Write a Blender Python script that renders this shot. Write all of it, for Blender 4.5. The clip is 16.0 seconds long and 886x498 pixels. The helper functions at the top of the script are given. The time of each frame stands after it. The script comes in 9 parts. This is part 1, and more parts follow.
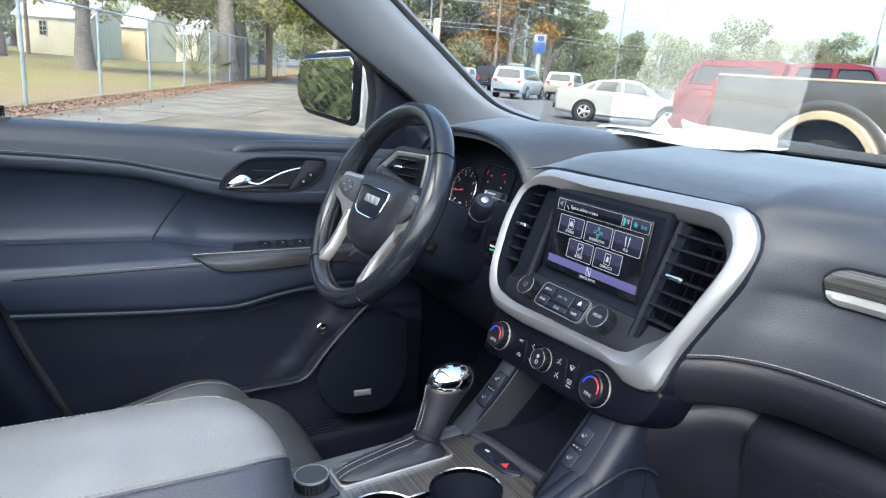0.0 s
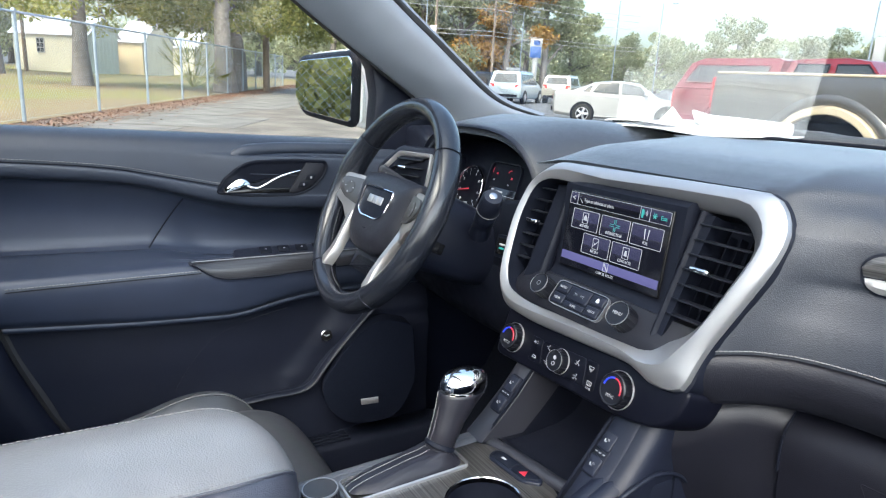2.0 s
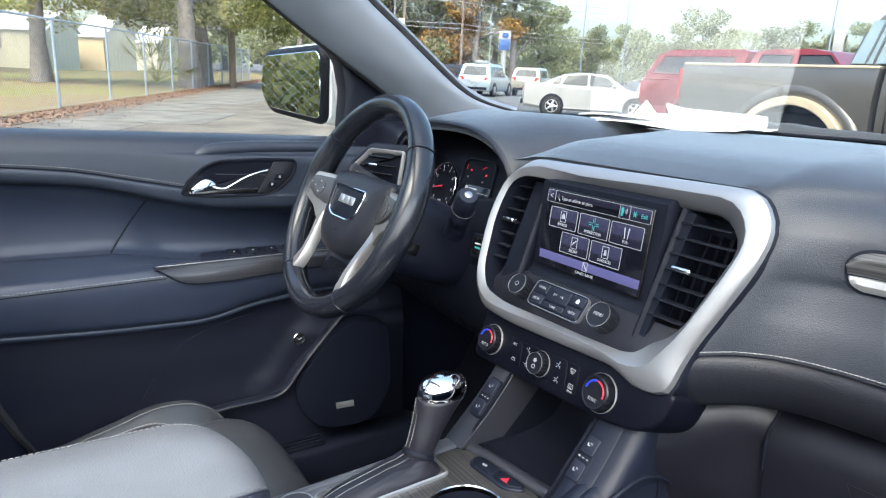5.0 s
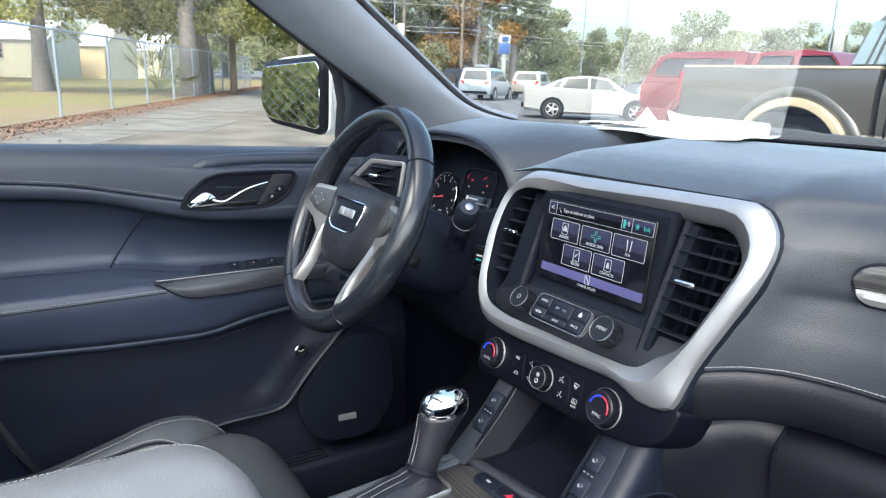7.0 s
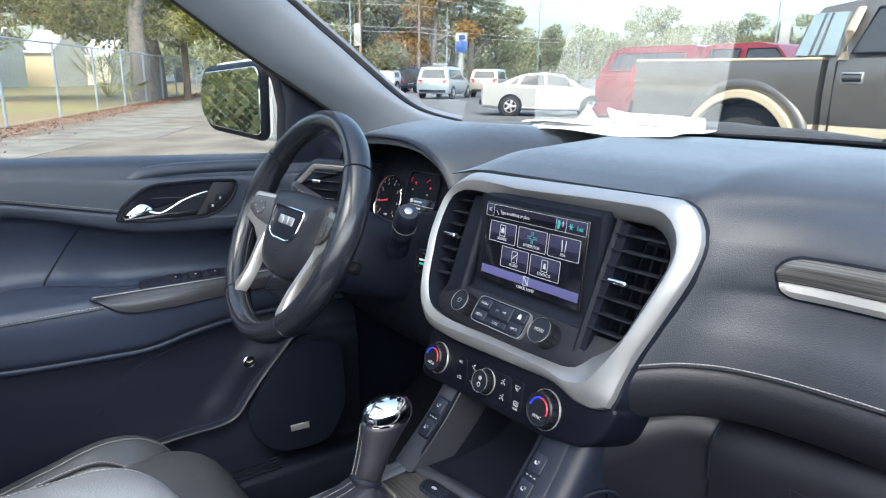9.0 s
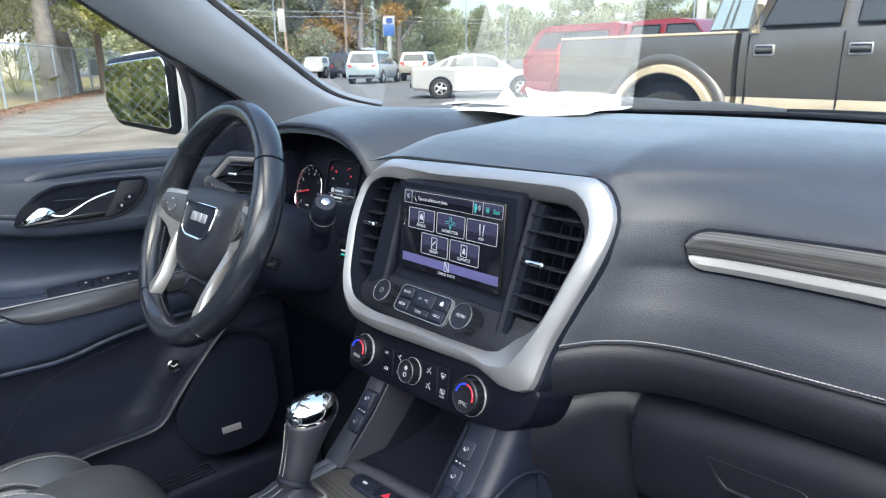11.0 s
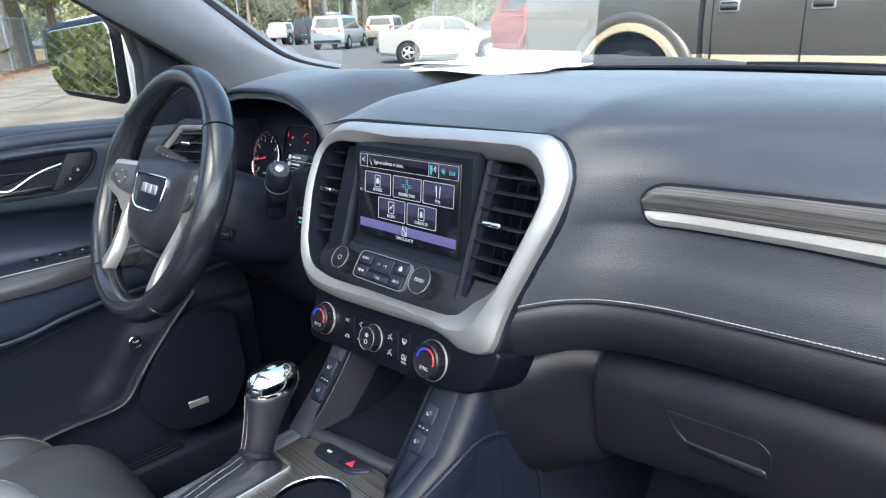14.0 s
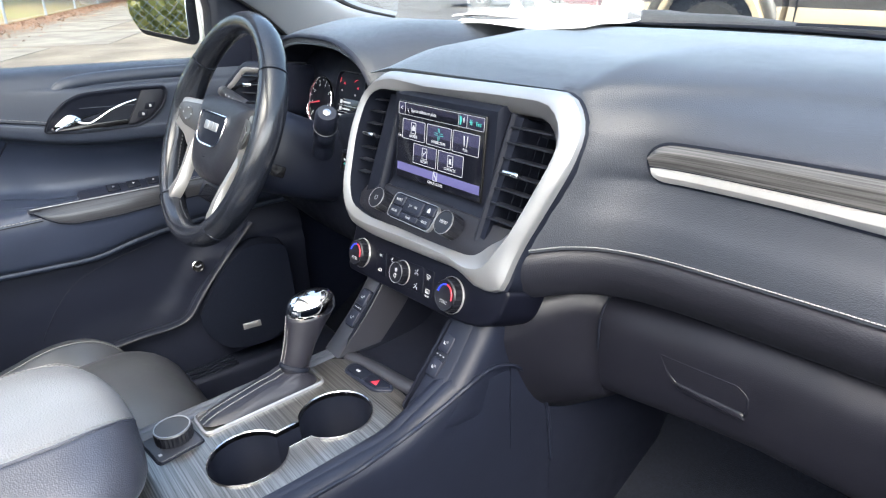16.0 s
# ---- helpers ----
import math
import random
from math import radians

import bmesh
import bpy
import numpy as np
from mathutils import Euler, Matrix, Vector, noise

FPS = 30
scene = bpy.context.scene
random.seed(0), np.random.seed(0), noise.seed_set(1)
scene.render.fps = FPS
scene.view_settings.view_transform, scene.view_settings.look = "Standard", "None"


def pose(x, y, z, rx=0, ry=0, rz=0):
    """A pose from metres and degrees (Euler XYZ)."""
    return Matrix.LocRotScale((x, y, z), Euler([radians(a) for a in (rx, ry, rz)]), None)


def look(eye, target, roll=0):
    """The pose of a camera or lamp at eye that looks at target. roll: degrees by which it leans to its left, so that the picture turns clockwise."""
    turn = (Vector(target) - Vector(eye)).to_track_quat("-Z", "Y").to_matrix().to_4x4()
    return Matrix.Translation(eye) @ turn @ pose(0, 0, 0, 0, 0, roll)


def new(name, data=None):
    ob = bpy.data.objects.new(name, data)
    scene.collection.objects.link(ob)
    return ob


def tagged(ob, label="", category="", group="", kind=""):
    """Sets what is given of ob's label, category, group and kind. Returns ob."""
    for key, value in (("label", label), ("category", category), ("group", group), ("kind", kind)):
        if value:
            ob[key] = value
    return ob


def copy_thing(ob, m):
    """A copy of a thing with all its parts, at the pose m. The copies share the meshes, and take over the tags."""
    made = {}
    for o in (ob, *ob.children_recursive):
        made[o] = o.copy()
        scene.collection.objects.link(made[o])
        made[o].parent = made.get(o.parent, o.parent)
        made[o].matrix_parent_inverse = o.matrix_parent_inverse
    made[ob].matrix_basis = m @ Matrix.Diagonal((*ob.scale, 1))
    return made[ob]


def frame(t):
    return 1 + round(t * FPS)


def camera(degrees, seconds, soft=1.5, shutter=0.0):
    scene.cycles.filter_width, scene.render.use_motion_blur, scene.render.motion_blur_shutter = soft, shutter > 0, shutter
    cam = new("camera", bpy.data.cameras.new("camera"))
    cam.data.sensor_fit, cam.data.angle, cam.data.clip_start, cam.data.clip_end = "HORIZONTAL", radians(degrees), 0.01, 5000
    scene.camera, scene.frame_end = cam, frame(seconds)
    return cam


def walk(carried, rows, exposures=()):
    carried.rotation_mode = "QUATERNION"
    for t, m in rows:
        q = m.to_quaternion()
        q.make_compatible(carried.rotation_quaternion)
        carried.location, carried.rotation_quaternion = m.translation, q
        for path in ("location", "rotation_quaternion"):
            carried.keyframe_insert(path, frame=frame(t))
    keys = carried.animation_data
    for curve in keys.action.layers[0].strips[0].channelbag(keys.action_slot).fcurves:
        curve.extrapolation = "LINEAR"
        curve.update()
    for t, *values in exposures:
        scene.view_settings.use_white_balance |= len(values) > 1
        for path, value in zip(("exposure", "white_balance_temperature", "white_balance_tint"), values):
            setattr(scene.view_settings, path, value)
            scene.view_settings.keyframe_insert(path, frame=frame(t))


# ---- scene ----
cam = camera(67.4, 16.0, soft=1.2)
PATH = [
    (0, (0.637, -0.609, 1.289), (-1.031, 0.363, 0.768), 4.7),
    (0.5, (0.628, -0.602, 1.286), (-1.111, 0.244, 0.775), 2.8),
    (1, (0.627, -0.602, 1.281), (-1.115, 0.238, 0.772), 3.4),
    (1.5, (0.608, -0.606, 1.276), (-1.091, 0.32, 0.769), 3.0),
    (2, (0.6, -0.598, 1.268), (-1.075, 0.372, 0.765), 3.2),
    (2.5, (0.601, -0.59, 1.268), (-1.055, 0.403, 0.751), 3.6),
    (3, (0.6, -0.586, 1.267), (-1.042, 0.426, 0.738), 3.2),
    (3.5, (0.597, -0.581, 1.271), (-1.03, 0.458, 0.748), 3.0),
    (4, (0.589, -0.583, 1.272), (-1.03, 0.47, 0.754), 2.8),
    (4.5, (0.58, -0.587, 1.271), (-1.045, 0.456, 0.751), 2.9),
    (7, (0.565, -0.58, 1.281), (-1.07, 0.455, 0.775), 2.1),
    (7.5, (0.565, -0.575, 1.285), (-1.067, 0.465, 0.781), 1.8),
    (8, (0.568, -0.571, 1.285), (-1.059, 0.478, 0.78), 1.3),
    (8.5, (0.572, -0.558, 1.287), (-1.028, 0.528, 0.778), 1.0),
    (9, (0.575, -0.546, 1.287), (-1.001, 0.577, 0.781), 0.8),
    (9.5, (0.573, -0.537, 1.288), (-0.958, 0.637, 0.758), -0.2),
    (12, (0.58, -0.502, 1.284), (-0.844, 0.786, 0.723), -0.7),
    (12.5, (0.58, -0.493, 1.281), (-0.815, 0.813, 0.691), -1.2),
    (13, (0.576, -0.484, 1.282), (-0.791, 0.821, 0.628), -2.7),
    (13.5, (0.577, -0.488, 1.283), (-0.793, 0.813, 0.627), -2.8),
    (14, (0.58, -0.493, 1.279), (-0.801, 0.8, 0.629), -2.1),
    (14.5, (0.586, -0.494, 1.279), (-0.809, 0.771, 0.604), -2.1),
    (15, (0.603, -0.497, 1.271), (-0.84, 0.684, 0.548), -2.4),
    (15.5, (0.617, -0.504, 1.267), (-0.869, 0.589, 0.495), -3.2),
    (16, (0.657, -0.502, 1.295), (-0.804, 0.613, 0.506), -0.9),
]
walk(cam, [(t, look(eye, target, roll)) for t, eye, target, roll in PATH], [(0, 2.45, 6200, 5), (9, 2.43, 6200, 5), (12.5, 2.46, 6180, 5), (14.5, 2.60, 6280, 5), (16, 2.96, 6550, 6)])

# ---- light ----
world = bpy.data.worlds.new("sky")
scene.world = world
world.use_nodes = True
wn = world.node_tree.nodes
sky = wn.new("ShaderNodeTexSky")
sky.sky_type = "NISHITA"
sky.sun_disc = False
sky.sun_elevation = radians(52)
sky.sun_rotation = radians(141)
sky.air_density, sky.dust_density, sky.ozone_density = 1.0, 5.0, 0.6
wn["Background"].inputs["Strength"].default_value = 0.15
world.node_tree.links.new(sky.outputs[0], wn["Background"].inputs["Color"])
sun_data = bpy.data.lights.new("sun", "SUN")
sun_data.energy, sun_data.angle, sun_data.color = 0.5, radians(50), (1.0, 0.985, 0.96)
sun = new("sun", sun_data)
sun.matrix_world = look((12, -15, 25), (0, 0, 0))
# sky light that comes in by the passenger's window
window_data = bpy.data.lights.new("window_sky", "AREA")
window_data.shape, window_data.size, window_data.size_y = "RECTANGLE", 1.05, 0.42
window_data.energy, window_data.color = 1.4, (0.96, 0.98, 1.0)
window_light = new("window_sky", window_data)
window_light.matrix_world = look((0.80, -0.30, 1.30), (0.0, -0.30, 1.20))

# ---- helpers of this scene ----
ROLL = 0.027                       # the parked car leans a little on its springs
CAR = Matrix.Translation((0, 0, 1.13)) @ Matrix.Rotation(-ROLL, 4, "Y") @ Matrix.Translation((0, 0, -1.13))
BASE = {}
V = Vector


def mat(name, col, rough=0.5, metal=0.0, var=0.12, vscale=12.0, bump=0.0, bscale=500.0, cells=False, coat=0.0, emit=0.0, rvar=0.08, spec=0.5, sheen=0.0):
    m = bpy.data.materials.new(name)
    m.use_nodes = True
    nt = m.node_tree
    b = nt.nodes["Principled BSDF"]
    b.inputs["Roughness"].default_value = rough
    b.inputs["Metallic"].default_value = metal
    b.inputs["Coat Weight"].default_value = coat
    b.inputs["Specular IOR Level"].default_value = spec
    b.inputs["Sheen Weight"].default_value, b.inputs["Sheen Roughness"].default_value = sheen, 0.4
    b.inputs["Sheen Tint"].default_value = (0.78, 0.89, 1.0, 1.0)
    tc = nt.nodes.new("ShaderNodeTexCoord")
    n1 = nt.nodes.new("ShaderNodeTexNoise")
    n1.inputs["Scale"].default_value = vscale
    n1.inputs["Detail"].default_value = 6
    nt.links.new(tc.outputs["Object"], n1.inputs["Vector"])
    ramp = nt.nodes.new("ShaderNodeMapRange")
    ramp.inputs["From Min"].default_value, ramp.inputs["From Max"].default_value = 0.3, 0.7
    ramp.inputs["To Min"].default_value, ramp.inputs["To Max"].default_value = 1 - var, 1 + var
    nt.links.new(n1.outputs["Fac"], ramp.inputs["Value"])
    mul = nt.nodes.new("ShaderNodeVectorMath")
    mul.operation = "SCALE"
    mul.inputs[0].default_value = col
    nt.links.new(ramp.outputs[0], mul.inputs["Scale"])
    nt.links.new(mul.outputs[0], b.inputs["Base Color"])
    if rvar:
        r2 = nt.nodes.new("ShaderNodeMapRange")
        r2.inputs["From Min"].default_value, r2.inputs["From Max"].default_value = 0.3, 0.7
        r2.inputs["To Min"].default_value, r2.inputs["To Max"].default_value = max(0.02, rough - rvar), min(1, rough + rvar)
        n2 = nt.nodes.new("ShaderNodeTexNoise")
        n2.inputs["Scale"].default_value = vscale * 4
        n2.inputs["Detail"].default_value = 4
        nt.links.new(tc.outputs["Object"], n2.inputs["Vector"])
        nt.links.new(n2.outputs["Fac"], r2.inputs["Value"])
        nt.links.new(r2.outputs[0], b.inputs["Roughness"])
    if bump:
        bp = nt.nodes.new("ShaderNodeBump")
        bp.inputs["Strength"].default_value = bump
        bp.inputs["Distance"].default_value = 0.6 / bscale
        if cells:
            tx = nt.nodes.new("ShaderNodeTexVoronoi")
            tx.inputs["Scale"].default_value = bscale
            nt.links.new(tx.outputs["Distance"], bp.inputs["Height"])
        else:
            tx = nt.nodes.new("ShaderNodeTexNoise")
            tx.inputs["Scale"].default_value = bscale
            tx.inputs["Detail"].default_value = 3
            nt.links.new(tx.outputs["Fac"], bp.inputs["Height"])
        nt.links.new(tc.outputs["Object"], tx.inputs["Vector"])
        nt.links.new(bp.outputs[0], b.inputs["Normal"])
    if emit:
        b.inputs["Emission Color"].default_value = (*col, 1)
        b.inputs["Emission Strength"].default_value = emit
    return m


def grain_mat(name, c1, c2, rough, axis_scale, coat=0.0):
    """Brushed wood veneer: streaks along one axis."""
    m = bpy.data.materials.new(name)
    m.use_nodes = True
    nt = m.node_tree
    b = nt.nodes["Principled BSDF"]
    b.inputs["Roughness"].default_value = rough
    b.inputs["Coat Weight"].default_value = coat
    tc = nt.nodes.new("ShaderNodeTexCoord")
    mp = nt.nodes.new("ShaderNodeMapping")
    mp.inputs["Scale"].default_value = axis_scale
    nt.links.new(tc.outputs["Object"], mp.inputs["Vector"])
    n1 = nt.nodes.new("ShaderNodeTexNoise")
    n1.inputs["Scale"].default_value = 1.0
    n1.inputs["Detail"].default_value = 5
    n1.inputs["Roughness"].default_value = 0.7
    nt.links.new(mp.outputs[0], n1.inputs["Vector"])
    cr = nt.nodes.new("ShaderNodeValToRGB")
    cr.color_ramp.elements[0].position, cr.color_ramp.elements[0].color = 0.36, (*c1, 1)
    cr.color_ramp.elements[1].position, cr.color_ramp.elements[1].color = 0.66, (*c2, 1)
    nt.links.new(n1.outputs["Fac"], cr.inputs["Fac"])
    nt.links.new(cr.outputs["Color"], b.inputs["Base Color"])
    bp = nt.nodes.new("ShaderNodeBump")
    bp.inputs["Strength"].default_value, bp.inputs["Distance"].default_value = 0.25, 0.0006
    nt.links.new(n1.outputs["Fac"], bp.inputs["Height"])
    nt.links.new(bp.outputs[0], b.inputs["Normal"])
    return m


def pane_mat(name, tint, rough=0.0, gloss=0.03):
    """Thin glass: clear, with the gloss of its angle."""
    m = bpy.data.materials.new(name)
    m.use_nodes = True
    nt = m.node_tree
    nt.nodes.remove(nt.nodes["Principled BSDF"])
    out = nt.nodes["Material Output"]
    tr = nt.nodes.new("ShaderNodeBsdfTransparent")
    tr.inputs["Color"].default_value = (*tint, 1)
    gl = nt.nodes.new("ShaderNodeBsdfGlossy")
    gl.inputs["Roughness"].default_value = rough
    lw = nt.nodes.new("ShaderNodeLayerWeight")
    pw = nt.nodes.new("ShaderNodeMath")
    pw.operation = "POWER"
    pw.inputs[1].default_value = 3.0
    ad = nt.nodes.new("ShaderNodeMath")
    ad.operation = "MULTIPLY_ADD"
    ad.inputs[1].default_value, ad.inputs[2].default_value = 0.85, gloss
    nt.links.new(lw.outputs["Facing"], pw.inputs[0])
    nt.links.new(pw.outputs[0], ad.inputs[0])
    mx = nt.nodes.new("ShaderNodeMixShader")
    nt.links.new(ad.outputs[0], mx.inputs[0])
    nt.links.new(tr.outputs[0], mx.inputs[1])
    nt.links.new(gl.outputs[0], mx.inputs[2])
    nt.links.new(mx.outputs[0], out.inputs["Surface"])
    return m


def thing(name, base, label, category, group="", kind="", car=True, turn=0.0):
    """An Empty at the base of a thing; its parts are given in the same space as the base."""
    ob = new(name)
    ob.empty_display_size = 0.05
    m = Matrix.Translation(base) @ Matrix.Rotation(turn, 4, "Z")
    ob.matrix_basis = CAR @ m if car else m
    BASE[ob] = m if turn == 0 else Matrix.Identity(4)
    return tagged(ob, label, category, group, kind)


def part(name, bm, material, parent, label="", smooth=45, kind=""):
    """Links a bmesh as one mesh object under a thing or a part."""
    me = bpy.data.meshes.new(name)
    root = parent
    while root.parent:
        root = root.parent
    bmesh.ops.recalc_face_normals(bm, faces=bm.faces)
    bm.transform(BASE[root].inverted())
    bm.to_mesh(me)
    bm.free()
    me.materials.append(material)
    if smooth:
        me.polygons.foreach_set("use_smooth", [True] * len(me.polygons))
        me.set_sharp_from_angle(angle=radians(smooth))
    ob = new(name, me)
    ob.parent = parent
    return tagged(ob, label, kind=kind)


def solo(name, bm, material, label, category="", kind="", car=True, smooth=45, group=""):
    """A thing that is one mesh."""
    me = bpy.data.meshes.new(name)
    bmesh.ops.recalc_face_normals(bm, faces=bm.faces)
    vs = [v.co for v in bm.verts]
    c = V((sum(v.x for v in vs) / len(vs), sum(v.y for v in vs) / len(vs), min(v.z for v in vs)))
    bm.transform(Matrix.Translation(-c))
    bm.to_mesh(me)
    bm.free()
    me.materials.append(material)
    if smooth:
        me.polygons.foreach_set("use_smooth", [True] * len(me.polygons))
        me.set_sharp_from_angle(angle=radians(smooth))
    ob = new(name, me)
    ob.matrix_basis = CAR @ Matrix.Translation(c) if car else Matrix.Translation(c)
    BASE[ob] = Matrix.Translation(c)
    return tagged(ob, label, category, group, kind)


def fr(origin, normal, up):
    """A frame whose x runs right, y up and z out along the normal."""
    n = V(normal).normalized()
    x = V(up).cross(n).normalized()
    y = n.cross(x)
    m = Matrix((x, y, n)).transposed().to_4x4()
    return Matrix.Translation(origin) @ m


def spl(pts, n=6, closed=False):
    """A Catmull-Rom curve through the points."""
    pts = [V(p) for p in pts]
    k, out = len(pts), []
    for i in range(k if closed else k - 1):
        if closed:
            a, b, c, d = pts[i - 1], pts[i], pts[(i + 1) % k], pts[(i + 2) % k]
        else:
            b, c = pts[i], pts[i + 1]
            a = pts[i - 1] if i else b * 2 - c
            d = pts[i + 2] if i + 2 < k else c * 2 - b
        for j in range(n):
            t = j / n
            out.append(0.5 * (2 * b + (c - a) * t + (2 * a - 5 * b + 4 * c - d) * t * t + (3 * b - a - 3 * c + d) * t ** 3))
    if not closed:
        out.append(pts[-1])
    return out


def rpoly(pts, r, n=5):
    """A polygon with rounded corners, in 2D."""
    k, out = len(pts), []
    for i in range(k):
        p, a, b = V(pts[i]).to_2d(), V(pts[i - 1]).to_2d(), V(pts[(i + 1) % k]).to_2d()
        rr = r[i] if isinstance(r, (list, tuple)) else r
        da, db = (a - p), (b - p)
        d = min(rr, da.length * 0.45, db.length * 0.45)
        if d < 1e-6:
            out.append(p)
            continue
        s, e = p + da.normalized() * d, p + db.normalized() * d
        for j in range(n + 1):
            t = j / n
            out.append(s * (1 - t) ** 2 + p * 2 * t * (1 - t) + e * t * t)
    return out


def rings(bm, loops, closed=True, cap0=True, cap1=True, wrap=False):
    """Bridges loops of as many points each."""
    vs = [[bm.verts.new(p) for p in loop] for loop in loops]
    n = len(vs[0])
    pairs = list(zip(vs, vs[1:])) + ([(vs[-1], vs[0])] if wrap else [])
    for a, b in pairs:
        for i in range(n if closed else n - 1):
            bm.faces.new((a[i], a[(i + 1) % n], b[(i + 1) % n], b[i]))
    if closed and not wrap:
        if cap0:
            bm.faces.new(vs[0][::-1])
        if cap1:
            bm.faces.new(vs[-1])
    return bm


def inset2(pts, d):
    """The loop moved inwards by d (for loops that run either way round)."""
    n = len(pts)
    area = sum(pts[i].x * pts[(i + 1) % n].y - pts[(i + 1) % n].x * pts[i].y for i in range(n))
    s = 1 if area > 0 else -1
    out = []
    for i in range(n):
        t = (pts[(i + 1) % n] - pts[i - 1])
        if t.length < 1e-9:
            t = V((1, 0))
        t.normalize()
        out.append(pts[i] + V((-t.y, t.x)) * d * s)
    return out


def plate(pts, m, h, bev=0.001, bm=None, base=0.0):
    """A plate with the 2D outline pts in the frame m, h high, with a rounded upper edge."""
    bm = bm or bmesh.new()
    pts = [V(p).to_2d() for p in pts]
    rows = [(0, base), (0, h - bev), (bev * 0.3, h - bev * 0.3), (bev, h)]
    return rings(bm, [[m @ V((p.x, p.y, w)) for p in inset2(pts, i)] for i, w in rows])


def rect(w, h, r=0.0, cx=0.0, cy=0.0, n=4):
    return rpoly([(cx - w / 2, cy - h / 2), (cx + w / 2, cy - h / 2), (cx + w / 2, cy + h / 2), (cx - w / 2, cy + h / 2)], r, n)


def circ(r, n=24, cx=0.0, cy=0.0, a0=0.0):
    return [V((cx + r * math.cos(a0 + 2 * math.pi * i / n), cy + r * math.sin(a0 + 2 * math.pi * i / n))) for i in range(n)]


def lathe(profile, m, seg=28, bm=None, hoop=False):
    """Turns (radius, height) about the frame's z; hoop: the profile closes on itself."""
    bm = bm or bmesh.new()
    return rings(bm, [[m @ V((p.x, p.y, h)) for p in circ(max(r, 1e-4), seg)] for r, h in profile], wrap=hoop)


def tube(path, r, seg=10, closed=False, bm=None, flat=1.0, up=(0, 0, 1)):
    """A round bar along the path; r is a number or one for each point."""
    bm = bm or bmesh.new()
    path = [V(p) for p in path]
    n, loops = len(path), []
    for i, p in enumerate(path):
        if closed:
            t = path[(i + 1) % n] - path[i - 1]
        else:
            t = path[min(i + 1, n - 1)] - path[max(i - 1, 0)]
        t.normalize()
        u = V(up)
        if abs(t.dot(u)) > 0.97:
            u = V((0, 1, 0)) if abs(t.y) < 0.9 else V((1, 0, 0))
        s = t.cross(u).normalized()
        w = s.cross(t)
        rr = r[i] if isinstance(r, (list, tuple)) else r
        loops.append([p + s * rr * math.cos(a) + w * rr * flat * math.sin(a) for a in (2 * math.pi * j / seg for j in range(seg))])
    return rings(bm, loops, wrap=closed)


def box(c, size, bev=0.0, rot=None, bm=None, seg=2):
    bm2 = bmesh.new()
    bmesh.ops.create_cube(bm2, size=1, matrix=Matrix.Diagonal((*size, 1)))
    if bev:
        bmesh.ops.bevel(bm2, geom=bm2.edges[:], offset=bev, segments=seg, affect="EDGES", profile=0.5)
    m = Matrix.Translation(c) @ (rot.to_4x4() if rot else Matrix.Identity(4))
    bm2.transform(m)
    if bm is None:
        return bm2
    me = bpy.data.meshes.new("tmp")
    bm2.to_mesh(me)
    bm2.free()
    bm.from_mesh(me)
    bpy.data.meshes.remove(me)
    return bm


def sheet(rows, back):
    """A skin through rows of points, thickened by the vector back."""
    bm = bmesh.new()
    back = V(back)
    loops = [[V(p) for p in row] + [V(p) + back for p in reversed(row)] for row in rows]
    return rings(bm, loops)


def stitches(path, out, step=0.006, length=0.0042, r=0.0006, bm=None):
    """Short threads along a path, sewn proud of a surface."""
    bm = bm or bmesh.new()
    path = [V(p) for p in path]
    out = V(out).normalized()
    d = 0.0
    for a, b in zip(path, path[1:]):
        seg = b - a
        if seg.length < 1e-9:
            continue
        t = seg.normalized()
        s = t.cross(out).normalized()
        while d < seg.length:
            p, q = a + t * d, a + t * (d + length)
            loop = []
            for c in (p, q):
                loop.append([c + s * r, c + out * r * 1.6, c - s * r, c - out * r])
            rings(bm, loop)
            d += step
        d -= seg.length
    return bm


def words(text, m, size, material, parent, name="lettering", deep=0.0002, align="CENTER", squeeze=1.0):
    cu = bpy.data.curves.new(name, "FONT")
    cu.body, cu.size, cu.extrude = text, size, deep
    cu.align_x, cu.align_y = align, "CENTER"
    cu.resolution_u = 2
    tmp = bpy.data.objects.new(name, cu)
    scene.collection.objects.link(tmp)
    bpy.context.view_layer.update()
    me = bpy.data.meshes.new_from_object(tmp.evaluated_get(bpy.context.evaluated_depsgraph_get()))
    bpy.data.objects.remove(tmp)
    bpy.data.curves.remove(cu)
    root = parent
    while root.parent:
        root = root.parent
    me.transform(BASE[root].inverted() @ m @ Matrix.Diagonal((squeeze, 1, 1, 1)))
    me.materials.clear()
    me.materials.append(material)
    ob = new(name, me)
    ob.parent = parent
    return ob


def cut(bm, tool):
    """What is left of one solid after another is taken out of it."""
    obs = []
    for b in (bm, tool):
        bmesh.ops.recalc_face_normals(b, faces=b.faces)
        me = bpy.data.meshes.new("tmp")
        b.to_mesh(me)
        b.free()
        o = bpy.data.objects.new("tmp", me)
        scene.collection.objects.link(o)
        obs.append(o)
    md = obs[0].modifiers.new("cut", "BOOLEAN")
    md.operation, md.object, md.solver = "DIFFERENCE", obs[1], "EXACT"
    bpy.context.view_layer.update()
    me = bpy.data.meshes.new_from_object(obs[0].evaluated_get(bpy.context.evaluated_depsgraph_get()))
    out = bmesh.new()
    out.from_mesh(me)
    for o in obs:
        d = o.data
        bpy.data.objects.remove(o)
        bpy.data.meshes.remove(d)
    bpy.data.meshes.remove(me)
    return out


def at2(m, x, y, w=0.0):
    return m @ Matrix.Translation((x, y, w))


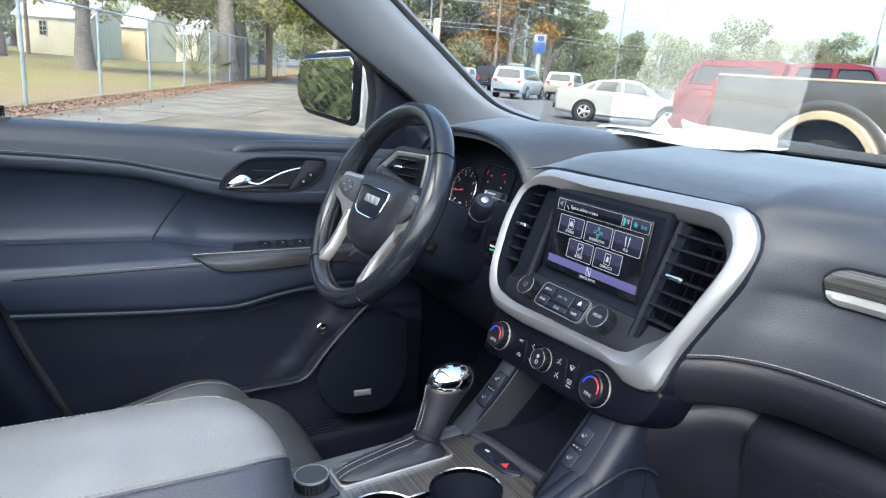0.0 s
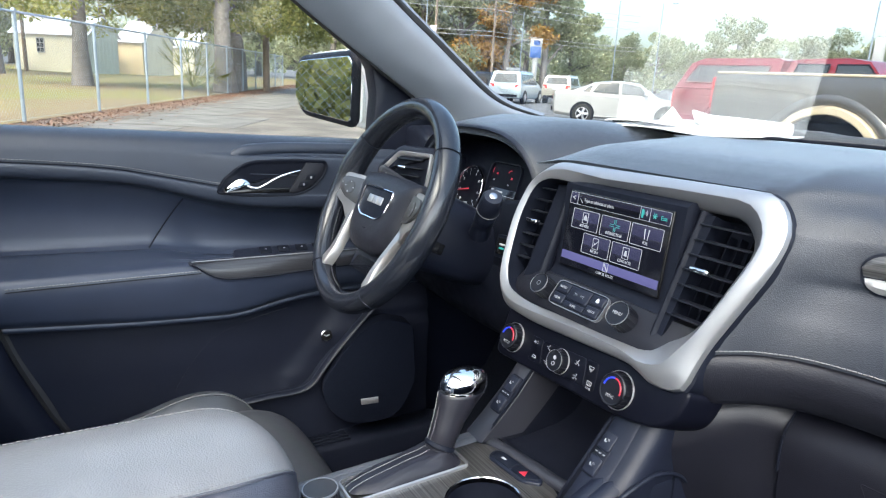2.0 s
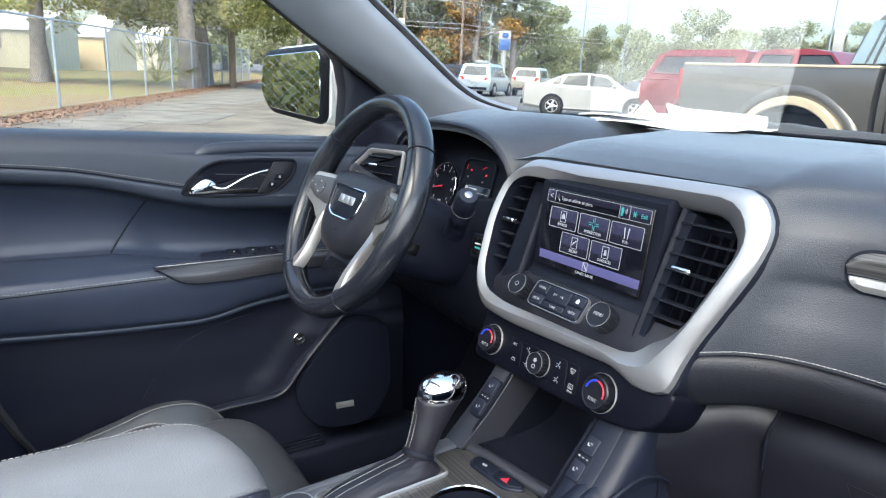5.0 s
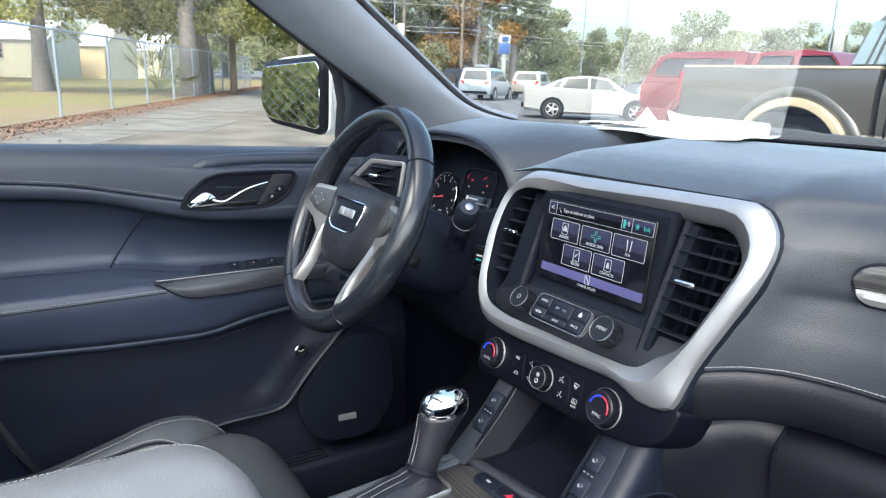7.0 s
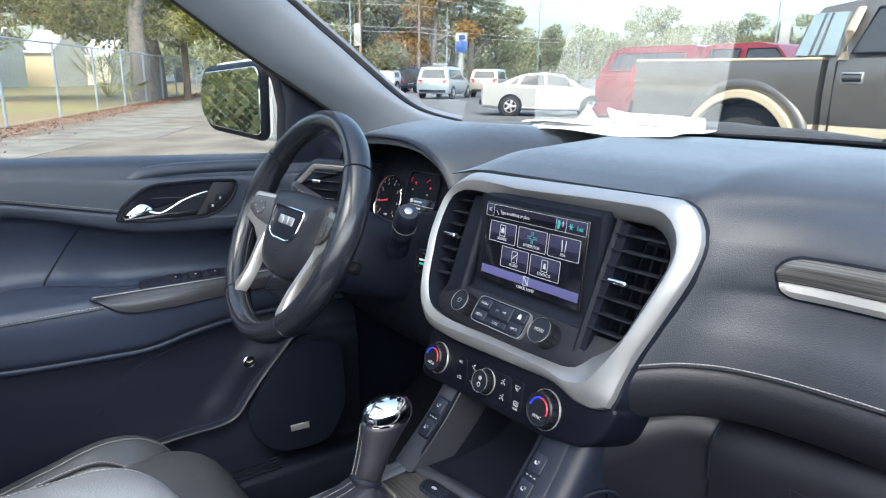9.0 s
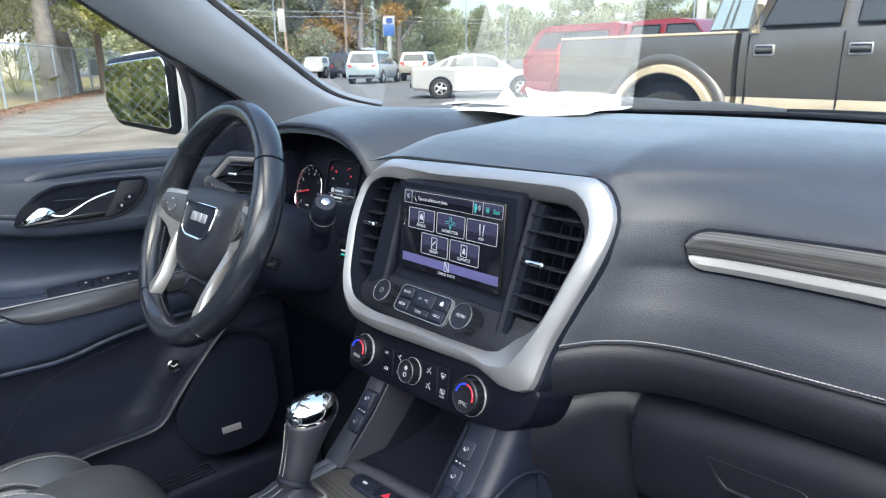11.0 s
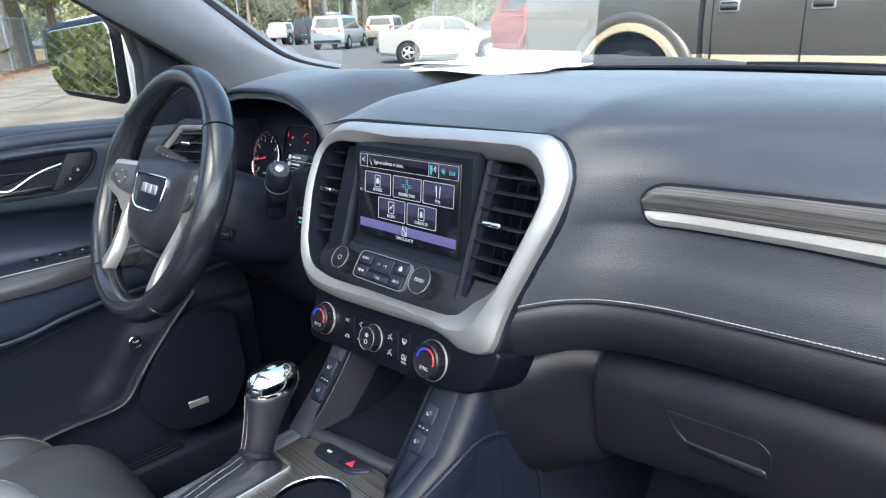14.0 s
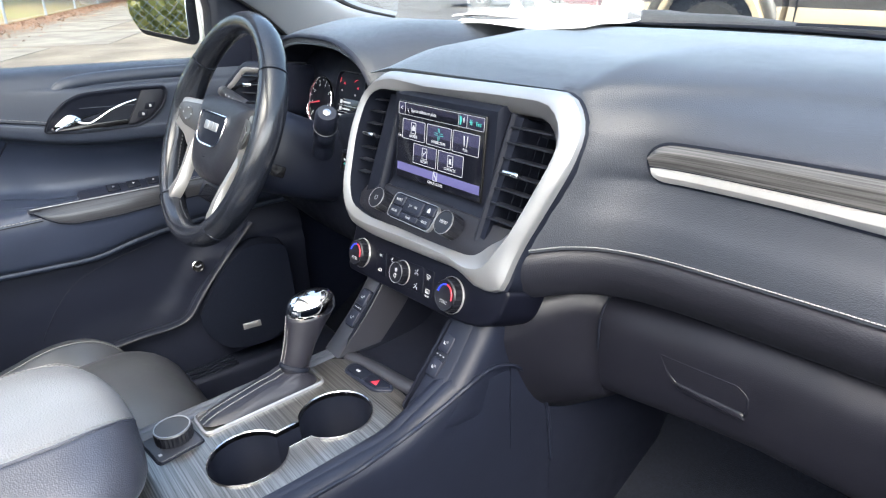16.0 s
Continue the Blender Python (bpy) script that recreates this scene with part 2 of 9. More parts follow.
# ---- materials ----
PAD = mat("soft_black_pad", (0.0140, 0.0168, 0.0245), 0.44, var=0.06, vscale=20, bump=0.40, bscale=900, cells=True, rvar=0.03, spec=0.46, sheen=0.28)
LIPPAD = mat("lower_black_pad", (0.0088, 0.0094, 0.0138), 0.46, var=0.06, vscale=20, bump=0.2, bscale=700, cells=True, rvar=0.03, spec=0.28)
DOORPAD = mat("soft_black_door_pad", (0.020, 0.026, 0.041), 0.40, var=0.06, vscale=20, bump=0.4, bscale=850, cells=True, rvar=0.03)
PLASTIC = mat("black_grained_plastic", (0.0072, 0.0092, 0.0175), 0.42, bump=0.35, bscale=1100, spec=0.28, rvar=0.04)
DARK = mat("matt_black_plastic", (0.0036, 0.0050, 0.0105), 0.6, bump=0.1, bscale=900, spec=0.18)
PANELBLACK = mat("satin_black_panel", (0.0026, 0.0031, 0.0066), 0.42, var=0.05, bump=0.05, bscale=1200, spec=0.14, rvar=0.03)
GLOSS = mat("piano_black", (0.008, 0.008, 0.009), 0.16, var=0.05, rvar=0.04)
LEATHER = mat("black_leather", (0.0215, 0.0285, 0.0490), 0.37, var=0.08, vscale=15, bump=0.06, bscale=520, cells=True, rvar=0.03)
RIMSKIN = mat("smooth_black_leather", (0.0095, 0.0112, 0.0160), 0.22, var=0.04, vscale=30, bump=0.0, rvar=0.0)
SILVER = mat("satin_silver", (0.315, 0.320, 0.332), 0.38, metal=0.76, var=0.03, rvar=0.04, bump=0.05, bscale=1500)
STRIPSILVER = mat("pale_satin_silver", (0.44, 0.44, 0.445), 0.36, metal=0.7, var=0.03, rvar=0.03)
SPOKE = mat("bright_satin_silver", (0.31, 0.305, 0.30), 0.40, metal=0.8, var=0.03, rvar=0.03)
CHROME = mat("chrome", (0.86, 0.86, 0.87), 0.06, metal=1.0, var=0.02, rvar=0.03)
KEYPADGREY = mat("dark_silver_key_pad", (0.055, 0.055, 0.057), 0.36, metal=0.5, var=0.04, rvar=0.03)
THREAD = mat("pale_thread", (0.16, 0.16, 0.163), 0.85)
PIPING = mat("grey_piping", (0.075, 0.076, 0.078), 0.5)
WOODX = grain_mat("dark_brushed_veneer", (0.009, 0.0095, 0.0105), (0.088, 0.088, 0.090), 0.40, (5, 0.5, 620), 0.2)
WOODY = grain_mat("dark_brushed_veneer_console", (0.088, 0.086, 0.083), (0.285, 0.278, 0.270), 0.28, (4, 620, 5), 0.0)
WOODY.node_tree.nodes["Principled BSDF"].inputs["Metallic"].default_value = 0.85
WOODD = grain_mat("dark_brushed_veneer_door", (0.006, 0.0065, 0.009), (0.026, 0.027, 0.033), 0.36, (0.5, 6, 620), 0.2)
SEATSKIN = mat("black_seat_leather", (0.036, 0.039, 0.045), 0.34, var=0.10, vscale=15, bump=0.10, bscale=700, rvar=0.03)
RAILGREY = mat("grey_grained_plastic", (0.060, 0.063, 0.072), 0.36, bump=0.15, bscale=1100, rvar=0.04)
PILLARCLOTH = mat("grey_pillar_cloth", (0.172, 0.194, 0.232), 0.9, var=0.06, bump=0.3, bscale=1400)
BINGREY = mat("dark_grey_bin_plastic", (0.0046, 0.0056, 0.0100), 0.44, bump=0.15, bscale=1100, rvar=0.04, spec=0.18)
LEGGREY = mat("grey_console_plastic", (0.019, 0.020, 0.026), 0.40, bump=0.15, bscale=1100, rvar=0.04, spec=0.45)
BOOTSKIN = mat("soft_black_boot_leather", (0.0115, 0.0115, 0.0165), 0.38, var=0.1, vscale=40, bump=0.2, bscale=700, rvar=0.05, spec=0.35)
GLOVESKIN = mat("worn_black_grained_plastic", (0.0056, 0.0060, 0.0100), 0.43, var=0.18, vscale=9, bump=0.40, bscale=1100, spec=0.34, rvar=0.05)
COWLGREY = mat("weathered_grey_cowl_plastic", (0.045, 0.046, 0.048), 0.6, var=0.15, vscale=20, bump=0.3, bscale=600)
RINGCHROME = mat("dull_chrome", (0.42, 0.42, 0.43), 0.16, metal=1.0, var=0.02, rvar=0.03)
KNOBGREY = mat("satin_grey_knob_top", (0.030, 0.030, 0.032), 0.36, metal=0.2)
RUBBER = mat("black_rubber", (0.010, 0.011, 0.014), 0.7)
CARPET = mat("black_carpet", (0.008, 0.010, 0.016), 0.95, var=0.3, vscale=200, bump=0.8, bscale=700, spec=0.1)
PAPER = mat("white_paper", (0.58, 0.58, 0.57), 0.75, var=0.03)
LAMPWHITE = mat("lit_white_marking", (0.45, 0.48, 0.50), 0.5, emit=0.03, var=0)
MARK = mat("white_marking", (0.42, 0.43, 0.45), 0.6, var=0)
DIMMARK = mat("grey_marking", (0.25, 0.255, 0.265), 0.6, var=0)
DISPWHITE = mat("display_white", (0.085, 0.088, 0.095), 0.4, var=0, rvar=0, emit=1.0)
LITRED = mat("lit_red", (0.115, 0.006, 0.011), 0.4, emit=1.0, var=0)
LITBLUE = mat("lit_blue", (0.006, 0.012, 0.17), 0.4, emit=1.0, var=0)
LITTEAL = mat("lit_teal", (0.008, 0.07, 0.065), 0.4, emit=1.0, var=0)
SCRBLACK = mat("screen_black", (0.0012, 0.0013, 0.0022), 0.14, var=0, rvar=0, emit=1.0)
SCRPURPLE = mat("screen_violet", (0.022, 0.021, 0.050), 0.2, var=0, rvar=0, emit=1.0)
SCRBTN = mat("screen_button", (0.0085, 0.0085, 0.017), 0.2, var=0, rvar=0, emit=1.0)
SCRGREY = mat("screen_grey", (0.0035, 0.0035, 0.0065), 0.2, var=0, rvar=0, emit=1.0)
SCRLINE = mat("screen_line", (0.085, 0.087, 0.095), 0.3, var=0, rvar=0, emit=1.0)
# lit copy of the black leather: light on the lid's top is in its colour
LIDSKIN = mat("lit_lid_leather", (0.148, 0.149, 0.153), 0.37, var=0.12, vscale=14, bump=0.28, bscale=560, cells=True, rvar=0.03, spec=0.9)
GLASS = pane_mat("clear_glass", (0.93, 0.955, 0.94))

# ================= the car's interior (x to the right, y to the front, z up) =================
# ---- dashboard ----
dash = thing("dashboard", (0.2, 0.3, 0.8), "black soft-touch dashboard with a pale stitched seam and veneer strip", "dashboard")


def ease(x, a, b):
    t = min(1, max(0, (x - a) / (b - a)))
    return t * t * (3 - 2 * t)


def lerp_tab(tab, y):
    if y <= tab[0][0]:
        return tab[0][1]
    for (a, za), (b, zb) in zip(tab, tab[1:]):
        if y <= b:
            t = (y - a) / (b - a)
            return za + (zb - za) * t
    return tab[-1][1]


def seam_z(x):
    return lerp_tab([(0.15, 0.990), (0.168, 0.996), (0.19, 1.001), (0.21, 1.0050), (0.24, 1.0072), (0.28, 1.008), (0.37, 1.010), (0.475, 1.013), (0.75, 1.016)], x)


def face_y(x, z, cover=True):
    """The face of the upper pad: close behind the stack's surround, then sweeping back."""
    edge = lerp_tab([(0.955, 0.173), (1.0, 0.179), (1.05, 0.198), (1.108, 0.219), (1.13, 0.221), (1.145, 0.214), (1.158, 0.200), (1.17, 0.200)], z)
    far = lerp_tab([(0.95, 0.046), (1.01, 0.042), (1.035, 0.046), (1.06, 0.058), (1.083, 0.064), (1.09, 0.061), (1.128, 0.064), (1.140, 0.068), (1.15, 0.075), (1.166, 0.096)], z) + 0.02 * ease(x, 0.45, 0.8)
    far += ease(x, 0.22, 0.40) * lerp_tab([(1.128, 0.0), (1.140, 0.010), (1.150, 0.022), (1.166, 0.036)], z)
    near = -0.06 + 0.39 * (z - 0.954) + lerp_tab([(1.0, 0.008), (1.13, 0.008), (1.166, 0.009)], z)
    reach = lerp_tab([(1.0, 0.055), (1.1, 0.036), (1.166, 0.040)], z)
    d = max(0.0, x - edge) / reach
    y = far - (far - near) * math.exp(-d ** 1.2)
    if cover and z < 1.158:
        y += 0.09 * (1 - ease(x, edge - 0.040, edge - 0.026))
    return y


def pad_profile(x):
    left = 1 - ease(x, -0.235, -0.13)
    drop = 0.040 * left
    s = seam_z(x)
    f = face_y(x, 1.166, False)
    low, wide = 0.010 * ease(x, 0.0, 0.55), ease(x, 0.22, 0.40)
    top = [(0.60, 1.180 - low), (0.50, 1.192 - low), (0.40, 1.199 - drop * 0.5 - low), (0.28, 1.203 - drop - low * 0.6), (0.225 + 0.012 * wide, 1.200 - drop - 0.005 * wide), (f + 0.090 - 0.028 * wide, 1.1925 - drop * 0.8 - 0.003 * wide), (f + 0.045 - 0.010 * wide, 1.1835 - drop * 0.7 - 0.0015 * wide), (f + 0.014, 1.173 - drop * 0.5), (f, 1.163 - drop * 0.3 + 0.002 * wide)]
    top += [(face_y(x, z), z) for z in (1.150, 1.135, 1.126, 1.110, 1.093, 1.083, 1.070, 1.055, 1.040, 1.025, s + 0.006, s)]
    ring = spl([(x, y, z) for y, z in top], 3)
    return ring + [V((x, 0.14, s)), V((x, 0.3, 1.05)), V((x, 0.60, 1.12))]


xs = [-0.212, -0.205, -0.19, -0.16, -0.12, -0.06, 0.0, 0.06, 0.12, 0.13, 0.14, 0.15, 0.16, 0.17, 0.18, 0.19, 0.20, 0.21, 0.22, 0.23, 0.24, 0.25, 0.26, 0.27, 0.285, 0.30, 0.32, 0.36, 0.42, 0.50, 0.58, 0.66, 0.75]
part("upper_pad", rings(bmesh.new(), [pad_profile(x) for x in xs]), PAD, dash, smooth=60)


def lip_profile(x):
    s = seam_z(x) - 0.002
    y = face_y(x, s, False)
    pts = [(y + 0.004, s + 0.001), (y - 0.001, s - 0.004), (y - 0.0035, s - 0.014), (y - 0.001, s - 0.030), (y + 0.008, s - 0.046), (y + 0.020, s - 0.057), (y + 0.05, s - 0.062)]
    ring = spl([(x, a, z) for a, z in pts], 4)
    return ring + [V((x, 0.22, s - 0.04)), V((x, 0.22, s))]


xl = [0.158, 0.165, 0.175, 0.185, 0.195, 0.205, 0.215, 0.225, 0.235, 0.25, 0.265, 0.28, 0.32, 0.36, 0.42, 0.50, 0.58, 0.66, 0.75]
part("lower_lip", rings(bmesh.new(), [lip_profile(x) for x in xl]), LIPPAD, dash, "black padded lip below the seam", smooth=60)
seam = [V((x, face_y(x, seam_z(x) + 0.0035, False) - 0.0009, seam_z(x) + 0.0035)) for x in [0.169 + i * 0.01 for i in range(58)]]
part("stitching", stitches(seam, (0, -1, 0.2), 0.0046, 0.0035, 0.0007), THREAD, dash, "pale thread")

# veneer and silver strips let into the face


TIP_X = 0.2726


def inlay_edge(x, grow=0.0):
    """Lower and upper edge of the inlay, rounded towards its tip."""
    d = x - TIP_X + grow
    top = lerp_tab([(0.30, 1.1232), (0.35, 1.1238), (0.40, 1.1248), (0.475, 1.1256), (0.76, 1.125)], x)
    low = lerp_tab([(0.29, 1.0842), (0.41, 1.0840), (0.475, 1.0815), (0.60, 1.0760), (0.76, 1.072)], x)
    kt = math.sqrt(max(0, 1 - (1 - min(1, d / 0.024)) ** 2))
    kb = math.sqrt(max(0, 1 - (1 - min(1, d / 0.017)) ** 2))
    mid = 1.1080
    return mid - (mid - low + grow) * kb, mid + (top - mid + grow) * kt


def strip_part(name, material, low, high, crown, label, grow=0.0):
    """A strip along the face. low, high: its bounds in height, None for the inlay's own edge; crown: (share of height, proud)."""
    rows = []
    for i in range(45):
        x = TIP_X - grow + 0.0003 + 0.49 * (i / 44) ** 2.2
        z0, z1 = inlay_edge(x, grow)
        z0, z1 = (z0 if low is None else max(z0, low)), (z1 if high is None else min(z1, high))
        if z1 - z0 < 0.0006:
            z0, z1 = ((z1 - 0.0006, z1) if high is None else (z0, z0 + 0.0006)) if low is None or high is None else (z0, z1)
            if high is not None:
                z0, z1 = high - 0.0006, high
        h = z1 - z0
        loop = [V((x, face_y(x, z0 + h * u, False) - 0.0006 - o * min(1, h / 0.006), z0 + h * u)) for u, o in crown]
        loop += [V((x, face_y(x, z1, False) + 0.01, z1)), V((x, face_y(x, z0, False) + 0.01, z0))]
        rows.append(loop)
    return part(name, rings(bmesh.new(), rows), material, dash, label, 30)


# dark rim put where shade falls round the sunk strips
strip_part("inlay_rim", DARK, None, None, ((0, 0), (0.03, 0.0006), (0.97, 0.0006), (1, 0)), "dark rim that stands in for shade round the sunk strips", 0.0022)
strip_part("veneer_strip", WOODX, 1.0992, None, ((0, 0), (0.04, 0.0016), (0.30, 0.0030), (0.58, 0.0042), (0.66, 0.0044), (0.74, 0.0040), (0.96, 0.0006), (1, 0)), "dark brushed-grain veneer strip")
strip_part("silver_strip", STRIPSILVER, None, 1.0982, ((0, 0), (0.08, 0.0022), (0.5, 0.0034), (0.94, 0.0028), (1, 0)), "satin silver strip")

# windscreen shelf and driver's side of the dash
shelf = [[V((x, y, z - 0.010 * ease(x, 0.0, 0.55))) for y, z in ((0.34, 1.186), (0.45, 1.187), (0.56, 1.182), (0.66, 1.172))] for x in (-0.72, -0.5, -0.3, -0.1, 0.2, 0.5, 0.76)]
part("windscreen_shelf", sheet(shelf, (0, 0, -0.05)), DARK, dash, "matt black shelf below the windscreen")

# hood over the instruments: an arch that runs back into the top
ARCH_C, ARCH_A, ARCH_B = V((-0.425, 0.0, 1.035)), 0.205, 0.158


def arch(phi, y, grow=0.0, lift=0.0):
    c, s = math.cos(phi), math.sin(phi)
    ex = 0.72
    return V((ARCH_C.x + (ARCH_A + grow) * abs(c) ** ex * (1 if c > 0 else -1), y, ARCH_C.z + (ARCH_B + grow * 0.8) * abs(s) ** ex * (1 if s > 0 else -1) + lift))


rows = []
for i in range(41):
    phi = math.pi * (1.10 - 1.26 * i / 40)
    s = max(0, math.sin(phi))
    a, b = arch(phi, 0.045), arch(phi, 0.052, 0.010)
    top = max(a.z, 0.9)
    p2 = arch(phi, 0.10, 0.022)
    p3 = V((ARCH_C.x + (p2.x - ARCH_C.x) * 1.12, 0.20, min(1.216, p2.z + 0.006 + 0.006 * s)))
    p4 = V((ARCH_C.x + (p2.x - ARCH_C.x) * 1.25, 0.33, min(1.205, p2.z + 0.004)))
    p5 = V((ARCH_C.x + (p2.x - ARCH_C.x) * 1.32, 0.42, min(1.186, p2.z)))
    rows.append(spl([arch(phi, 0.16, -0.012), arch(phi, 0.08, -0.006), a, b, p2, p3, p4, p5], 4))
part("instrument_hood", sheet([r[8:] for r in rows], (0, 0.004, -0.012)), PAD, dash, smooth=60)
part("hood_lining", sheet([r[:9] for r in rows], (0, 0.004, 0.004)), DARK, dash, "matt black lining of the hood", 60)
rows = [spl([arch(math.pi * (1.10 - 1.26 * i / 40), 0.048, -0.004), arch(math.pi * (1.10 - 1.26 * i / 40), 0.040, 0.001), arch(math.pi * (1.10 - 1.26 * i / 40), 0.046, 0.007)], 3) for i in range(41)]
part("hood_edge", sheet(rows, (0, 0.006, 0)), PLASTIC, dash)

# driver's outer end of the dash, with the side vent
end_pts = [(-0.80, 1.17), (-0.66, 1.185), (-0.60, 1.165), (-0.585, 1.06), (-0.60, 0.93), (-0.80, 0.93)]
endf = fr((0, 0.078, 0), (0, -1, 0), (0, 0, 1))
part("dash_end", plate(rpoly([(x, z) for x, z in end_pts], 0.03), endf, 0.03, 0.012, base=-0.25), PLASTIC, dash)
VF = fr((-0.60, 0.005, 1.10), (0.32, -0.93, 0.15), (0, 0, 1))
vo = rpoly([(-0.028, 0.034), (0.065, 0.034), (0.060, -0.042), (-0.018, -0.050), (-0.085, -0.014)], [0.008, 0.01, 0.014, 0.012, 0.010], 5)
vi = inset2([V(p) for p in vo], 0.010)
part("vent_housing", plate(inset2([V(p) for p in vo], -0.012), VF, 0.0, 0.006, base=-0.10), PLASTIC, dash)
dv = part("side_vent", rings(bmesh.new(), [[VF @ V((p.x, p.y, z)) for p in L] for L, z in ((vo, -0.01), (vo, 0.004), (inset2(vo, 0.002), 0.0065), (inset2(vo, 0.006), 0.0055), (vi, 0.001), (vi, -0.0005))], cap0=False, cap1=False), STRIPSILVER, dash, "satin silver vent frame")
part("vent_back", plate(vi, at2(VF, 0, 0, -0.002), 0.004, 0.001), DARK, dv)
for k in range(4):
    part("slat", box(VF @ V((0.006, -0.030 + 0.016 * k, 0.004)), (0.078 - 0.010 * abs(k - 2), 0.0025, 0.010), 0.001, VF.to_3x3()), GLOSS, dv)
part("slider_tab", box(VF @ V((-0.008, 0.001, 0.010)), (0.022, 0.007, 0.009), 0.0025, VF.to_3x3(), seg=3), CHROME, dv)
# knee panel below the column
knee = []
for x in (-0.68, -0.6, -0.5, -0.4, -0.3, -0.2, -0.13):
    o = 0.02 * math.sin((x + 0.68) * 5.5)
    knee.append(spl([(x, 0.12 - o, 1.05), (x, 0.06 - o, 0.99), (x, 0.035 - o, 0.92), (x, 0.07 - o, 0.84), (x, 0.17, 0.78)], 4))
part("knee_panel", sheet(knee, (0, 0.05, 0)), DARK, dash)
# glove compartment and the panel between it and the console
gl = []
for x in (0.2245, 0.235, 0.26, 0.30, 0.36, 0.42, 0.50, 0.60, 0.70, 0.76):
    dz = 0.020 * ease(x, 0.22, 0.45)
    t = 0.932 + dz
    b = t - 0.128 - 0.006 * (1 - ease(x, 0.2, 0.34))
    gl.append(spl([(x, 0.120, t + 0.010), (x, 0.090, t + 0.007), (x, 0.070, t - 0.002), (x, 0.058, t - 0.016), (x, 0.0525, t - 0.034), (x, 0.0530, t - 0.065), (x, 0.058, b + 0.026), (x, 0.072, b + 0.006), (x, 0.12, b - 0.004), (x, 0.26, b)], 4))
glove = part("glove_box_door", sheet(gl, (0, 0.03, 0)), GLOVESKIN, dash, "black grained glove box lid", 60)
hf = fr((0.362, 0.0530, 0.884), (0, -1, 0.0), (0, 0, 1))
hp = [(-0.057, 0.015), (0.034, 0.0190), (0.0455, 0.011), (0.0470, -0.010), (0.040, -0.0190), (-0.030, -0.0185), (-0.044, -0.008)]
bmh = bmesh.new()
outer = [V(p) for p in rpoly(hp, 0.005)]
rings(bmh, [[hf @ V((p.x, p.y, w)) for p in inset2(outer, i)] for i, w in ((0, 0.0004), (0.0010, 0.0012), (0.0034, 0.0006), (0.008, -0.009))], cap0=False, cap1=True)
part("handle_recess", bmh, GLOVESKIN, glove, "recessed black finger pull")
part("handle", plate(rpoly([(-0.036, -0.011), (0.042, -0.009), (0.045, -0.018), (-0.030, -0.019)], 0.004), hf, 0.0020, 0.002), GLOVESKIN, glove)
side = []
for i in range(15):
    t = i / 14
    x = 0.120 + 0.1025 * t
    y, z = -0.056 + 0.114 * ease(t, -0.1, 1.05), 0.912 + 0.026 * ease(t, 0.1, 0.85)
    side.append(spl([(x, 0.12, z + 0.02), (x, y + 0.032, z + 0.007), (x, y + 0.014, z - 0.001), (x, y + 0.004, z - 0.014), (x, y, z - 0.030), (x, y + 0.004, z - 0.055), (x, y * 0.5 + 0.034, 0.752 + 0.075 * t), (x, 0.074, 0.715 + 0.078 * t), (x, 0.12, 0.704 + 0.078 * t), (x, 0.26, 0.704 + 0.078 * t)], 4))
part("knee_bolster", sheet(side, (0.0, 0.05, 0)), GLOVESKIN, dash, smooth=70)
edge = spl([(0.2235, 0.090, 0.940), (0.2235, 0.069, 0.931), (0.223, 0.0572, 0.917), (0.2225, 0.0525, 0.898), (0.2225, 0.0530, 0.866)], 5)
part("glove_box_gap", tube(edge, 0.0016, 6), DARK, dash)

# ---- centre stack ----
stack = thing("centre_stack", (0.0, 0.02, 0.95), "centre stack with satin silver surround, touchscreen, vents and knobs", "infotainment unit")


def bz(x, z, w=0.0):
    """A point on the sloping face of the stack."""
    return V((x, -0.06 + 0.39 * (z - 0.954), z)) + V((0, -0.932, 0.363)) * w


def star(poly, cx, cz, n=120):
    """The outline met by n rays from a centre."""
    out, k = [], len(poly)
    for i in range(n):
        a = 2 * math.pi * i / n
        d = V((math.cos(a), math.sin(a)))
        best = 0
        for j in range(k):
            p, q = poly[j] - V((cx, cz)), poly[(j + 1) % k] - V((cx, cz))
            e = q - p
            den = d.x * e.y - d.y * e.x
            if abs(den) < 1e-12:
                continue
            t = (p.x * e.y - p.y * e.x) / den
            u = (p.x * d.y - p.y * d.x) / den
            if t > 0 and -1e-9 <= u <= 1 + 1e-9:
                best = max(best, t)
        out.append(V((cx + d.x * best, cz + d.y * best)))
    return out


b_out = rpoly([(-0.150, 1.163), (0.197, 1.167), (0.223, 1.135), (0.217, 1.095), (0.181, 1.000), (0.175, 0.957), (0.137, 0.950), (0.103, 0.961), (-0.085, 0.953), (-0.150, 0.957), (-0.179, 0.988), (-0.199, 1.070), (-0.188, 1.130)], [0.02, 0.030, 0.022, 0.03, 0.02, 0.012, 0.014, 0.03, 0.05, 0.03, 0.03, 0.05, 0.03], 6)
b_in = rpoly([(-0.150, 1.138), (0.165, 1.139), (0.190, 1.112), (0.157, 1.016), (0.110, 0.985), (0.030, 0.977), (-0.100, 0.974), (-0.148, 0.982), (-0.168, 1.010), (-0.182, 1.080), (-0.174, 1.126)], [0.012, 0.022, 0.022, 0.02, 0.03, 0.06, 0.05, 0.02, 0.03, 0.03, 0.012], 6)
so, si = star(b_out, 0.0, 1.06), star(b_in, 0.0, 1.06)
N_B = len(so)
CREST = [lerp_tab([(0, 0.50), (50, 0.52), (80, 0.58), (115, 0.62), (150, 0.45), (200, 0.42), (235, 0.62), (275, 0.70), (300, 0.62), (318, 0.50), (360, 0.50)], 360 * i / N_B) for i in range(N_B)]
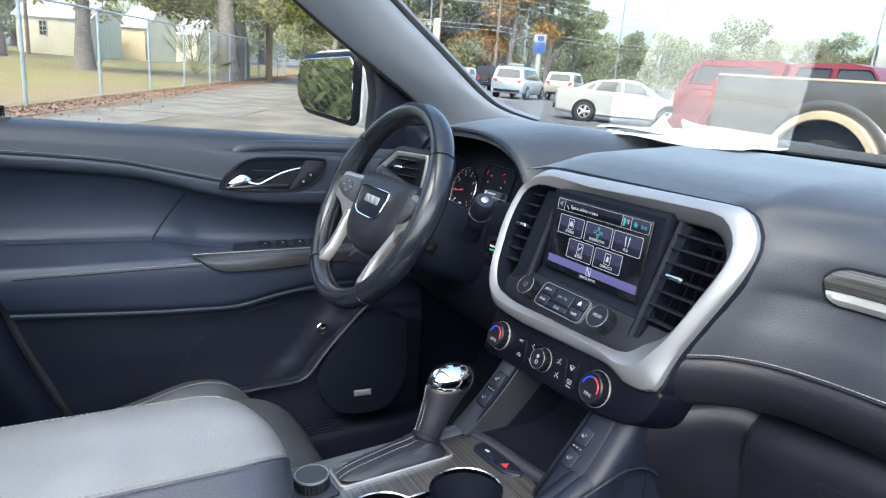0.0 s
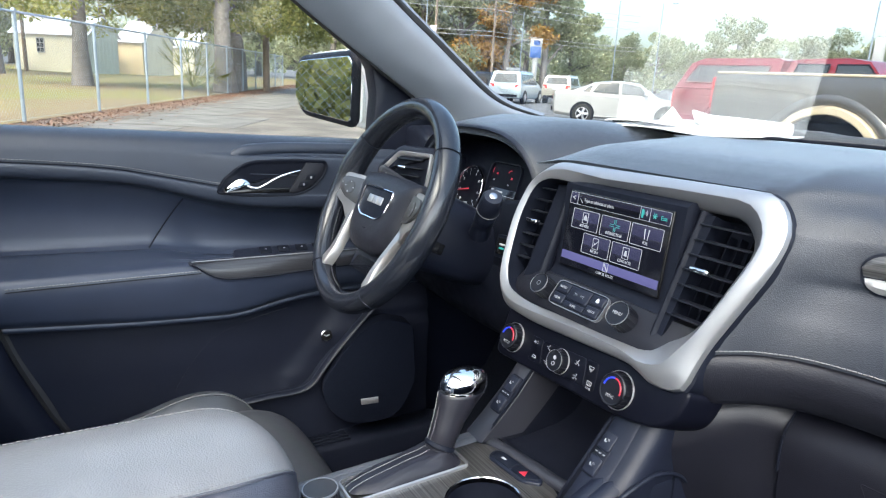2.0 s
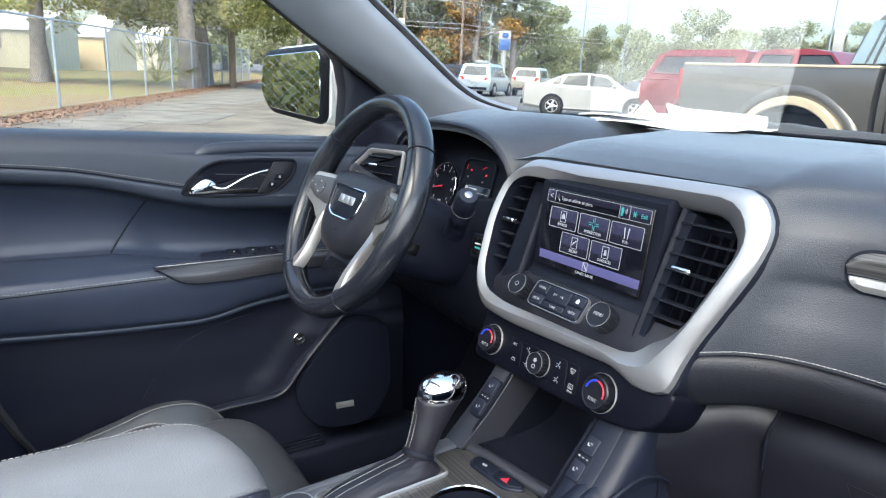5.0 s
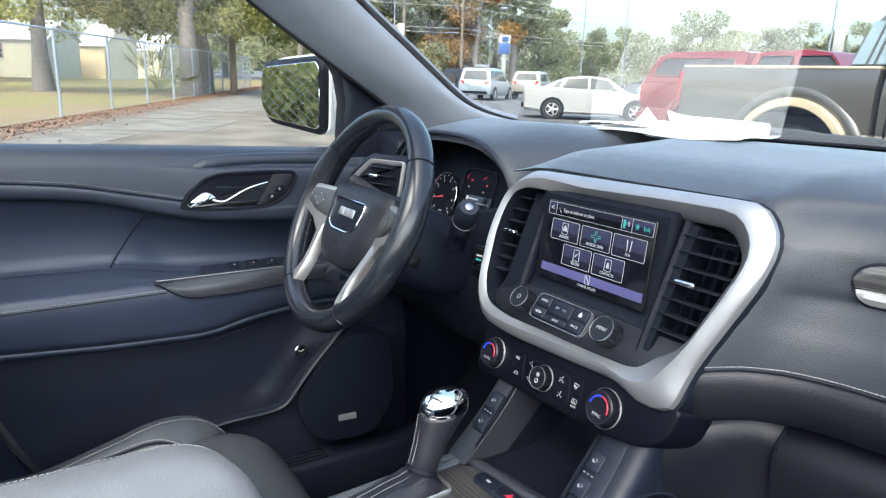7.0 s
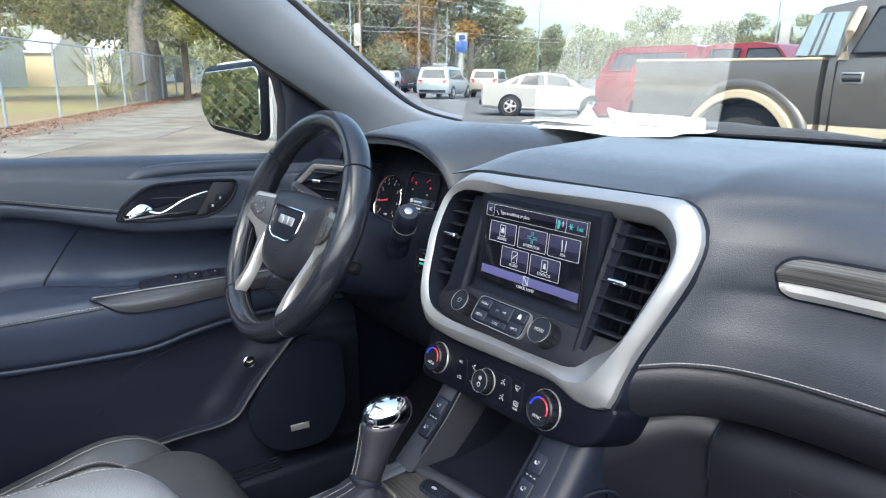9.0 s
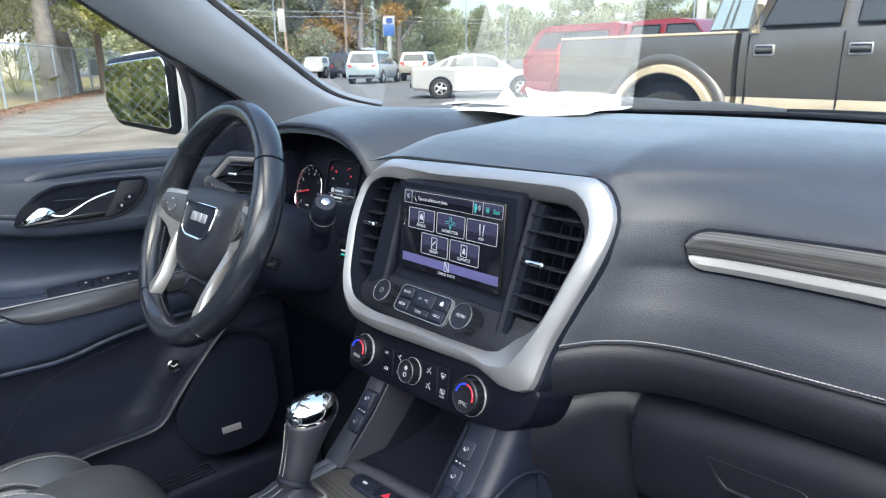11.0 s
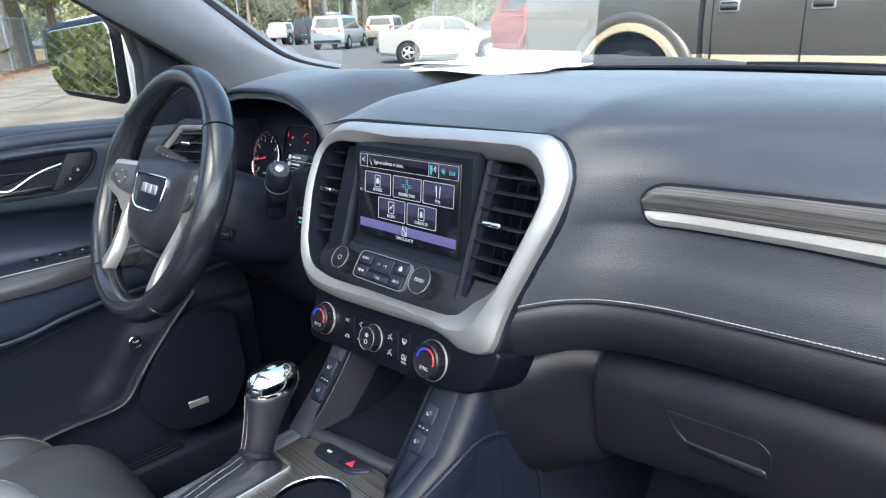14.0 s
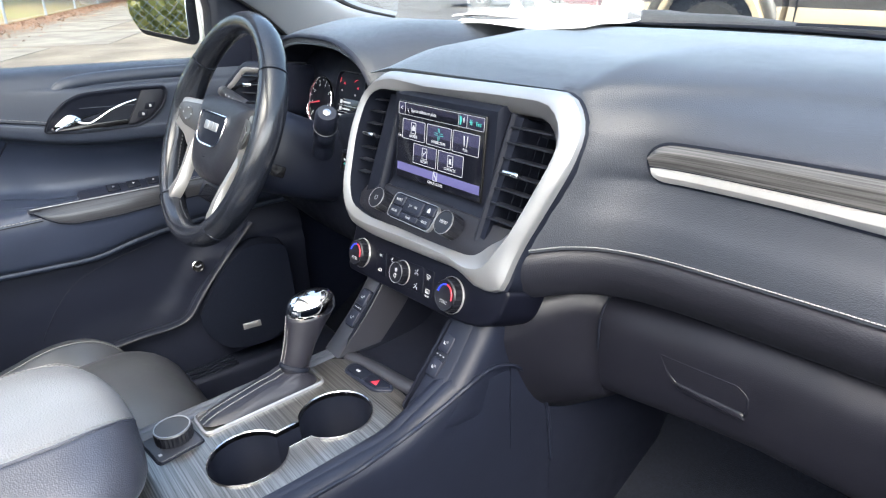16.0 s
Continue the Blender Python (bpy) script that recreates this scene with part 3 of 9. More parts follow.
SLOPE = [lerp_tab([(0, 1.0), (110, 1.0), (140, 0.35), (165, 0.22), (215, 0.22), (245, 0.55), (290, 0.8), (315, 1.0), (360, 1.0)], 360 * i / N_B) for i in range(N_B)]
loops = []
for s, w in ((0.0, -0.008), (0.0, -0.002), (0.05, 0.0018), (0.16, 0.0042), (0.55, 0.0088), (0.94, 0.0112), (1.0, 0.0113), (1.08, 0.0102), (1.55, 0.0012), (1.90, -0.0062), (2.0, -0.0095), (2.0, -0.014)):
    loops.append([bz(*(o + (i - o) * (k * s if s <= 1 else k + (1 - k) * (s - 1))), w if s <= 1 else 0.0113 - (0.0113 - w) * q) for o, i, k, q in zip(so, si, CREST, SLOPE)])
part("bezel", rings(bmesh.new(), loops, cap0=False, cap1=False), SILVER, stack, "satin silver surround", 24)
part("bezel_throat", rings(bmesh.new(), [[bz(p.x, p.y, w if w < -0.04 else 0.0123 - 0.0253 * q) for p, q in zip(si, SLOPE)] for w in (-0.0135, -0.045)], cap0=False, cap1=False), DARK, stack)
# dark skirt; its outer band stands in for the shadow line round the surround
part("bezel_skirt_shadow_band", rings(bmesh.new(), [[bz(*(o + (i - o) * s_), w) for o, i in zip(so, si)] for s_, w in ((0.15, -0.055), (-0.05, -0.05), (-0.05, -0.0075), (-0.01, -0.0055), (0.12, -0.0065))], cap0=False, cap1=False), DARK, stack)
back = [bz(p.x, p.y, -0.045) for p in si]
back2 = [bz(p.x, p.y, -0.060) for p in si]
part("back_plate", rings(bmesh.new(), [back2, back]), DARK, stack)

# middle face: upright round the screen, with a ledge for the knobs
face = []
for x in (-0.112, -0.110, -0.09, 0.0, 0.09, 0.102, 0.104):
    e = 0.006 if abs(x) > 0.103 else 0.0
    face.append([V((x, y + e, z)) for y, z in ((0.045, 1.143), (0.010, 1.143), (0.003, 1.138), (-0.0105, 1.0255), (-0.0145, 1.020), (-0.022, 1.013))] + [V((x, 0.03, 1.0))])
part("screen_panel", rings(bmesh.new(), face), DARK, stack)
LEDGE_N = V((0, -0.80, 0.60))
ledge = []
for i in range(21):
    t = i / 20
    x = -0.160 + 0.312 * t
    e = 0.012 * (abs(t - 0.5) * 2) ** 6
    zt = 1.016 - 0.004 * (abs(t - 0.5) * 2) ** 3
    ledge.append([V((x, y, z)) for y, z in ((0.0, zt), (-0.024 + e, zt), (-0.030 + e, zt - 0.010), (-0.0435 + e, 0.992), (-0.050 + e, 0.982), (-0.050 + e, 0.974), (-0.01, 0.968))])
part("knob_ledge", rings(bmesh.new(), ledge), LIPPAD, stack, smooth=50)

# touchscreen
S = fr((0.0005, -0.0058, 1.0805), (0, -0.993, 0.119), (0, 0, 1))
screen = part("touchscreen", plate(rect(0.178, 0.103, 0.002), S, 0.0030, 0.001), GLOSS, stack, "lit navigation screen")
SW, SH = 0.174, 0.0995


def sc(u, v, w=0.0):
    """A place on the screen, from its upper left corner."""
    return at2(S, (u - 0.5) * SW, (0.5 - v) * SH, 0.0032 + w)


def srect(name, u0, v0, u1, v1, material, w=0.0, r=0.0):
    return part(name, plate(rect((u1 - u0) * SW, (v1 - v0) * SH, r), sc((u0 + u1) / 2, (v0 + v1) / 2, w), 0.0003, 0.0001), material, screen)


def sframe(name, u0, v0, u1, v1, t=0.0007, w=0.0):
    bm = bmesh.new()
    m = sc((u0 + u1) / 2, (v0 + v1) / 2, w)
    hw, hh = (u1 - u0) * SW / 2, (v1 - v0) * SH / 2
    o, i = rect(2 * hw, 2 * hh, 0.002), rect(2 * hw - 2 * t, 2 * hh - 2 * t, 0.0015)
    rings(bm, [[m @ V((p.x, p.y, z)) for p in L] for L, z in ((o, 0), (o, 0.0004), (i, 0.0004), (i, 0))], wrap=True)
    return part(name, bm, SCRLINE, screen)


srect("display", 0.0, 0.0, 1.0, 1.0, SCRBLACK)
for u0, u1 in ((0.0, 0.080), (0.087, 0.722), (0.730, 0.815), (0.822, 1.0)):
    srect("top_bar", u0, 0.005, u1, 0.165, SCRGREY if u0 != 0.087 else SCRBLACK, 0.0003)
    srect("top_bar_sheen", u0, 0.005, u1, 0.085, SCRBTN if u0 != 0.087 else SCRGREY, 0.0004)
sframe("field_frame", 0.0, 0.005, 1.0, 0.165, 0.0004, 0.0006)
srect("bar_divider", 0.082, 0.005, 0.085, 0.165, SCRLINE, 0.0005)
srect("bar_divider", 0.725, 0.005, 0.728, 0.165, SCRLINE, 0.0005)
srect("bar_divider", 0.817, 0.005, 0.820, 0.165, SCRLINE, 0.0005)
words("<", sc(0.040, 0.085, 0.0007), 0.011, SCRLINE, screen)
words("Type an address or place.", sc(0.155, 0.092, 0.0007), 0.0064, SCRLINE, screen, align="LEFT", squeeze=0.84)
bm = lathe([(0.0020, 0), (0.0020, 0.0003), (0.0014, 0.0003), (0.0014, 0)], sc(0.112, 0.070, 0.0004), 14, hoop=True)
tube([sc(0.120, 0.095, 0.0006).translation, sc(0.138, 0.135, 0.0006).translation], 0.0005, 6, bm=bm)
part("magnifier", bm, SCRLINE, screen)
# talking head and sound waves
vm = sc(0.768, 0.085, 0.0005)
part("voice_icon", plate(rpoly([(-0.0052, 0.005), (-0.0022, 0.005), (-0.0008, 0.0028), (-0.0005, -0.0012), (-0.0018, -0.002), (-0.0018, -0.0052), (-0.0048, -0.0052)], 0.0008, 3), vm, 0.0003, 0.0001), LITTEAL, screen)
bm = bmesh.new()
for rr in (0.0030, 0.0050):
    tube([vm @ V((-0.0006 + rr * math.cos(a), 0.001 + rr * math.sin(a), 0.0002)) for a in [radians(-38 + 76 * i / 8) for i in range(9)]], 0.0004, 5, bm=bm)
part("voice_waves", bm, SCRLINE, screen)
words("Exit", sc(0.942, 0.092, 0.0007), 0.0072, LITTEAL, screen, squeeze=0.85)
bm = bmesh.new()
for k in range(6):
    a = k * math.pi / 3
    c = sc(0.862, 0.085, 0.0006) @ V((0, 0, 0))
    d = (S.to_3x3() @ V((math.cos(a), math.sin(a), 0))) * 0.0036
    tube([c - d, c + d], 0.0005, 5, bm=bm)
part("gear_icon", bm, LITTEAL, screen)
for text, u0, v0 in (("ADDRESS", 0.058, 0.215), ("INTERSECTION", 0.370, 0.215), ("POIs", 0.675, 0.215), ("RECENT", 0.213, 0.508), ("CONTACTS", 0.521, 0.508)):
    u1, v1 = u0 + 0.288, v0 + 0.262
    srect("button_upper", u0 + 0.008, v0 + 0.008, u1 - 0.008, v0 + 0.15, SCRBTN, 0.0002, 0.001)
    srect("button_lower", u0 + 0.008, v0 + 0.15, u1 - 0.008, v1 - 0.008, SCRGREY, 0.0002, 0.001)
    sframe("button_frame", u0, v0, u1, v1, 0.0006, 0.0003)
    words(text, sc((u0 + u1) / 2, v1 - 0.050, 0.0006), 0.0052, SCRLINE, screen, squeeze=0.80)
    c = sc((u0 + u1) / 2, v0 + 0.105, 0.0005)
    if text == "INTERSECTION":
        bm = bmesh.new()
        for k in (-1, 1):
            for d in (-1, 1):
                tube([c @ V((0.0012 * k, 0.002 * d, 0)), c @ V((0.0012 * k, 0.0075 * d, 0))], 0.0004, 5, bm=bm)
                tube([c @ V((0.002 * d, 0.0012 * k, 0)), c @ V((0.0085 * d, 0.0012 * k, 0))], 0.0004, 5, bm=bm)
        part("crossing_icon", bm, LITTEAL, screen)
    elif text == "POIs":
        bm = bmesh.new()
        for k in (-1, 1):
            tube([c @ V((0.0022 * k, -0.007, 0)), c @ V((0.0034 * k, 0.006, 0))], [0.0004, 0.0009], 6, bm=bm)
        part("cutlery_icon", bm, SCRLINE, screen)
    else:
        fr2 = rect(0.0105, 0.0145, 0.001)
        fr3 = rect(0.0093, 0.0133, 0.001)
        bm = rings(bmesh.new(), [[c @ V((p.x, p.y, z)) for p in L] for L, z in ((fr2, 0), (fr2, 0.0004), (fr3, 0.0004), (fr3, 0))], wrap=True)
        part("icon_frame", bm, SCRLINE, screen)
        sh = {"ADDRESS": [(-0.003, -0.003), (0.003, -0.003), (0.003, 0.001), (0, 0.0045), (-0.003, 0.001)], "RECENT": [(-0.003, -0.003), (0.0035, 0.003), (0.003, 0.0042), (-0.0005, 0.0005), (-0.0022, 0.0010)], "CONTACTS": [(-0.0024, -0.0035), (0.0024, -0.0035), (0.0018, 0.0), (0.0012, 0.003), (-0.0012, 0.003), (-0.0018, 0.0)]}[text]
        part("icon", plate([V(p) for p in sh], c, 0.0004, 0.0001), SCRLINE, screen)
srect("route_bar", 0.005, 0.808, 0.995, 0.918, SCRPURPLE, 0.0002)
c = sc(0.5, 0.862, 0.0006)
part("route_icon", rings(bmesh.new(), [[c @ V((p.x, p.y, z)) for p in L] for L, z in ((rect(0.0085, 0.0115), 0), (rect(0.0085, 0.0115), 0.0004), (rect(0.0075, 0.0105), 0.0004), (rect(0.0075, 0.0105), 0))], wrap=True), SCRLINE, screen)
part("route_stroke", tube([c @ V((-0.003, 0.004, 0.0003)), c @ V((0.003, -0.004, 0.0003))], 0.0006, 5), SCRLINE, screen)
words("CANCEL ROUTE", sc(0.5, 0.960, 0.0004), 0.0050, SCRLINE, screen, squeeze=0.85)


KNOBSKIN = mat("black_satin_knob", (0.0060, 0.0066, 0.0100), 0.36, var=0.05, rvar=0.03, spec=0.32)


def knob(name, parent, m, r, h, ring=None, text="", ribs=16, label=""):
    """A turning knob with a ribbed skirt and a flat cap."""
    bm = bmesh.new()
    loops = []
    for rr, hh, rib in ((r * 1.0, 0, 0), (r, 0.002, 1), (r, h * 0.72, 1), (r * 0.97, h * 0.86, 0), (r * 0.90, h, 0), (r * 0.80, h - 0.0008, 0)):
        loop = []
        for i in range(ribs * 2):
            a = math.pi * i / ribs
            q = rr - (0.0015 if rib and i % 2 else 0)
            loop.append(m @ V((q * math.cos(a), q * math.sin(a), hh)))
        loops.append(loop)
    k = part(name, rings(bm, loops), KNOBSKIN, parent, label, 30)
    part("cap", lathe([(r * 0.84, h - 0.0012), (r * 0.83, h - 0.00068)], m, 28), KNOBSKIN, k, "matt black cap")
    if ring:
        part("ring", lathe([(r * 0.95, h * 0.93), (r * 0.955, h * 0.97), (r * 0.945, h + 0.0003), (r * 0.93, h + 0.0002), (r * 0.925, h - 0.001)], m, 32, hoop=True), ring, k, "thin bright ring")
    return k


KN = fr((0, -0.0365, 1.001), LEDGE_N, (0, 0, 1))
k1 = knob("power_knob", stack, at2(KN, -0.0785, -0.0050), 0.0150, 0.0200, SILVER, label="round black volume knob")
bm = lathe([(0.0032, 0.0), (0.0032, 0.0004), (0.0026, 0.0004), (0.0026, 0)], at2(KN, -0.0785, -0.0050, 0.0196), 18, hoop=True)
part("power_mark", bm, DIMMARK, k1)
k2 = knob("menu_knob", stack, at2(KN, 0.0675, -0.0020), 0.0160, 0.0200, SILVER, label="round black menu knob")
words("MENU", at2(KN, 0.0675, -0.0020, 0.0197), 0.0060, DIMMARK, k2, squeeze=0.9)
# key block on the ledge
KB = at2(KN, -0.0145, -0.0025) @ Matrix.Diagonal((0.95, 0.95, 1, 1))
keys = part("key_block", plate(rect(0.100, 0.036, 0.009), KB, 0.0045, 0.0015), DARK, stack, "block of radio keys")
bo = rect(0.1010, 0.0370, 0.0095)
bi = rect(0.0994, 0.0354, 0.0088)
part("key_block_rim", rings(bmesh.new(), [[KB @ V((p.x, p.y, z)) for p in L] for L, z in ((bo, 0), (bo, 0.005), (bi, 0.005), (bi, 0))], wrap=True), SILVER, keys)
for text, kx, ky, kw, kh in (("RADIO", -0.0345, 0.0085, 0.026, 0.0155), ("MEDIA", -0.0345, -0.0085, 0.026, 0.0155), ("|<<     >>|", 0.0, 0.0055, 0.041, 0.021), ("", 0.0345, 0.0085, 0.026, 0.0155), ("<BACK", 0.0345, -0.0085, 0.026, 0.0155), ("TONE", 0.0, -0.0115, 0.041, 0.0095)):
    part("key", plate(rect(kw - 0.0015, kh - 0.0012, 0.002), at2(KB, kx, ky), 0.0062, 0.0012), PLASTIC, keys)
    if text:
        words(text, at2(KB, kx, ky, 0.0063), 0.0052, DIMMARK, keys, squeeze=0.85)
    else:
        part("home_mark", plate([V((-0.003, -0.003)), V((0.003, -0.003)), V((0.003, 0.0005)), V((0, 0.0038)), V((-0.003, 0.0005))], at2(KB, kx, ky, 0.0061), 0.0003, 0.0001), MARK, keys)


def inside(poly, z):
    """The width of an outline at a height."""
    xs_ = []
    for i in range(len(poly)):
        a, b = poly[i], poly[(i + 1) % len(poly)]
        if (a.y - z) * (b.y - z) < 0:
            xs_.append(a.x + (b.x - a.x) * (z - a.y) / (b.y - a.y))
    return min(xs_), max(xs_)


VENTSLAT = mat("black_vent_slat", (0.006, 0.007, 0.011), 0.42, var=0.05, rvar=0.03, spec=0.35)
for sgn in (-1, 1):
    vent = part("air_vent", rings(bmesh.new(), [[bz(x, z, w) for x, z in ((sgn * 0.1145, 1.135), (sgn * (0.128 if sgn > 0 else 0.1460), 1.135), (sgn * (0.119 if sgn > 0 else 0.1475), 1.0), (sgn * 0.1055, 1.0))] for w in (-0.045, -0.008 if sgn > 0 else -0.013)]), DARK, stack, "black slatted air vent")
    for k in range(7):
        z = 1.0265 + 0.0164 * k
        lo, hi = inside(b_in, z)
        x0, x1 = (0.114 if sgn > 0 else lo + 0.001), (hi - 0.001 if sgn > 0 else -0.1465)
        c = bz((x0 + x1) / 2, z, -0.011)
        rot = Matrix.Rotation(radians(-6), 3, "X")
        part("slat", box(c, (x1 - x0, 0.013, 0.0018), 0.0008, rot), VENTSLAT, vent)
        if k == 3:
            tx = 0.140 if sgn > 0 else -0.158
            part("slider_tab", box(bz(tx, z + 0.001, -0.001), (0.025, 0.010, 0.0062), 0.0026, rot, seg=3), CHROME, vent, "chrome slider tab")
    for k in range(4):
        x = sgn * ((0.125 if sgn > 0 else 0.152) + (0.014 if sgn > 0 else 0.008) * k)
        part("vane", box(bz(x, 1.075, -0.036), (0.0015, 0.014, 0.10), 0, Matrix.Rotation(radians(-21), 3, "X")), DARK, vent)
# grey uprights between screen and vents
for sgn in (-1, 1):
    a, b = bz(sgn * 0.1120, 1.138, -0.013), bz(sgn * 0.1075, 0.997, -0.013)
    part("upright", tube([a, b], 0.0052, 12, flat=1.6), DARK, stack, "grey upright beside the vent")

# ---- heating controls ----
HN = V((0, -0.95, 0.31))
HP = fr((0.014, -0.0605, 0.931), HN, (0, 0, 1))
KH = 0.0125
climate = thing("heating_panel", (0.014, -0.05, 0.905), "black heating control panel with three ringed knobs", "control panel")
part("panel", plate(rpoly([(-0.158, -0.044), (-0.06, -0.040), (0.085, -0.034), (0.138, -0.024), (0.160, -0.006), (0.168, 0.030), (-0.158, 0.030)], [0.014, 0.03, 0.03, 0.02, 0.02, 0.01, 0.014]), HP, 0.0, 0.004, base=-0.06), PANELBLACK, climate)
part("key_field", plate(rpoly([(-0.058, -0.0275), (0.024, -0.0235), (0.016, 0.0100), (-0.066, 0.0050)], 0.004), HP, 0.0007, 0.0005), PANELBLACK, climate)
part("key_field", plate(rpoly([(0.0255, -0.0240), (0.0420, -0.0225), (0.0375, 0.0115), (0.0175, 0.0100)], 0.003), HP, 0.0006, 0.0004), PANELBLACK, climate)
part("key_field", plate(rpoly([(-0.0850, -0.0285), (-0.0600, -0.0275), (-0.0680, 0.0050), (-0.0900, 0.0040)], 0.003), HP, 0.0006, 0.0004), PANELBLACK, climate)
for nm, kx, ky, r, txt in (("driver_heat_knob", -0.1262, -0.0120, 0.0185, "AUTO"), ("fan_knob", -0.0250, -0.0095, 0.0145, ""), ("passenger_heat_knob", 0.0775, -0.0052, 0.0200, "SYNC")):
    m = at2(HP, kx, ky)
    part("knob_rim", lathe([(r * 1.14, 0), (r * 1.145, 0.002), (r * 1.125, 0.0028), (r * 1.11, 0.0024), (r * 1.105, 0)], m, 36, hoop=True), STRIPSILVER, climate, "thin chrome rim")
    k = knob(nm, climate, m, r, KH, SILVER if not txt else None, ribs=20, label="black ribbed knob")
    if txt:
        words(txt, at2(m, 0, -r * 0.42, KH - 0.0006), 0.0058, DIMMARK, k, squeeze=0.9)
        for a0, a1, mm in ((92, 172, LITBLUE), (-12, 86, LITRED)):
            arc = [m @ V((r * 0.66 * math.cos(radians(a0 + (a1 - a0) * i / 14)), r * 0.66 * math.sin(radians(a0 + (a1 - a0) * i / 14)), KH - 0.0003)) for i in range(15)]
            part("temperature_arc", tube(arc, 0.0011, 6), mm, k)
    else:
        bm = lathe([(0.003, 0.0), (0.003, 0.0005), (0.002, 0.0005), (0.002, 0)], at2(m, 0, -0.004, KH - 0.0004), 12, hoop=True)
        lathe([(0.003, 0.0), (0.003, 0.0005), (0.0, 0.0005)], at2(m, 0, 0.004, KH - 0.0004), 5, bm)
        part("fan_mark", bm, DIMMARK, k)
for ix, iy, kind_ in ((-0.0795, -0.0022, "A/C"), (-0.0755, -0.0211, "b"), (-0.0522, -0.0012, "f"), (-0.0500, -0.0201, "f"), (0.0049, 0.0004, "g"), (0.0083, -0.0171, "g"), (0.0287, 0.0021, "w"), (0.0324, -0.0165, "r")):
    m = at2(HP, ix, iy, 0.0009)
    if kind_ == "A/C":
        words("A/C", m, 0.005, DIMMARK, climate)
        continue
    bm = bmesh.new()
    if kind_ in "fg":
        lathe([(0.0009, 0), (0.0009, 0.0004)], at2(m, 0.0005, 0.0032), 8, bm)
        for a, b in (((0, 0.002), (-0.0012, -0.0012)), ((-0.0012, -0.0012), (0.0022, -0.0014)), ((0.0022, -0.0014), (0.0026, -0.0036)), ((-0.0046, 0.001), (-0.0022, 0.001))):
            tube([m @ V((*a, 0)), m @ V((*b, 0))], 0.00045, 5, bm=bm)
        if kind_ == "g":
            tube([m @ V((-0.0046, -0.003, 0)), m @ V((-0.0022, -0.003, 0))], 0.00045, 5, bm=bm)
            tube([m @ V((-0.003, -0.0008, 0)), m @ V((-0.003, -0.0034, 0))], 0.00045, 5, bm=bm)
    elif kind_ == "r":
        for a, b in (((-0.0036, 0.003), (0.0036, 0.003)), ((0.0036, 0.003), (0.0036, -0.002)), ((0.0036, -0.002), (-0.0036, -0.002)), ((-0.0036, -0.002), (-0.0036, 0.003)), ((-0.0012, 0.0016), (-0.0012, -0.0026)), ((0.0012, 0.0016), (0.0012, -0.0026))):
            tube([m @ V((*a, 0)), m @ V((*b, 0))], 0.0004, 5, bm=bm)
        words("REAR", at2(m, 0.0006, -0.0056), 0.0036, DIMMARK, climate)
    elif kind_ == "w":
        for a, b in (((-0.004, 0.002), (0.004, 0.002)), ((0.004, 0.002), (0.0026, -0.002)), ((0.0026, -0.002), (-0.0026, -0.002)), ((-0.0026, -0.002), (-0.004, 0.002)), ((-0.001, 0.0), (-0.001, -0.0042)), ((0.001, 0.0), (0.001, -0.0042))):
            tube([m @ V((*a, 0)), m @ V((*b, 0))], 0.0004, 5, bm=bm)
    else:
        for a, b in (((-0.004, -0.0015), (0.004, -0.0015)), ((0.004, -0.0015), (0.0028, 0.0015)), ((0.0028, 0.0015), (-0.0015, 0.0018)), ((-0.0015, 0.0018), (-0.004, -0.0015))):
            tube([m @ V((*a, 0)), m @ V((*b, 0))], 0.00045, 5, bm=bm)
    part("pictogram", bm, DIMMARK, climate)

# ---- steering wheel ----
WT = math.atan(0.482)
WF = fr((-0.390, -0.150, 1.0694), (0, -math.cos(WT), math.sin(WT)), (0, math.sin(WT), math.cos(WT)))
RW = 0.1735
RIMTHREAD = mat("dark_grey_thread", (0.022, 0.022, 0.025), 0.6)
wheel = thing("steering_wheel", (-0.390, -0.150, 0.88), "black leather steering wheel with satin silver spokes", "steering wheel")


def rim_arc(a0, a1, r=0.0172, n=40):
    """A stretch of rim; a slight bulge at the thumb rests."""
    pts, rr = [], []
    for i in range(n + 1):
        a = radians(a0 + (a1 - a0) * i / n)
        pts.append(WF @ V((RW * math.cos(a), RW * math.sin(a) * 0.995, 0)))
        d_ = math.degrees(a) % 360
        rr.append(r + 0.0026 * math.exp(-((d_ - 163) / 12) ** 2) + 0.0010 * math.exp(-((d_ - 17) / 16) ** 2))
    return tube(pts, rr, 18, flat=1.22, up=WF.to_3x3() @ V((0, 0, 1)))


part("rim_top", rim_arc(36, 144), RIMSKIN, wheel, "smooth leather rim")
part("rim_bottom", rim_arc(233, 307), RIMSKIN, wheel, "smooth leather rim")
for a0, a1 in ((144.7, 232.3), (-52.3, 35.3)):
    part("rim_grip", rim_arc(a0, a1, 0.0177), RIMSKIN, wheel, "stitched leather grip")
for a in (36, 144, 232.8, 307.2):
    c = [WF @ V((RW * math.cos(radians(a)) + 0.0180 * math.cos(t) * math.cos(radians(a)), RW * math.sin(radians(a)) * 0.995 + 0.0180 * math.cos(t) * math.sin(radians(a)), 0.0218 * math.sin(t))) for t in [2 * math.pi * j / 20 for j in range(20)]]
    part("rim_seam", tube(c, 0.0009, 6, closed=True), DARK, wheel)
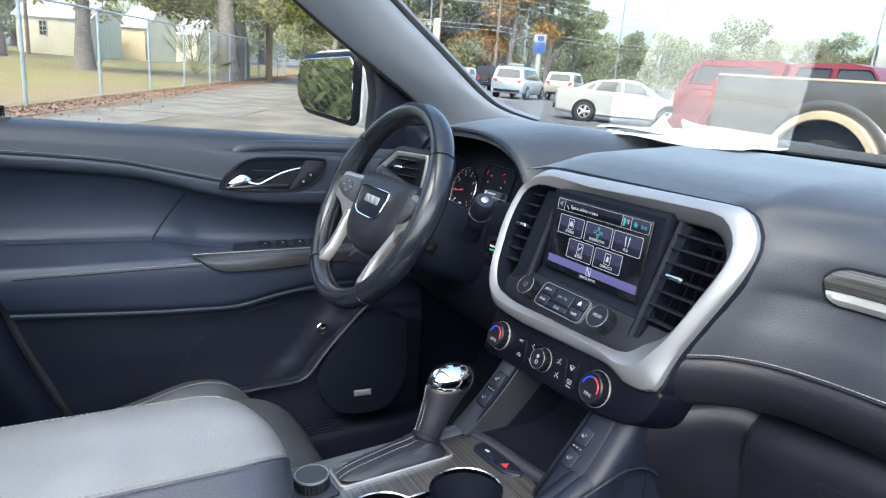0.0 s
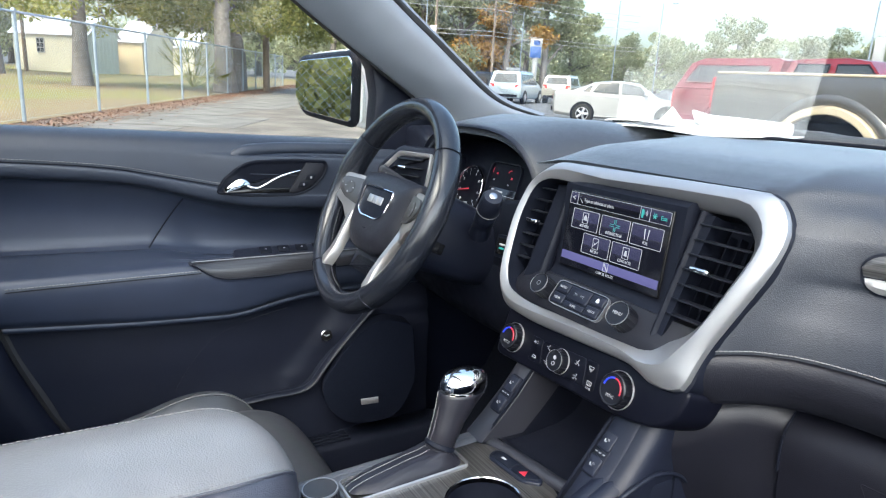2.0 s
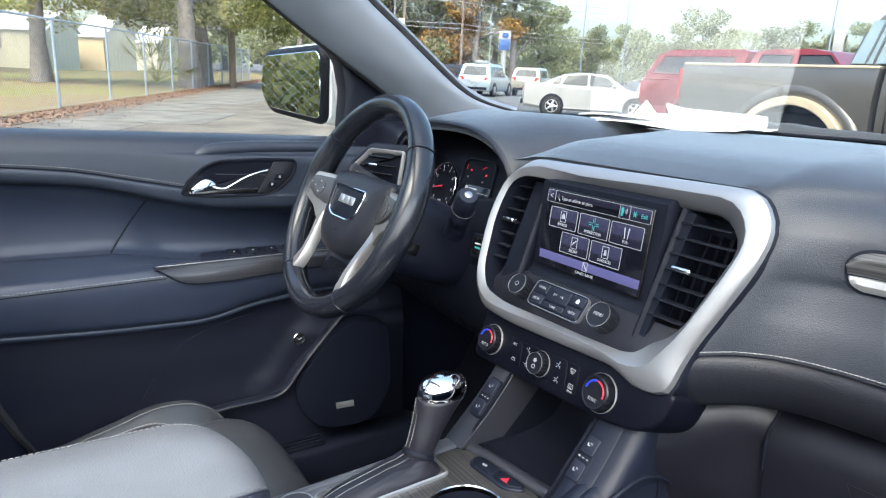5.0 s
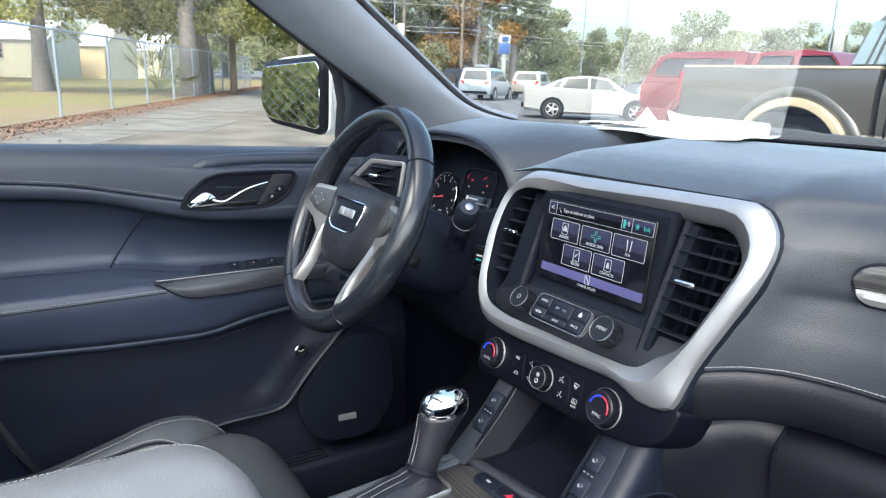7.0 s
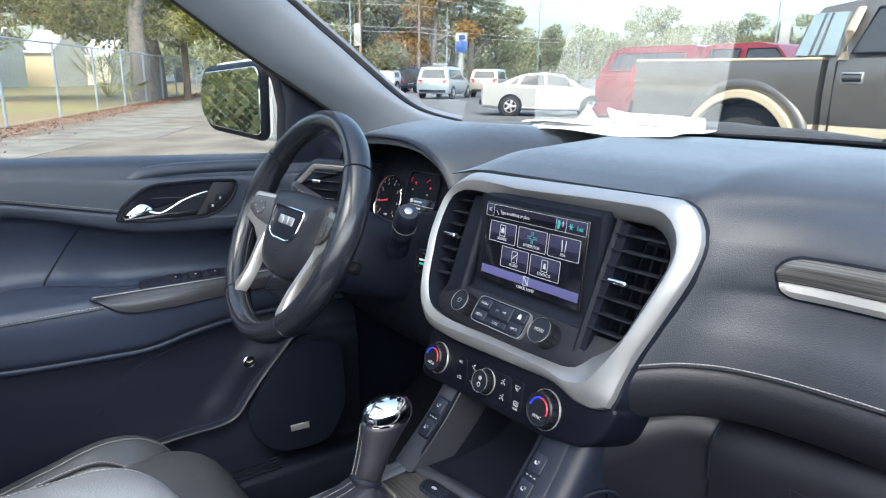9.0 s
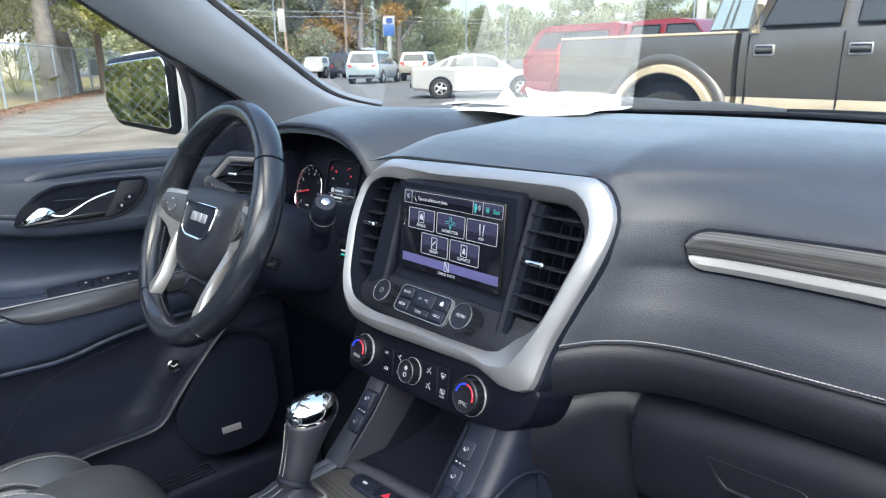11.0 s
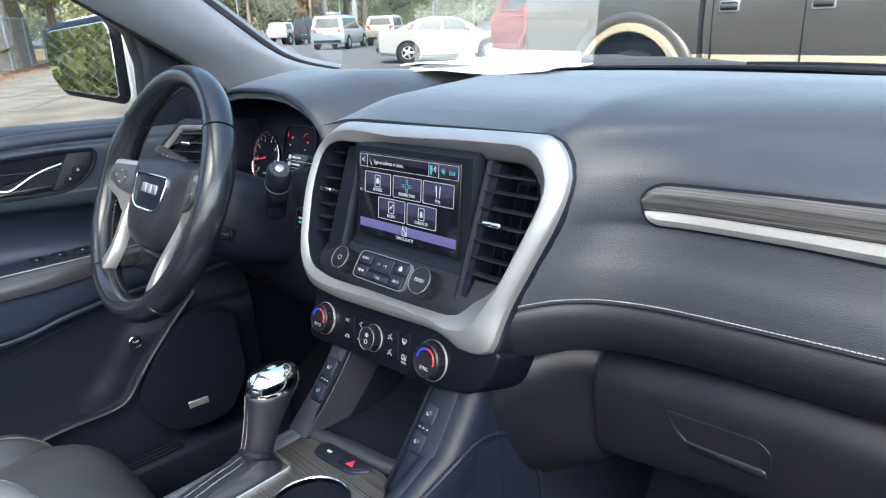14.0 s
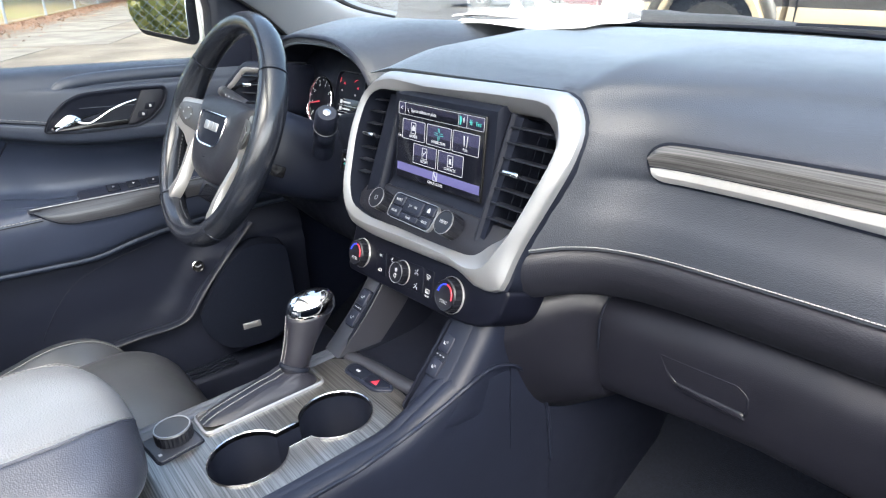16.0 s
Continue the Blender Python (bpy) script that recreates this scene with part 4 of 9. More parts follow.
for a0, a1 in ((150, 175), (192, 226), (238, 262), (278, 300), (5, 30), (-46, -14)):
    p = [WF @ V(((RW - 0.0172) * math.cos(radians(a)), (RW - 0.0178) * math.sin(radians(a)), -0.003)) for a in [a0 + (a1 - a0) * i / 20 for i in range(21)]]
    part("stitching", stitches(p, WF.to_3x3() @ V((0, 0, 1)), 0.0062, 0.0036, 0.0010), RIMTHREAD, wheel)
HB = at2(WF, 0, -0.003, -0.019)
# hub
hub_o = rpoly([(-0.050, 0.056), (0.050, 0.056), (0.100, 0.051), (0.104, 0.039), (0.096, 0.006), (0.090, -0.036), (0.066, -0.072), (0.030, -0.081), (-0.030, -0.081), (-0.066, -0.072), (-0.090, -0.036), (-0.096, 0.006), (-0.104, 0.039), (-0.100, 0.051)], [0.02, 0.02, 0.008, 0.008, 0.02, 0.03, 0.03, 0.02, 0.02, 0.03, 0.03, 0.02, 0.008, 0.008], 6)
bm = bmesh.new()
rings(bm, [[HB @ V((p.x * k, (p.y + 0.012) * k - 0.012, w)) for p in hub_o] for k, w in ((0.94, -0.030), (1.0, -0.010), (1.0, 0.0095), (0.988, 0.0140), (0.955, 0.0175), (0.88, 0.0220), (0.78, 0.0258), (0.68, 0.0280), (0.58, 0.0290))])
hub = part("airbag_cover", bm, LIPPAD, wheel, "padded black hub cover", 50)
em_o = [V(p) for p in rpoly([(-0.054, 0.027), (0.054, 0.027), (0.057, 0.016), (0.050, -0.017), (0.030, -0.0265), (-0.030, -0.0265), (-0.050, -0.017), (-0.057, 0.016)], [0.008, 0.008, 0.01, 0.01, 0.02, 0.02, 0.01, 0.01], 5)]
bm = rings(bmesh.new(), [[HB @ V((p.x, p.y, z)) for p in L] for L, z in ((em_o, 0.027), (em_o, 0.0315), (inset2(em_o, 0.0012), 0.0325), (inset2(em_o, 0.0028), 0.0315), (inset2(em_o, 0.003), 0.028))], wrap=False, cap0=False, cap1=False)
part("badge_frame", bm, CHROME, hub, "chrome badge frame")
part("badge_field", plate(inset2(em_o, 0.003), at2(HB, 0, 0, 0.0275), 0.0022, 0.0005), DARK, hub)
for k in range(3):
    part("badge_block", plate(rect(0.0165, 0.0135, 0.002), at2(HB, -0.0185 + 0.0185 * k, 0.0055, 0.029), 0.0026, 0.0008), SILVER, hub, "silver badge block")
part("airbag_mark", plate(rect(0.013, 0.0022, 0.0004), at2(HB, 0, -0.044, 0.0287), 0.0006, 0.0002), DARK, hub)
# side spokes with key pads, lower spokes


def lean_out(bm_):
    """Leans a spoke's piece towards the driver on its way from the hub to the rim."""
    inv = HB.inverted()
    for v in bm_.verts:
        q = inv @ v.co
        q.z += 0.019 * ease(abs(q.x), 0.075, 0.165)
        v.co = HB @ q
    return bm_


for s in (-1, 1):
    sp = rpoly([(s * 0.086, 0.042), (s * 0.150, 0.037), (s * 0.168, 0.031), (s * 0.172, -0.006), (s * 0.160, -0.013), (s * 0.130, -0.024), (s * 0.110, -0.044), (s * 0.080, -0.038)], 0.006, 4)
    spoke = part("side_spoke", lean_out(plate(sp, at2(HB, 0, 0, -0.009), 0.022, 0.004, base=0.0)), SPOKE, wheel, "satin silver spoke")
    kp = rpoly([(s * 0.090, 0.034), (s * 0.142, 0.029), (s * 0.155, 0.022), (s * 0.152, 0.004), (s * 0.126, -0.009), (s * 0.090, -0.014)], 0.007, 4)
    part("key_pad", lean_out(plate(kp, at2(HB, 0, 0, 0.012), 0.0050, 0.0008)), KEYPADGREY, spoke, "dark silver key pad")
    bm = lathe([(0.0125, 0), (0.0125, 0.0012), (0.011, 0.0016), (0.008, 0.0010)], at2(HB, s * 0.124, 0.011, 0.0168), 20)
    part("thumb_key", lean_out(bm), KEYPADGREY, spoke)
    for dx, dy in ((0.0105, 0.0), (-0.0105, 0.0), (0.0, -0.0095), (0.0, 0.0095), (0.022, 0.004)):
        part("key_mark", lean_out(plate(rect(0.003, 0.0022, 0.0005), at2(HB, s * (0.124 + dx), 0.011 + dy, 0.0182), 0.0006, 0.0002)), DIMMARK, spoke)
    leg = []
    for (x, y), wd, ww in (((s * 0.104, -0.026), 0.0135, 0.001), ((s * 0.098, -0.046), 0.0090, 0.004), ((s * 0.090, -0.074), 0.0075, 0.008), ((s * 0.087, -0.098), 0.0080, 0.0115), ((s * 0.092, -0.122), 0.013, 0.0155), ((s * 0.100, -0.141), 0.0155, 0.0170)):
        leg.append([HB @ V((x + dx * wd, y - s * dx * (0.006 if y < -0.13 else 0), ww + 0.012 + dz)) for dx, dz in ((-1, -0.014), (-1, 0.0), (-0.7, 0.004), (0.7, 0.004), (1, 0.0), (1, -0.014))])
    part("lower_spoke", rings(bmesh.new(), leg), SPOKE, wheel, "satin silver lower spoke")
yoke = rpoly([(-0.056, -0.074), (0.056, -0.074), (0.062, -0.118), (0.046, -0.112), (0.040, -0.092), (-0.040, -0.092), (-0.046, -0.112), (-0.062, -0.118)], 0.004)
part("yoke", plate(yoke, at2(HB, 0, 0, -0.020), 0.016, 0.003), PLASTIC, wheel)

ALUM = mat("dull_aluminium", (0.30, 0.30, 0.31), 0.4, metal=0.6)
# ---- steering column with stalks ----
col = thing("steering_column", (-0.39, 0.0, 0.9), "black steering column shroud with two stalks", "steering column")
CF = at2(WF, 0, 0, -0.03)
sec = []
for w, a, b, dy in ((-0.20, 0.075, 0.060, 0.0), (-0.13, 0.080, 0.068, -0.004), (-0.06, 0.078, 0.070, -0.006), (-0.025, 0.070, 0.062, -0.004), (-0.012, 0.055, 0.050, -0.002)):
    sec.append([CF @ V((abs(math.cos(t)) ** 0.6 * a * (1 if math.cos(t) > 0 else -1), dy + abs(math.sin(t)) ** 0.6 * b * (1 if math.sin(t) > 0 else -1), w)) for t in [2 * math.pi * i / 36 for i in range(36)]])
part("shroud", rings(bmesh.new(), sec), PLASTIC, col, smooth=60)
# right stalk: runs out to the right and towards the driver
tip = V((-0.2065, -0.0505, 1.1055))
root = V((-0.272, -0.030, 1.034))
d = (tip - root)
stalk = part("wiper_stalk", tube([root, root + d * 0.22, root + d * 0.34, root + d * 0.36, root + d * 0.62, root + d * 0.64, root + d * 0.67, root + d * 0.94, tip], [0.017, 0.0155, 0.0150, 0.0165, 0.0172, 0.0160, 0.0175, 0.0168, 0.0135], 20), PLASTIC, col, "black wiper stalk")
part("stalk_ring", lathe([(0.0178, -0.0006), (0.0181, 0.0), (0.0178, 0.0008), (0.0168, 0.0)], fr(root + d * 0.655, d, (0, 0, 1)), 28, hoop=True), ALUM, stalk)
part("stalk_cap", lathe([(0.0062, 0.0), (0.0058, 0.0016), (0.004, 0.0022), (0.001, 0.0024)], fr(tip, d, (0, 0, 1)), 20), RINGCHROME, stalk, "pale end button")
for k in range(4):
    part("stalk_mark", box(root + d * (0.62 + 0.07 * k) + V((0.004, -0.012, 0.004)), (0.003, 0.001, 0.004), 0, None), MARK, stalk)
tipl = V((-0.525, -0.085, 1.108))
rootl = V((-0.455, -0.070, 1.088))
dl = tipl - rootl
ls = part("indicator_stalk", tube([rootl, rootl + dl * 0.5, rootl + dl * 0.9, tipl], [0.0085, 0.0090, 0.0095, 0.0090], 18), LEGGREY, col, "dark grey indicator stalk")
part("stalk_cap", lathe([(0.0092, -0.012), (0.0098, -0.001), (0.0088, 0.002), (0.002, 0.003)], fr(tipl, dl, (0, 0, 1)), 18), RAILGREY, ls, "grey end cap")
for k in range(3):
    part("stalk_mark", box(rootl + dl * (0.40 + 0.14 * k) + V((0.0, -0.0088, 0.003)), (0.0035, 0.001, 0.003), 0, None), DIMMARK, ls)
part("gear_paddle", box(WF @ V((0.135, -0.028, -0.045)), (0.012, 0.018, 0.034), 0.003, WF.to_3x3()), GLOSS, col)
# start button panel right of the column
SB = fr((-0.2326, -0.0060, 1.0192), (0.1, -0.95, 0.25), (0, 0, 1))
sbt = thing("start_switch", (-0.2326, -0.0060, 1.001), "square black start switch on the dash", "switch")
part("switch_frame", plate(rect(0.034, 0.036, 0.004), SB, 0.004, 0.001, base=-0.035), PLASTIC, sbt)
part("switch_cap", plate(rect(0.025, 0.026, 0.003), SB, 0.006, 0.001), GLOSS, sbt)
part("switch_mark", plate(rect(0.014, 0.003, 0.0004, 0, 0.003), SB, 0.0064, 0.0002), MARK, sbt)
part("switch_mark", plate(rect(0.012, 0.003, 0.0004, 0, -0.003), SB, 0.0064, 0.0002), LITTEAL, sbt)
# centre infill between column and stack
part("column_infill", plate(rpoly([(-0.33, 1.075), (-0.19, 1.10), (-0.17, 0.955), (-0.15, 0.90), (-0.33, 0.93)], 0.015), fr((0, 0.03, 0), (0, -1, 0), (0, 0, 1)), 0.0, 0.006, base=-0.06), DARK, dash)

# ---- instruments ----
inst = thing("instrument_cluster", (-0.41, 0.13, 1.02), "black instrument cluster with dials and a small lit display", "instrument cluster")
IF = fr((-0.425, 0.100, 1.072), (0, -0.96, 0.28), (0, 0, 1))
part("face", plate(rect(0.40, 0.19, 0.03), IF, 0.0, 0.004, base=-0.02), DARK, inst)
for cx in (-0.083, 0.158):
    m = at2(IF, cx, -0.004)
    dial = part("dial", lathe([(0.046, 0), (0.046, 0.003), (0.043, 0.002)], m, 40), DARK, inst, "round dial with red needle")
    part("dial_ring", lathe([(0.0475, 0), (0.0475, 0.007), (0.0465, 0.008), (0.0455, 0.007), (0.045, 0.003)], m, 44, hoop=True), CHROME, dial, "chrome dial ring")
    bm = bmesh.new()
    for k in range(15):
        a = radians(225 - 270 * k / 14)
        l = 0.005 if k % 2 == 0 else 0.0025
        q = V((math.cos(a), math.sin(a), 0))
        tube([m @ (q * 0.042 + V((0, 0, 0.0045))), m @ (q * (0.042 - l) + V((0, 0, 0.0045)))], 0.0005, 4, bm=bm)
    part("ticks", bm, LAMPWHITE, dial)
    for k in range(8):
        a = radians(225 - 270 * k / 7)
        words(str(k), at2(m, 0.032 * math.cos(a), 0.032 * math.sin(a), 0.0046), 0.007, LAMPWHITE, dial)
    a = radians(192)
    part("needle", tube([m @ V((0, 0, 0.007)), m @ V((0.04 * math.cos(a), 0.04 * math.sin(a), 0.007))], [0.0016, 0.0006], 6), LITRED, dial, "lit red needle")
    words("x1000", at2(m, 0, -0.028, 0.0046), 0.005, LAMPWHITE, dial)
m = at2(IF, 0.022, -0.017, 0.0)
dic = part("display", plate(rect(0.084, 0.058, 0.002), m, 0.002, 0.0006), SCRBLACK, inst, "small lit information display")
for i, (txt, y) in enumerate((("Drive RW", 0.022), ("DW", 0.010))):
    part("display_bar", plate(rect(0.080, 0.0006), at2(m, 0, y - 0.006, 0.002), 0.0003, 0.0001), SCRLINE, dic)
    part("display_text_bar", plate(rect(0.026, 0.0028), at2(m, -0.010, y, 0.002), 0.0003, 0.0001), DISPWHITE, dic)
    part("display_icon", plate(rect(0.008, 0.007), at2(m, -0.030, y, 0.002), 0.0003, 0.0001), DISPWHITE, dic)
for y, w_ in ((-0.002, 0.028), (-0.009, 0.020), (-0.016, 0.024)):
    part("display_text_bar", plate(rect(w_, 0.0032), at2(m, -0.020, y, 0.002), 0.0003, 0.0001), SCRLINE, dic)
part("display_text_bar", plate(rect(0.018, 0.003), at2(m, 0.020, -0.027, 0.002), 0.0003, 0.0001), LITRED, dic)
part("display_text_bar", plate(rect(0.010, 0.004), at2(m, -0.03, -0.027, 0.002), 0.0003, 0.0001), LITTEAL, dic)
for cx in (-0.012, 0.036):
    m = at2(IF, cx, 0.042 if cx < 0 else 0.037, 0.0)
    a0, a1 = (150, 200) if cx < 0 else (80, 150)
    arc = [m @ V((0.010 * math.cos(radians(a0 + (a1 - a0) * i / 12)), 0.010 * math.sin(radians(a0 + (a1 - a0) * i / 12)), 0.002)) for i in range(13)]
    part("small_gauge_arc", tube(arc, 0.0006, 5), LITRED, inst)
    part("small_gauge_mark", plate(rect(0.0025, 0.0035, 0.0006), at2(m, 0.004, -0.004, 0.0), 0.0022, 0.0003), LITRED, inst)
    part("small_gauge_mark", plate(rect(0.0025, 0.003, 0.0006), at2(m, -0.002, -0.017, 0.0), 0.0022, 0.0003), DIMMARK, inst)
lens_pts = rpoly([(-0.030, 0.060), (0.070, 0.060), (0.072, -0.050), (-0.030, -0.050)], 0.02)
lp2 = inset2(lens_pts, 0.0018)
part("display_ring", rings(bmesh.new(), [[IF @ V((p.x, p.y, z)) for p in L] for L, z in ((lens_pts, 0), (lens_pts, 0.006), (lp2, 0.006), (lp2, 0))], wrap=True), PLASTIC, inst)

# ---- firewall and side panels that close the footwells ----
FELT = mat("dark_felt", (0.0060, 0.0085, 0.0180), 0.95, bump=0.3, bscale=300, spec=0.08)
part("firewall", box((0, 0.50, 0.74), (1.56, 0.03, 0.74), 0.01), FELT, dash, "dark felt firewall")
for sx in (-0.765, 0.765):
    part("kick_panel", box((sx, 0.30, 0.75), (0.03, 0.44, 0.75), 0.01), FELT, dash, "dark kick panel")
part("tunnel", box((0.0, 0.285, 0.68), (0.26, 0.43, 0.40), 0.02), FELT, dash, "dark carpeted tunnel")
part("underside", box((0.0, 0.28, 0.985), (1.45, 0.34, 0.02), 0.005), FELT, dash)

# ---- driver's door ----
door = thing("front_door", (-0.70, -0.35, 0.45), "black padded car door panel with stitched armrest and veneer trim", "car door")


def smooth_tab(tab, y, r=0.035):
    return sum(lerp_tab(tab, y + r * k / 3) for k in range(-3, 4)) / 7


SILL = [(-0.8, 1.172), (0.1, 1.142)]
SEAM = [(-0.8, 1.121), (-0.62, 1.110), (-0.53, 1.101), (-0.43, 1.080), (-0.33, 1.060), (-0.2, 1.045), (0.1, 1.04)]
CREASE = [(-0.8, 1.093), (-0.53, 1.072), (-0.47, 1.060), (-0.41, 1.040), (-0.32, 1.018), (-0.15, 1.006), (0.1, 1.004)]
ARMZ = [(-0.8, 0.950), (-0.48, 0.943), (-0.40, 0.922), (-0.30, 0.918), (0.1, 0.910)]
LOWZ = [(-0.8, 0.840), (-0.55, 0.822), (-0.36, 0.815), (-0.27, 0.835), (-0.16, 0.846), (0.1, 0.850)]


def rear_y(z):
    return lerp_tab([(0.40, -0.50), (0.607, -0.62), (0.674, -0.655), (0.80, -0.703), (0.91, -0.731), (1.06, -0.758), (1.2, -0.775)], z)


def dpt(y, x, z):
    """A point of the door; the stations squeeze towards the curved rear edge."""
    r = rear_y(z)
    t = (y + 0.78) / 0.88
    return V((x, r + t * (0.10 - r), z))


ys = [-0.78 + 0.88 * i / 44 for i in range(45)]


def strip_door(name, fn, material, label="", smooth=60):
    return part(name, sheet([spl([dpt(y, x, z) for x, z in fn(y)], 4) for y in ys], (-0.012, 0, 0)), material, door, label, smooth)


def up_fn(y):
    s, k, e = smooth_tab(SILL, y), smooth_tab(SEAM, y), smooth_tab(CREASE, y)
    p = 0.008 * ease(y, -0.42, -0.30)
    return [(-0.762, s - 0.002), (-0.738, s + 0.001), (-0.717, s - 0.003), (-0.703, s - 0.012), (-0.696, s - 0.024), (-0.693, s - 0.031), (-0.6915 + p * 0.9, s - 0.039), (-0.690 + p, max(k, s - 0.06)), (-0.690 + p, k - 0.002), (-0.686 + p * 0.8, k - 0.008), (-0.688 + p * 0.5, e + 0.010), (-0.694, e + 0.003), (-0.706, e - 0.001)]


def ins_fn(y):
    e, a = smooth_tab(CREASE, y) - 0.001, smooth_tab(ARMZ, y)
    deep = 0.010 * ease(y, -0.47, -0.40)
    return [(-0.703, e), (-0.718 - deep, e - 0.012), (-0.735 - deep, (e + a) / 2 + 0.01), (-0.735 - deep, a + 0.016), (-0.722 - deep * 0.5, a)]


def arm_fn(y):
    a, l = smooth_tab(ARMZ, y) - 0.001, smooth_tab(LOWZ, y)
    return [(-0.722, a), (-0.695, a - 0.008), (-0.662, 0.927), (-0.648, 0.920), (-0.642, 0.903), (-0.643, 0.880), (-0.650, (l + 0.875) / 2), (-0.657, l + 0.006), (-0.672, l - 0.006)]


def low_fn(y):
    l = smooth_tab(LOWZ, y) - 0.004
    pts = [(-0.672, l), (-0.690, l - 0.012)]
    for z, x in ((0.785, -0.6915), (0.765, -0.692), (0.742, -0.6925), (0.719, -0.693), (0.696, -0.694), (0.673, -0.694), (0.65, -0.692), (0.62, -0.689), (0.57, -0.684), (0.52, -0.680), (0.42, -0.690)):
        crease = -0.2996 + 1.12 * (min(z, 0.80) - 0.6345)
        pts.append((x + 0.009 * ease(y, crease - 0.014, crease + 0.012) * ease(z, 0.59, 0.64) + 0.020 * ease(y, -0.20, -0.05) * (0.6 if z > 0.75 else 1), z))
    return pts


strip_door("upper_panel", up_fn, DOORPAD, "soft black upper panel")
strip_door("insert", ins_fn, LEATHER, "black leather insert")
strip_door("armrest", arm_fn, LEATHER, "padded black armrest")
strip_door("lower_panel", low_fn, PLASTIC, "hard black lower panel")
seam_d = [dpt(y, -0.6885 + 0.008 * ease(y, -0.42, -0.30), smooth_tab(SEAM, y) + 0.003) for y in ys if y < -0.33]
part("stitching", stitches(seam_d, (1, 0, 0), 0.006, 0.0045, 0.0006), THREAD, door)
seam_d = [dpt(y, -0.6882 + 0.008 * ease(y, -0.42, -0.30), smooth_tab(SEAM, y) - 0.002) for y in ys if y < -0.33]
part("seam_welt", tube(seam_d, 0.0012, 6), DARK, door)
seam_d = [V((-0.6405, -0.70 + 0.0305 * i / 3, 0.9105 + 0.0011 * i / 10)) for i in range(31)]
part("stitching", stitches(seam_d, (1, 0, 0.2), 0.006, 0.0046, 0.0009), THREAD, door, "pale thread along the armrest")
part("seam_welt", tube([p + V((0, 0, -0.005)) for p in seam_d], 0.0011, 6), DARK, door)
# seam between the two inserts
cv = spl([(-0.700, -0.412, 1.040), (-0.713, -0.425, 1.020), (-0.721, -0.445, 0.99), (-0.721, -0.465, 0.96), (-0.714, -0.474, 0.947)], 5)
part("insert_seam", tube(cv, 0.0016, 6), DARK, door)
# veneer along the front of the armrest
vn = []
VLOW = [(-0.414, 0.9275), (-0.404, 0.9235), (-0.395, 0.9155), (-0.386, 0.9085), (-0.3725, 0.9005), (-0.358, 0.8955), (-0.344, 0.8930), (-0.274, 0.8920), (-0.176, 0.8975), (0.065, 0.903)]
for i in range(34):
    t = i / 33
    y = -0.414 + 0.479 * t ** 1.6
    b = lerp_tab(VLOW, y)
    h = 0.929 - b
    vn.append([V((x, y, z)) for x, z in ((-0.656, 0.9295), (-0.649, 0.9280), (-0.6425, 0.929 - h * 0.30), (-0.6388, 0.929 - h * 0.60), (-0.6384, b + 0.001), (-0.645, b))] + [V((-0.67, y, 0.912))])
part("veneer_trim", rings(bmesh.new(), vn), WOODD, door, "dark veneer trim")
part("veneer_edge", tube([V((-0.6505, -0.410 + 0.47 * i / 20, 0.9292)) for i in range(21)], 0.0009, 6), ALUM, door)
part("veneer_gap", tube([V((-0.6390, y, lerp_tab(VLOW, y) - 0.0008)) for y in [-0.412 + 0.0048 * i for i in range(100)]], 0.0012, 6), DARK, door)
# window switches on the armrest
SP = fr((-0.668, -0.225, 0.930), (0.42, 0.0, 0.9), (1, 0, 0))
pod = part("switch_pod", plate(rpoly([(-0.085, -0.017), (0.105, -0.017), (0.105, 0.016), (-0.070, 0.016)], 0.012), at2(SP @ Matrix.Rotation(math.pi / 2, 4, "Z") @ Matrix.Rotation(-math.pi / 2, 4, "Z"), 0, 0), 0.004, 0.002, base=-0.02), PLASTIC, door, "window switch panel")
# soft ridge that sweeps over the handle, trim under the armrest
brow = spl([(-0.6930, -0.362, 1.080), (-0.6935, -0.350, 1.096), (-0.6955, -0.335, 1.109), (-0.6980, -0.318, 1.120), (-0.6995, -0.295, 1.1275), (-0.7020, -0.250, 1.1310), (-0.7030, -0.19, 1.1315), (-0.7030, -0.120, 1.1300), (-0.7030, -0.05, 1.128)], 5)
part("brow_ridge", tube(brow, [0.0010 + 0.0115 * ease(i, 0, 20) for i in range(len(brow))], 20), DOORPAD, door, smooth=80)
part("armrest_trim", tube([dpt(y, -0.671, smooth_tab(LOWZ, y) - 0.006) for y in ys], 0.0065, 14), LEATHER, door, "", 80)
# handle with its recess
HF = fr((-0.6815, -0.236, 1.0775), (1, 0, 0), (0, 0, 1))
hb = rpoly([(-0.117, -0.026), (-0.106, -0.004), (-0.076, 0.022), (-0.050, 0.0315), (0.030, 0.0330), (0.094, 0.0300), (0.098, 0.020), (0.090, 0.000), (0.066, -0.024), (0.034, -0.0355), (-0.060, -0.0335)], [0.005, 0.012, 0.018, 0.018, 0.02, 0.008, 0.008, 0.02, 0.02, 0.02, 0.02], 5)
bm = rings(bmesh.new(), [[HF @ V((p.x, p.y, w)) for p in inset2(hb, i)] for i, w in ((-0.003, -0.006), (-0.0025, 0.0015), (-0.001, 0.0032), (0.0015, 0.0030), (0.004, 0.0006), (0.006, -0.0004))], cap0=False)
hbez = part("handle_recess", bm, DARK, door, "black recess round the handle")
hp_ = spl([HF @ V(p) for p in ((-0.066, -0.012, 0.006), (-0.056, -0.0165, 0.010), (-0.043, -0.0170, 0.012), (-0.025, -0.008, 0.013), (-0.006, 0.002, 0.0135), (0.016, 0.009, 0.0130), (0.038, 0.0135, 0.011))], 5)
n = len(hp_)
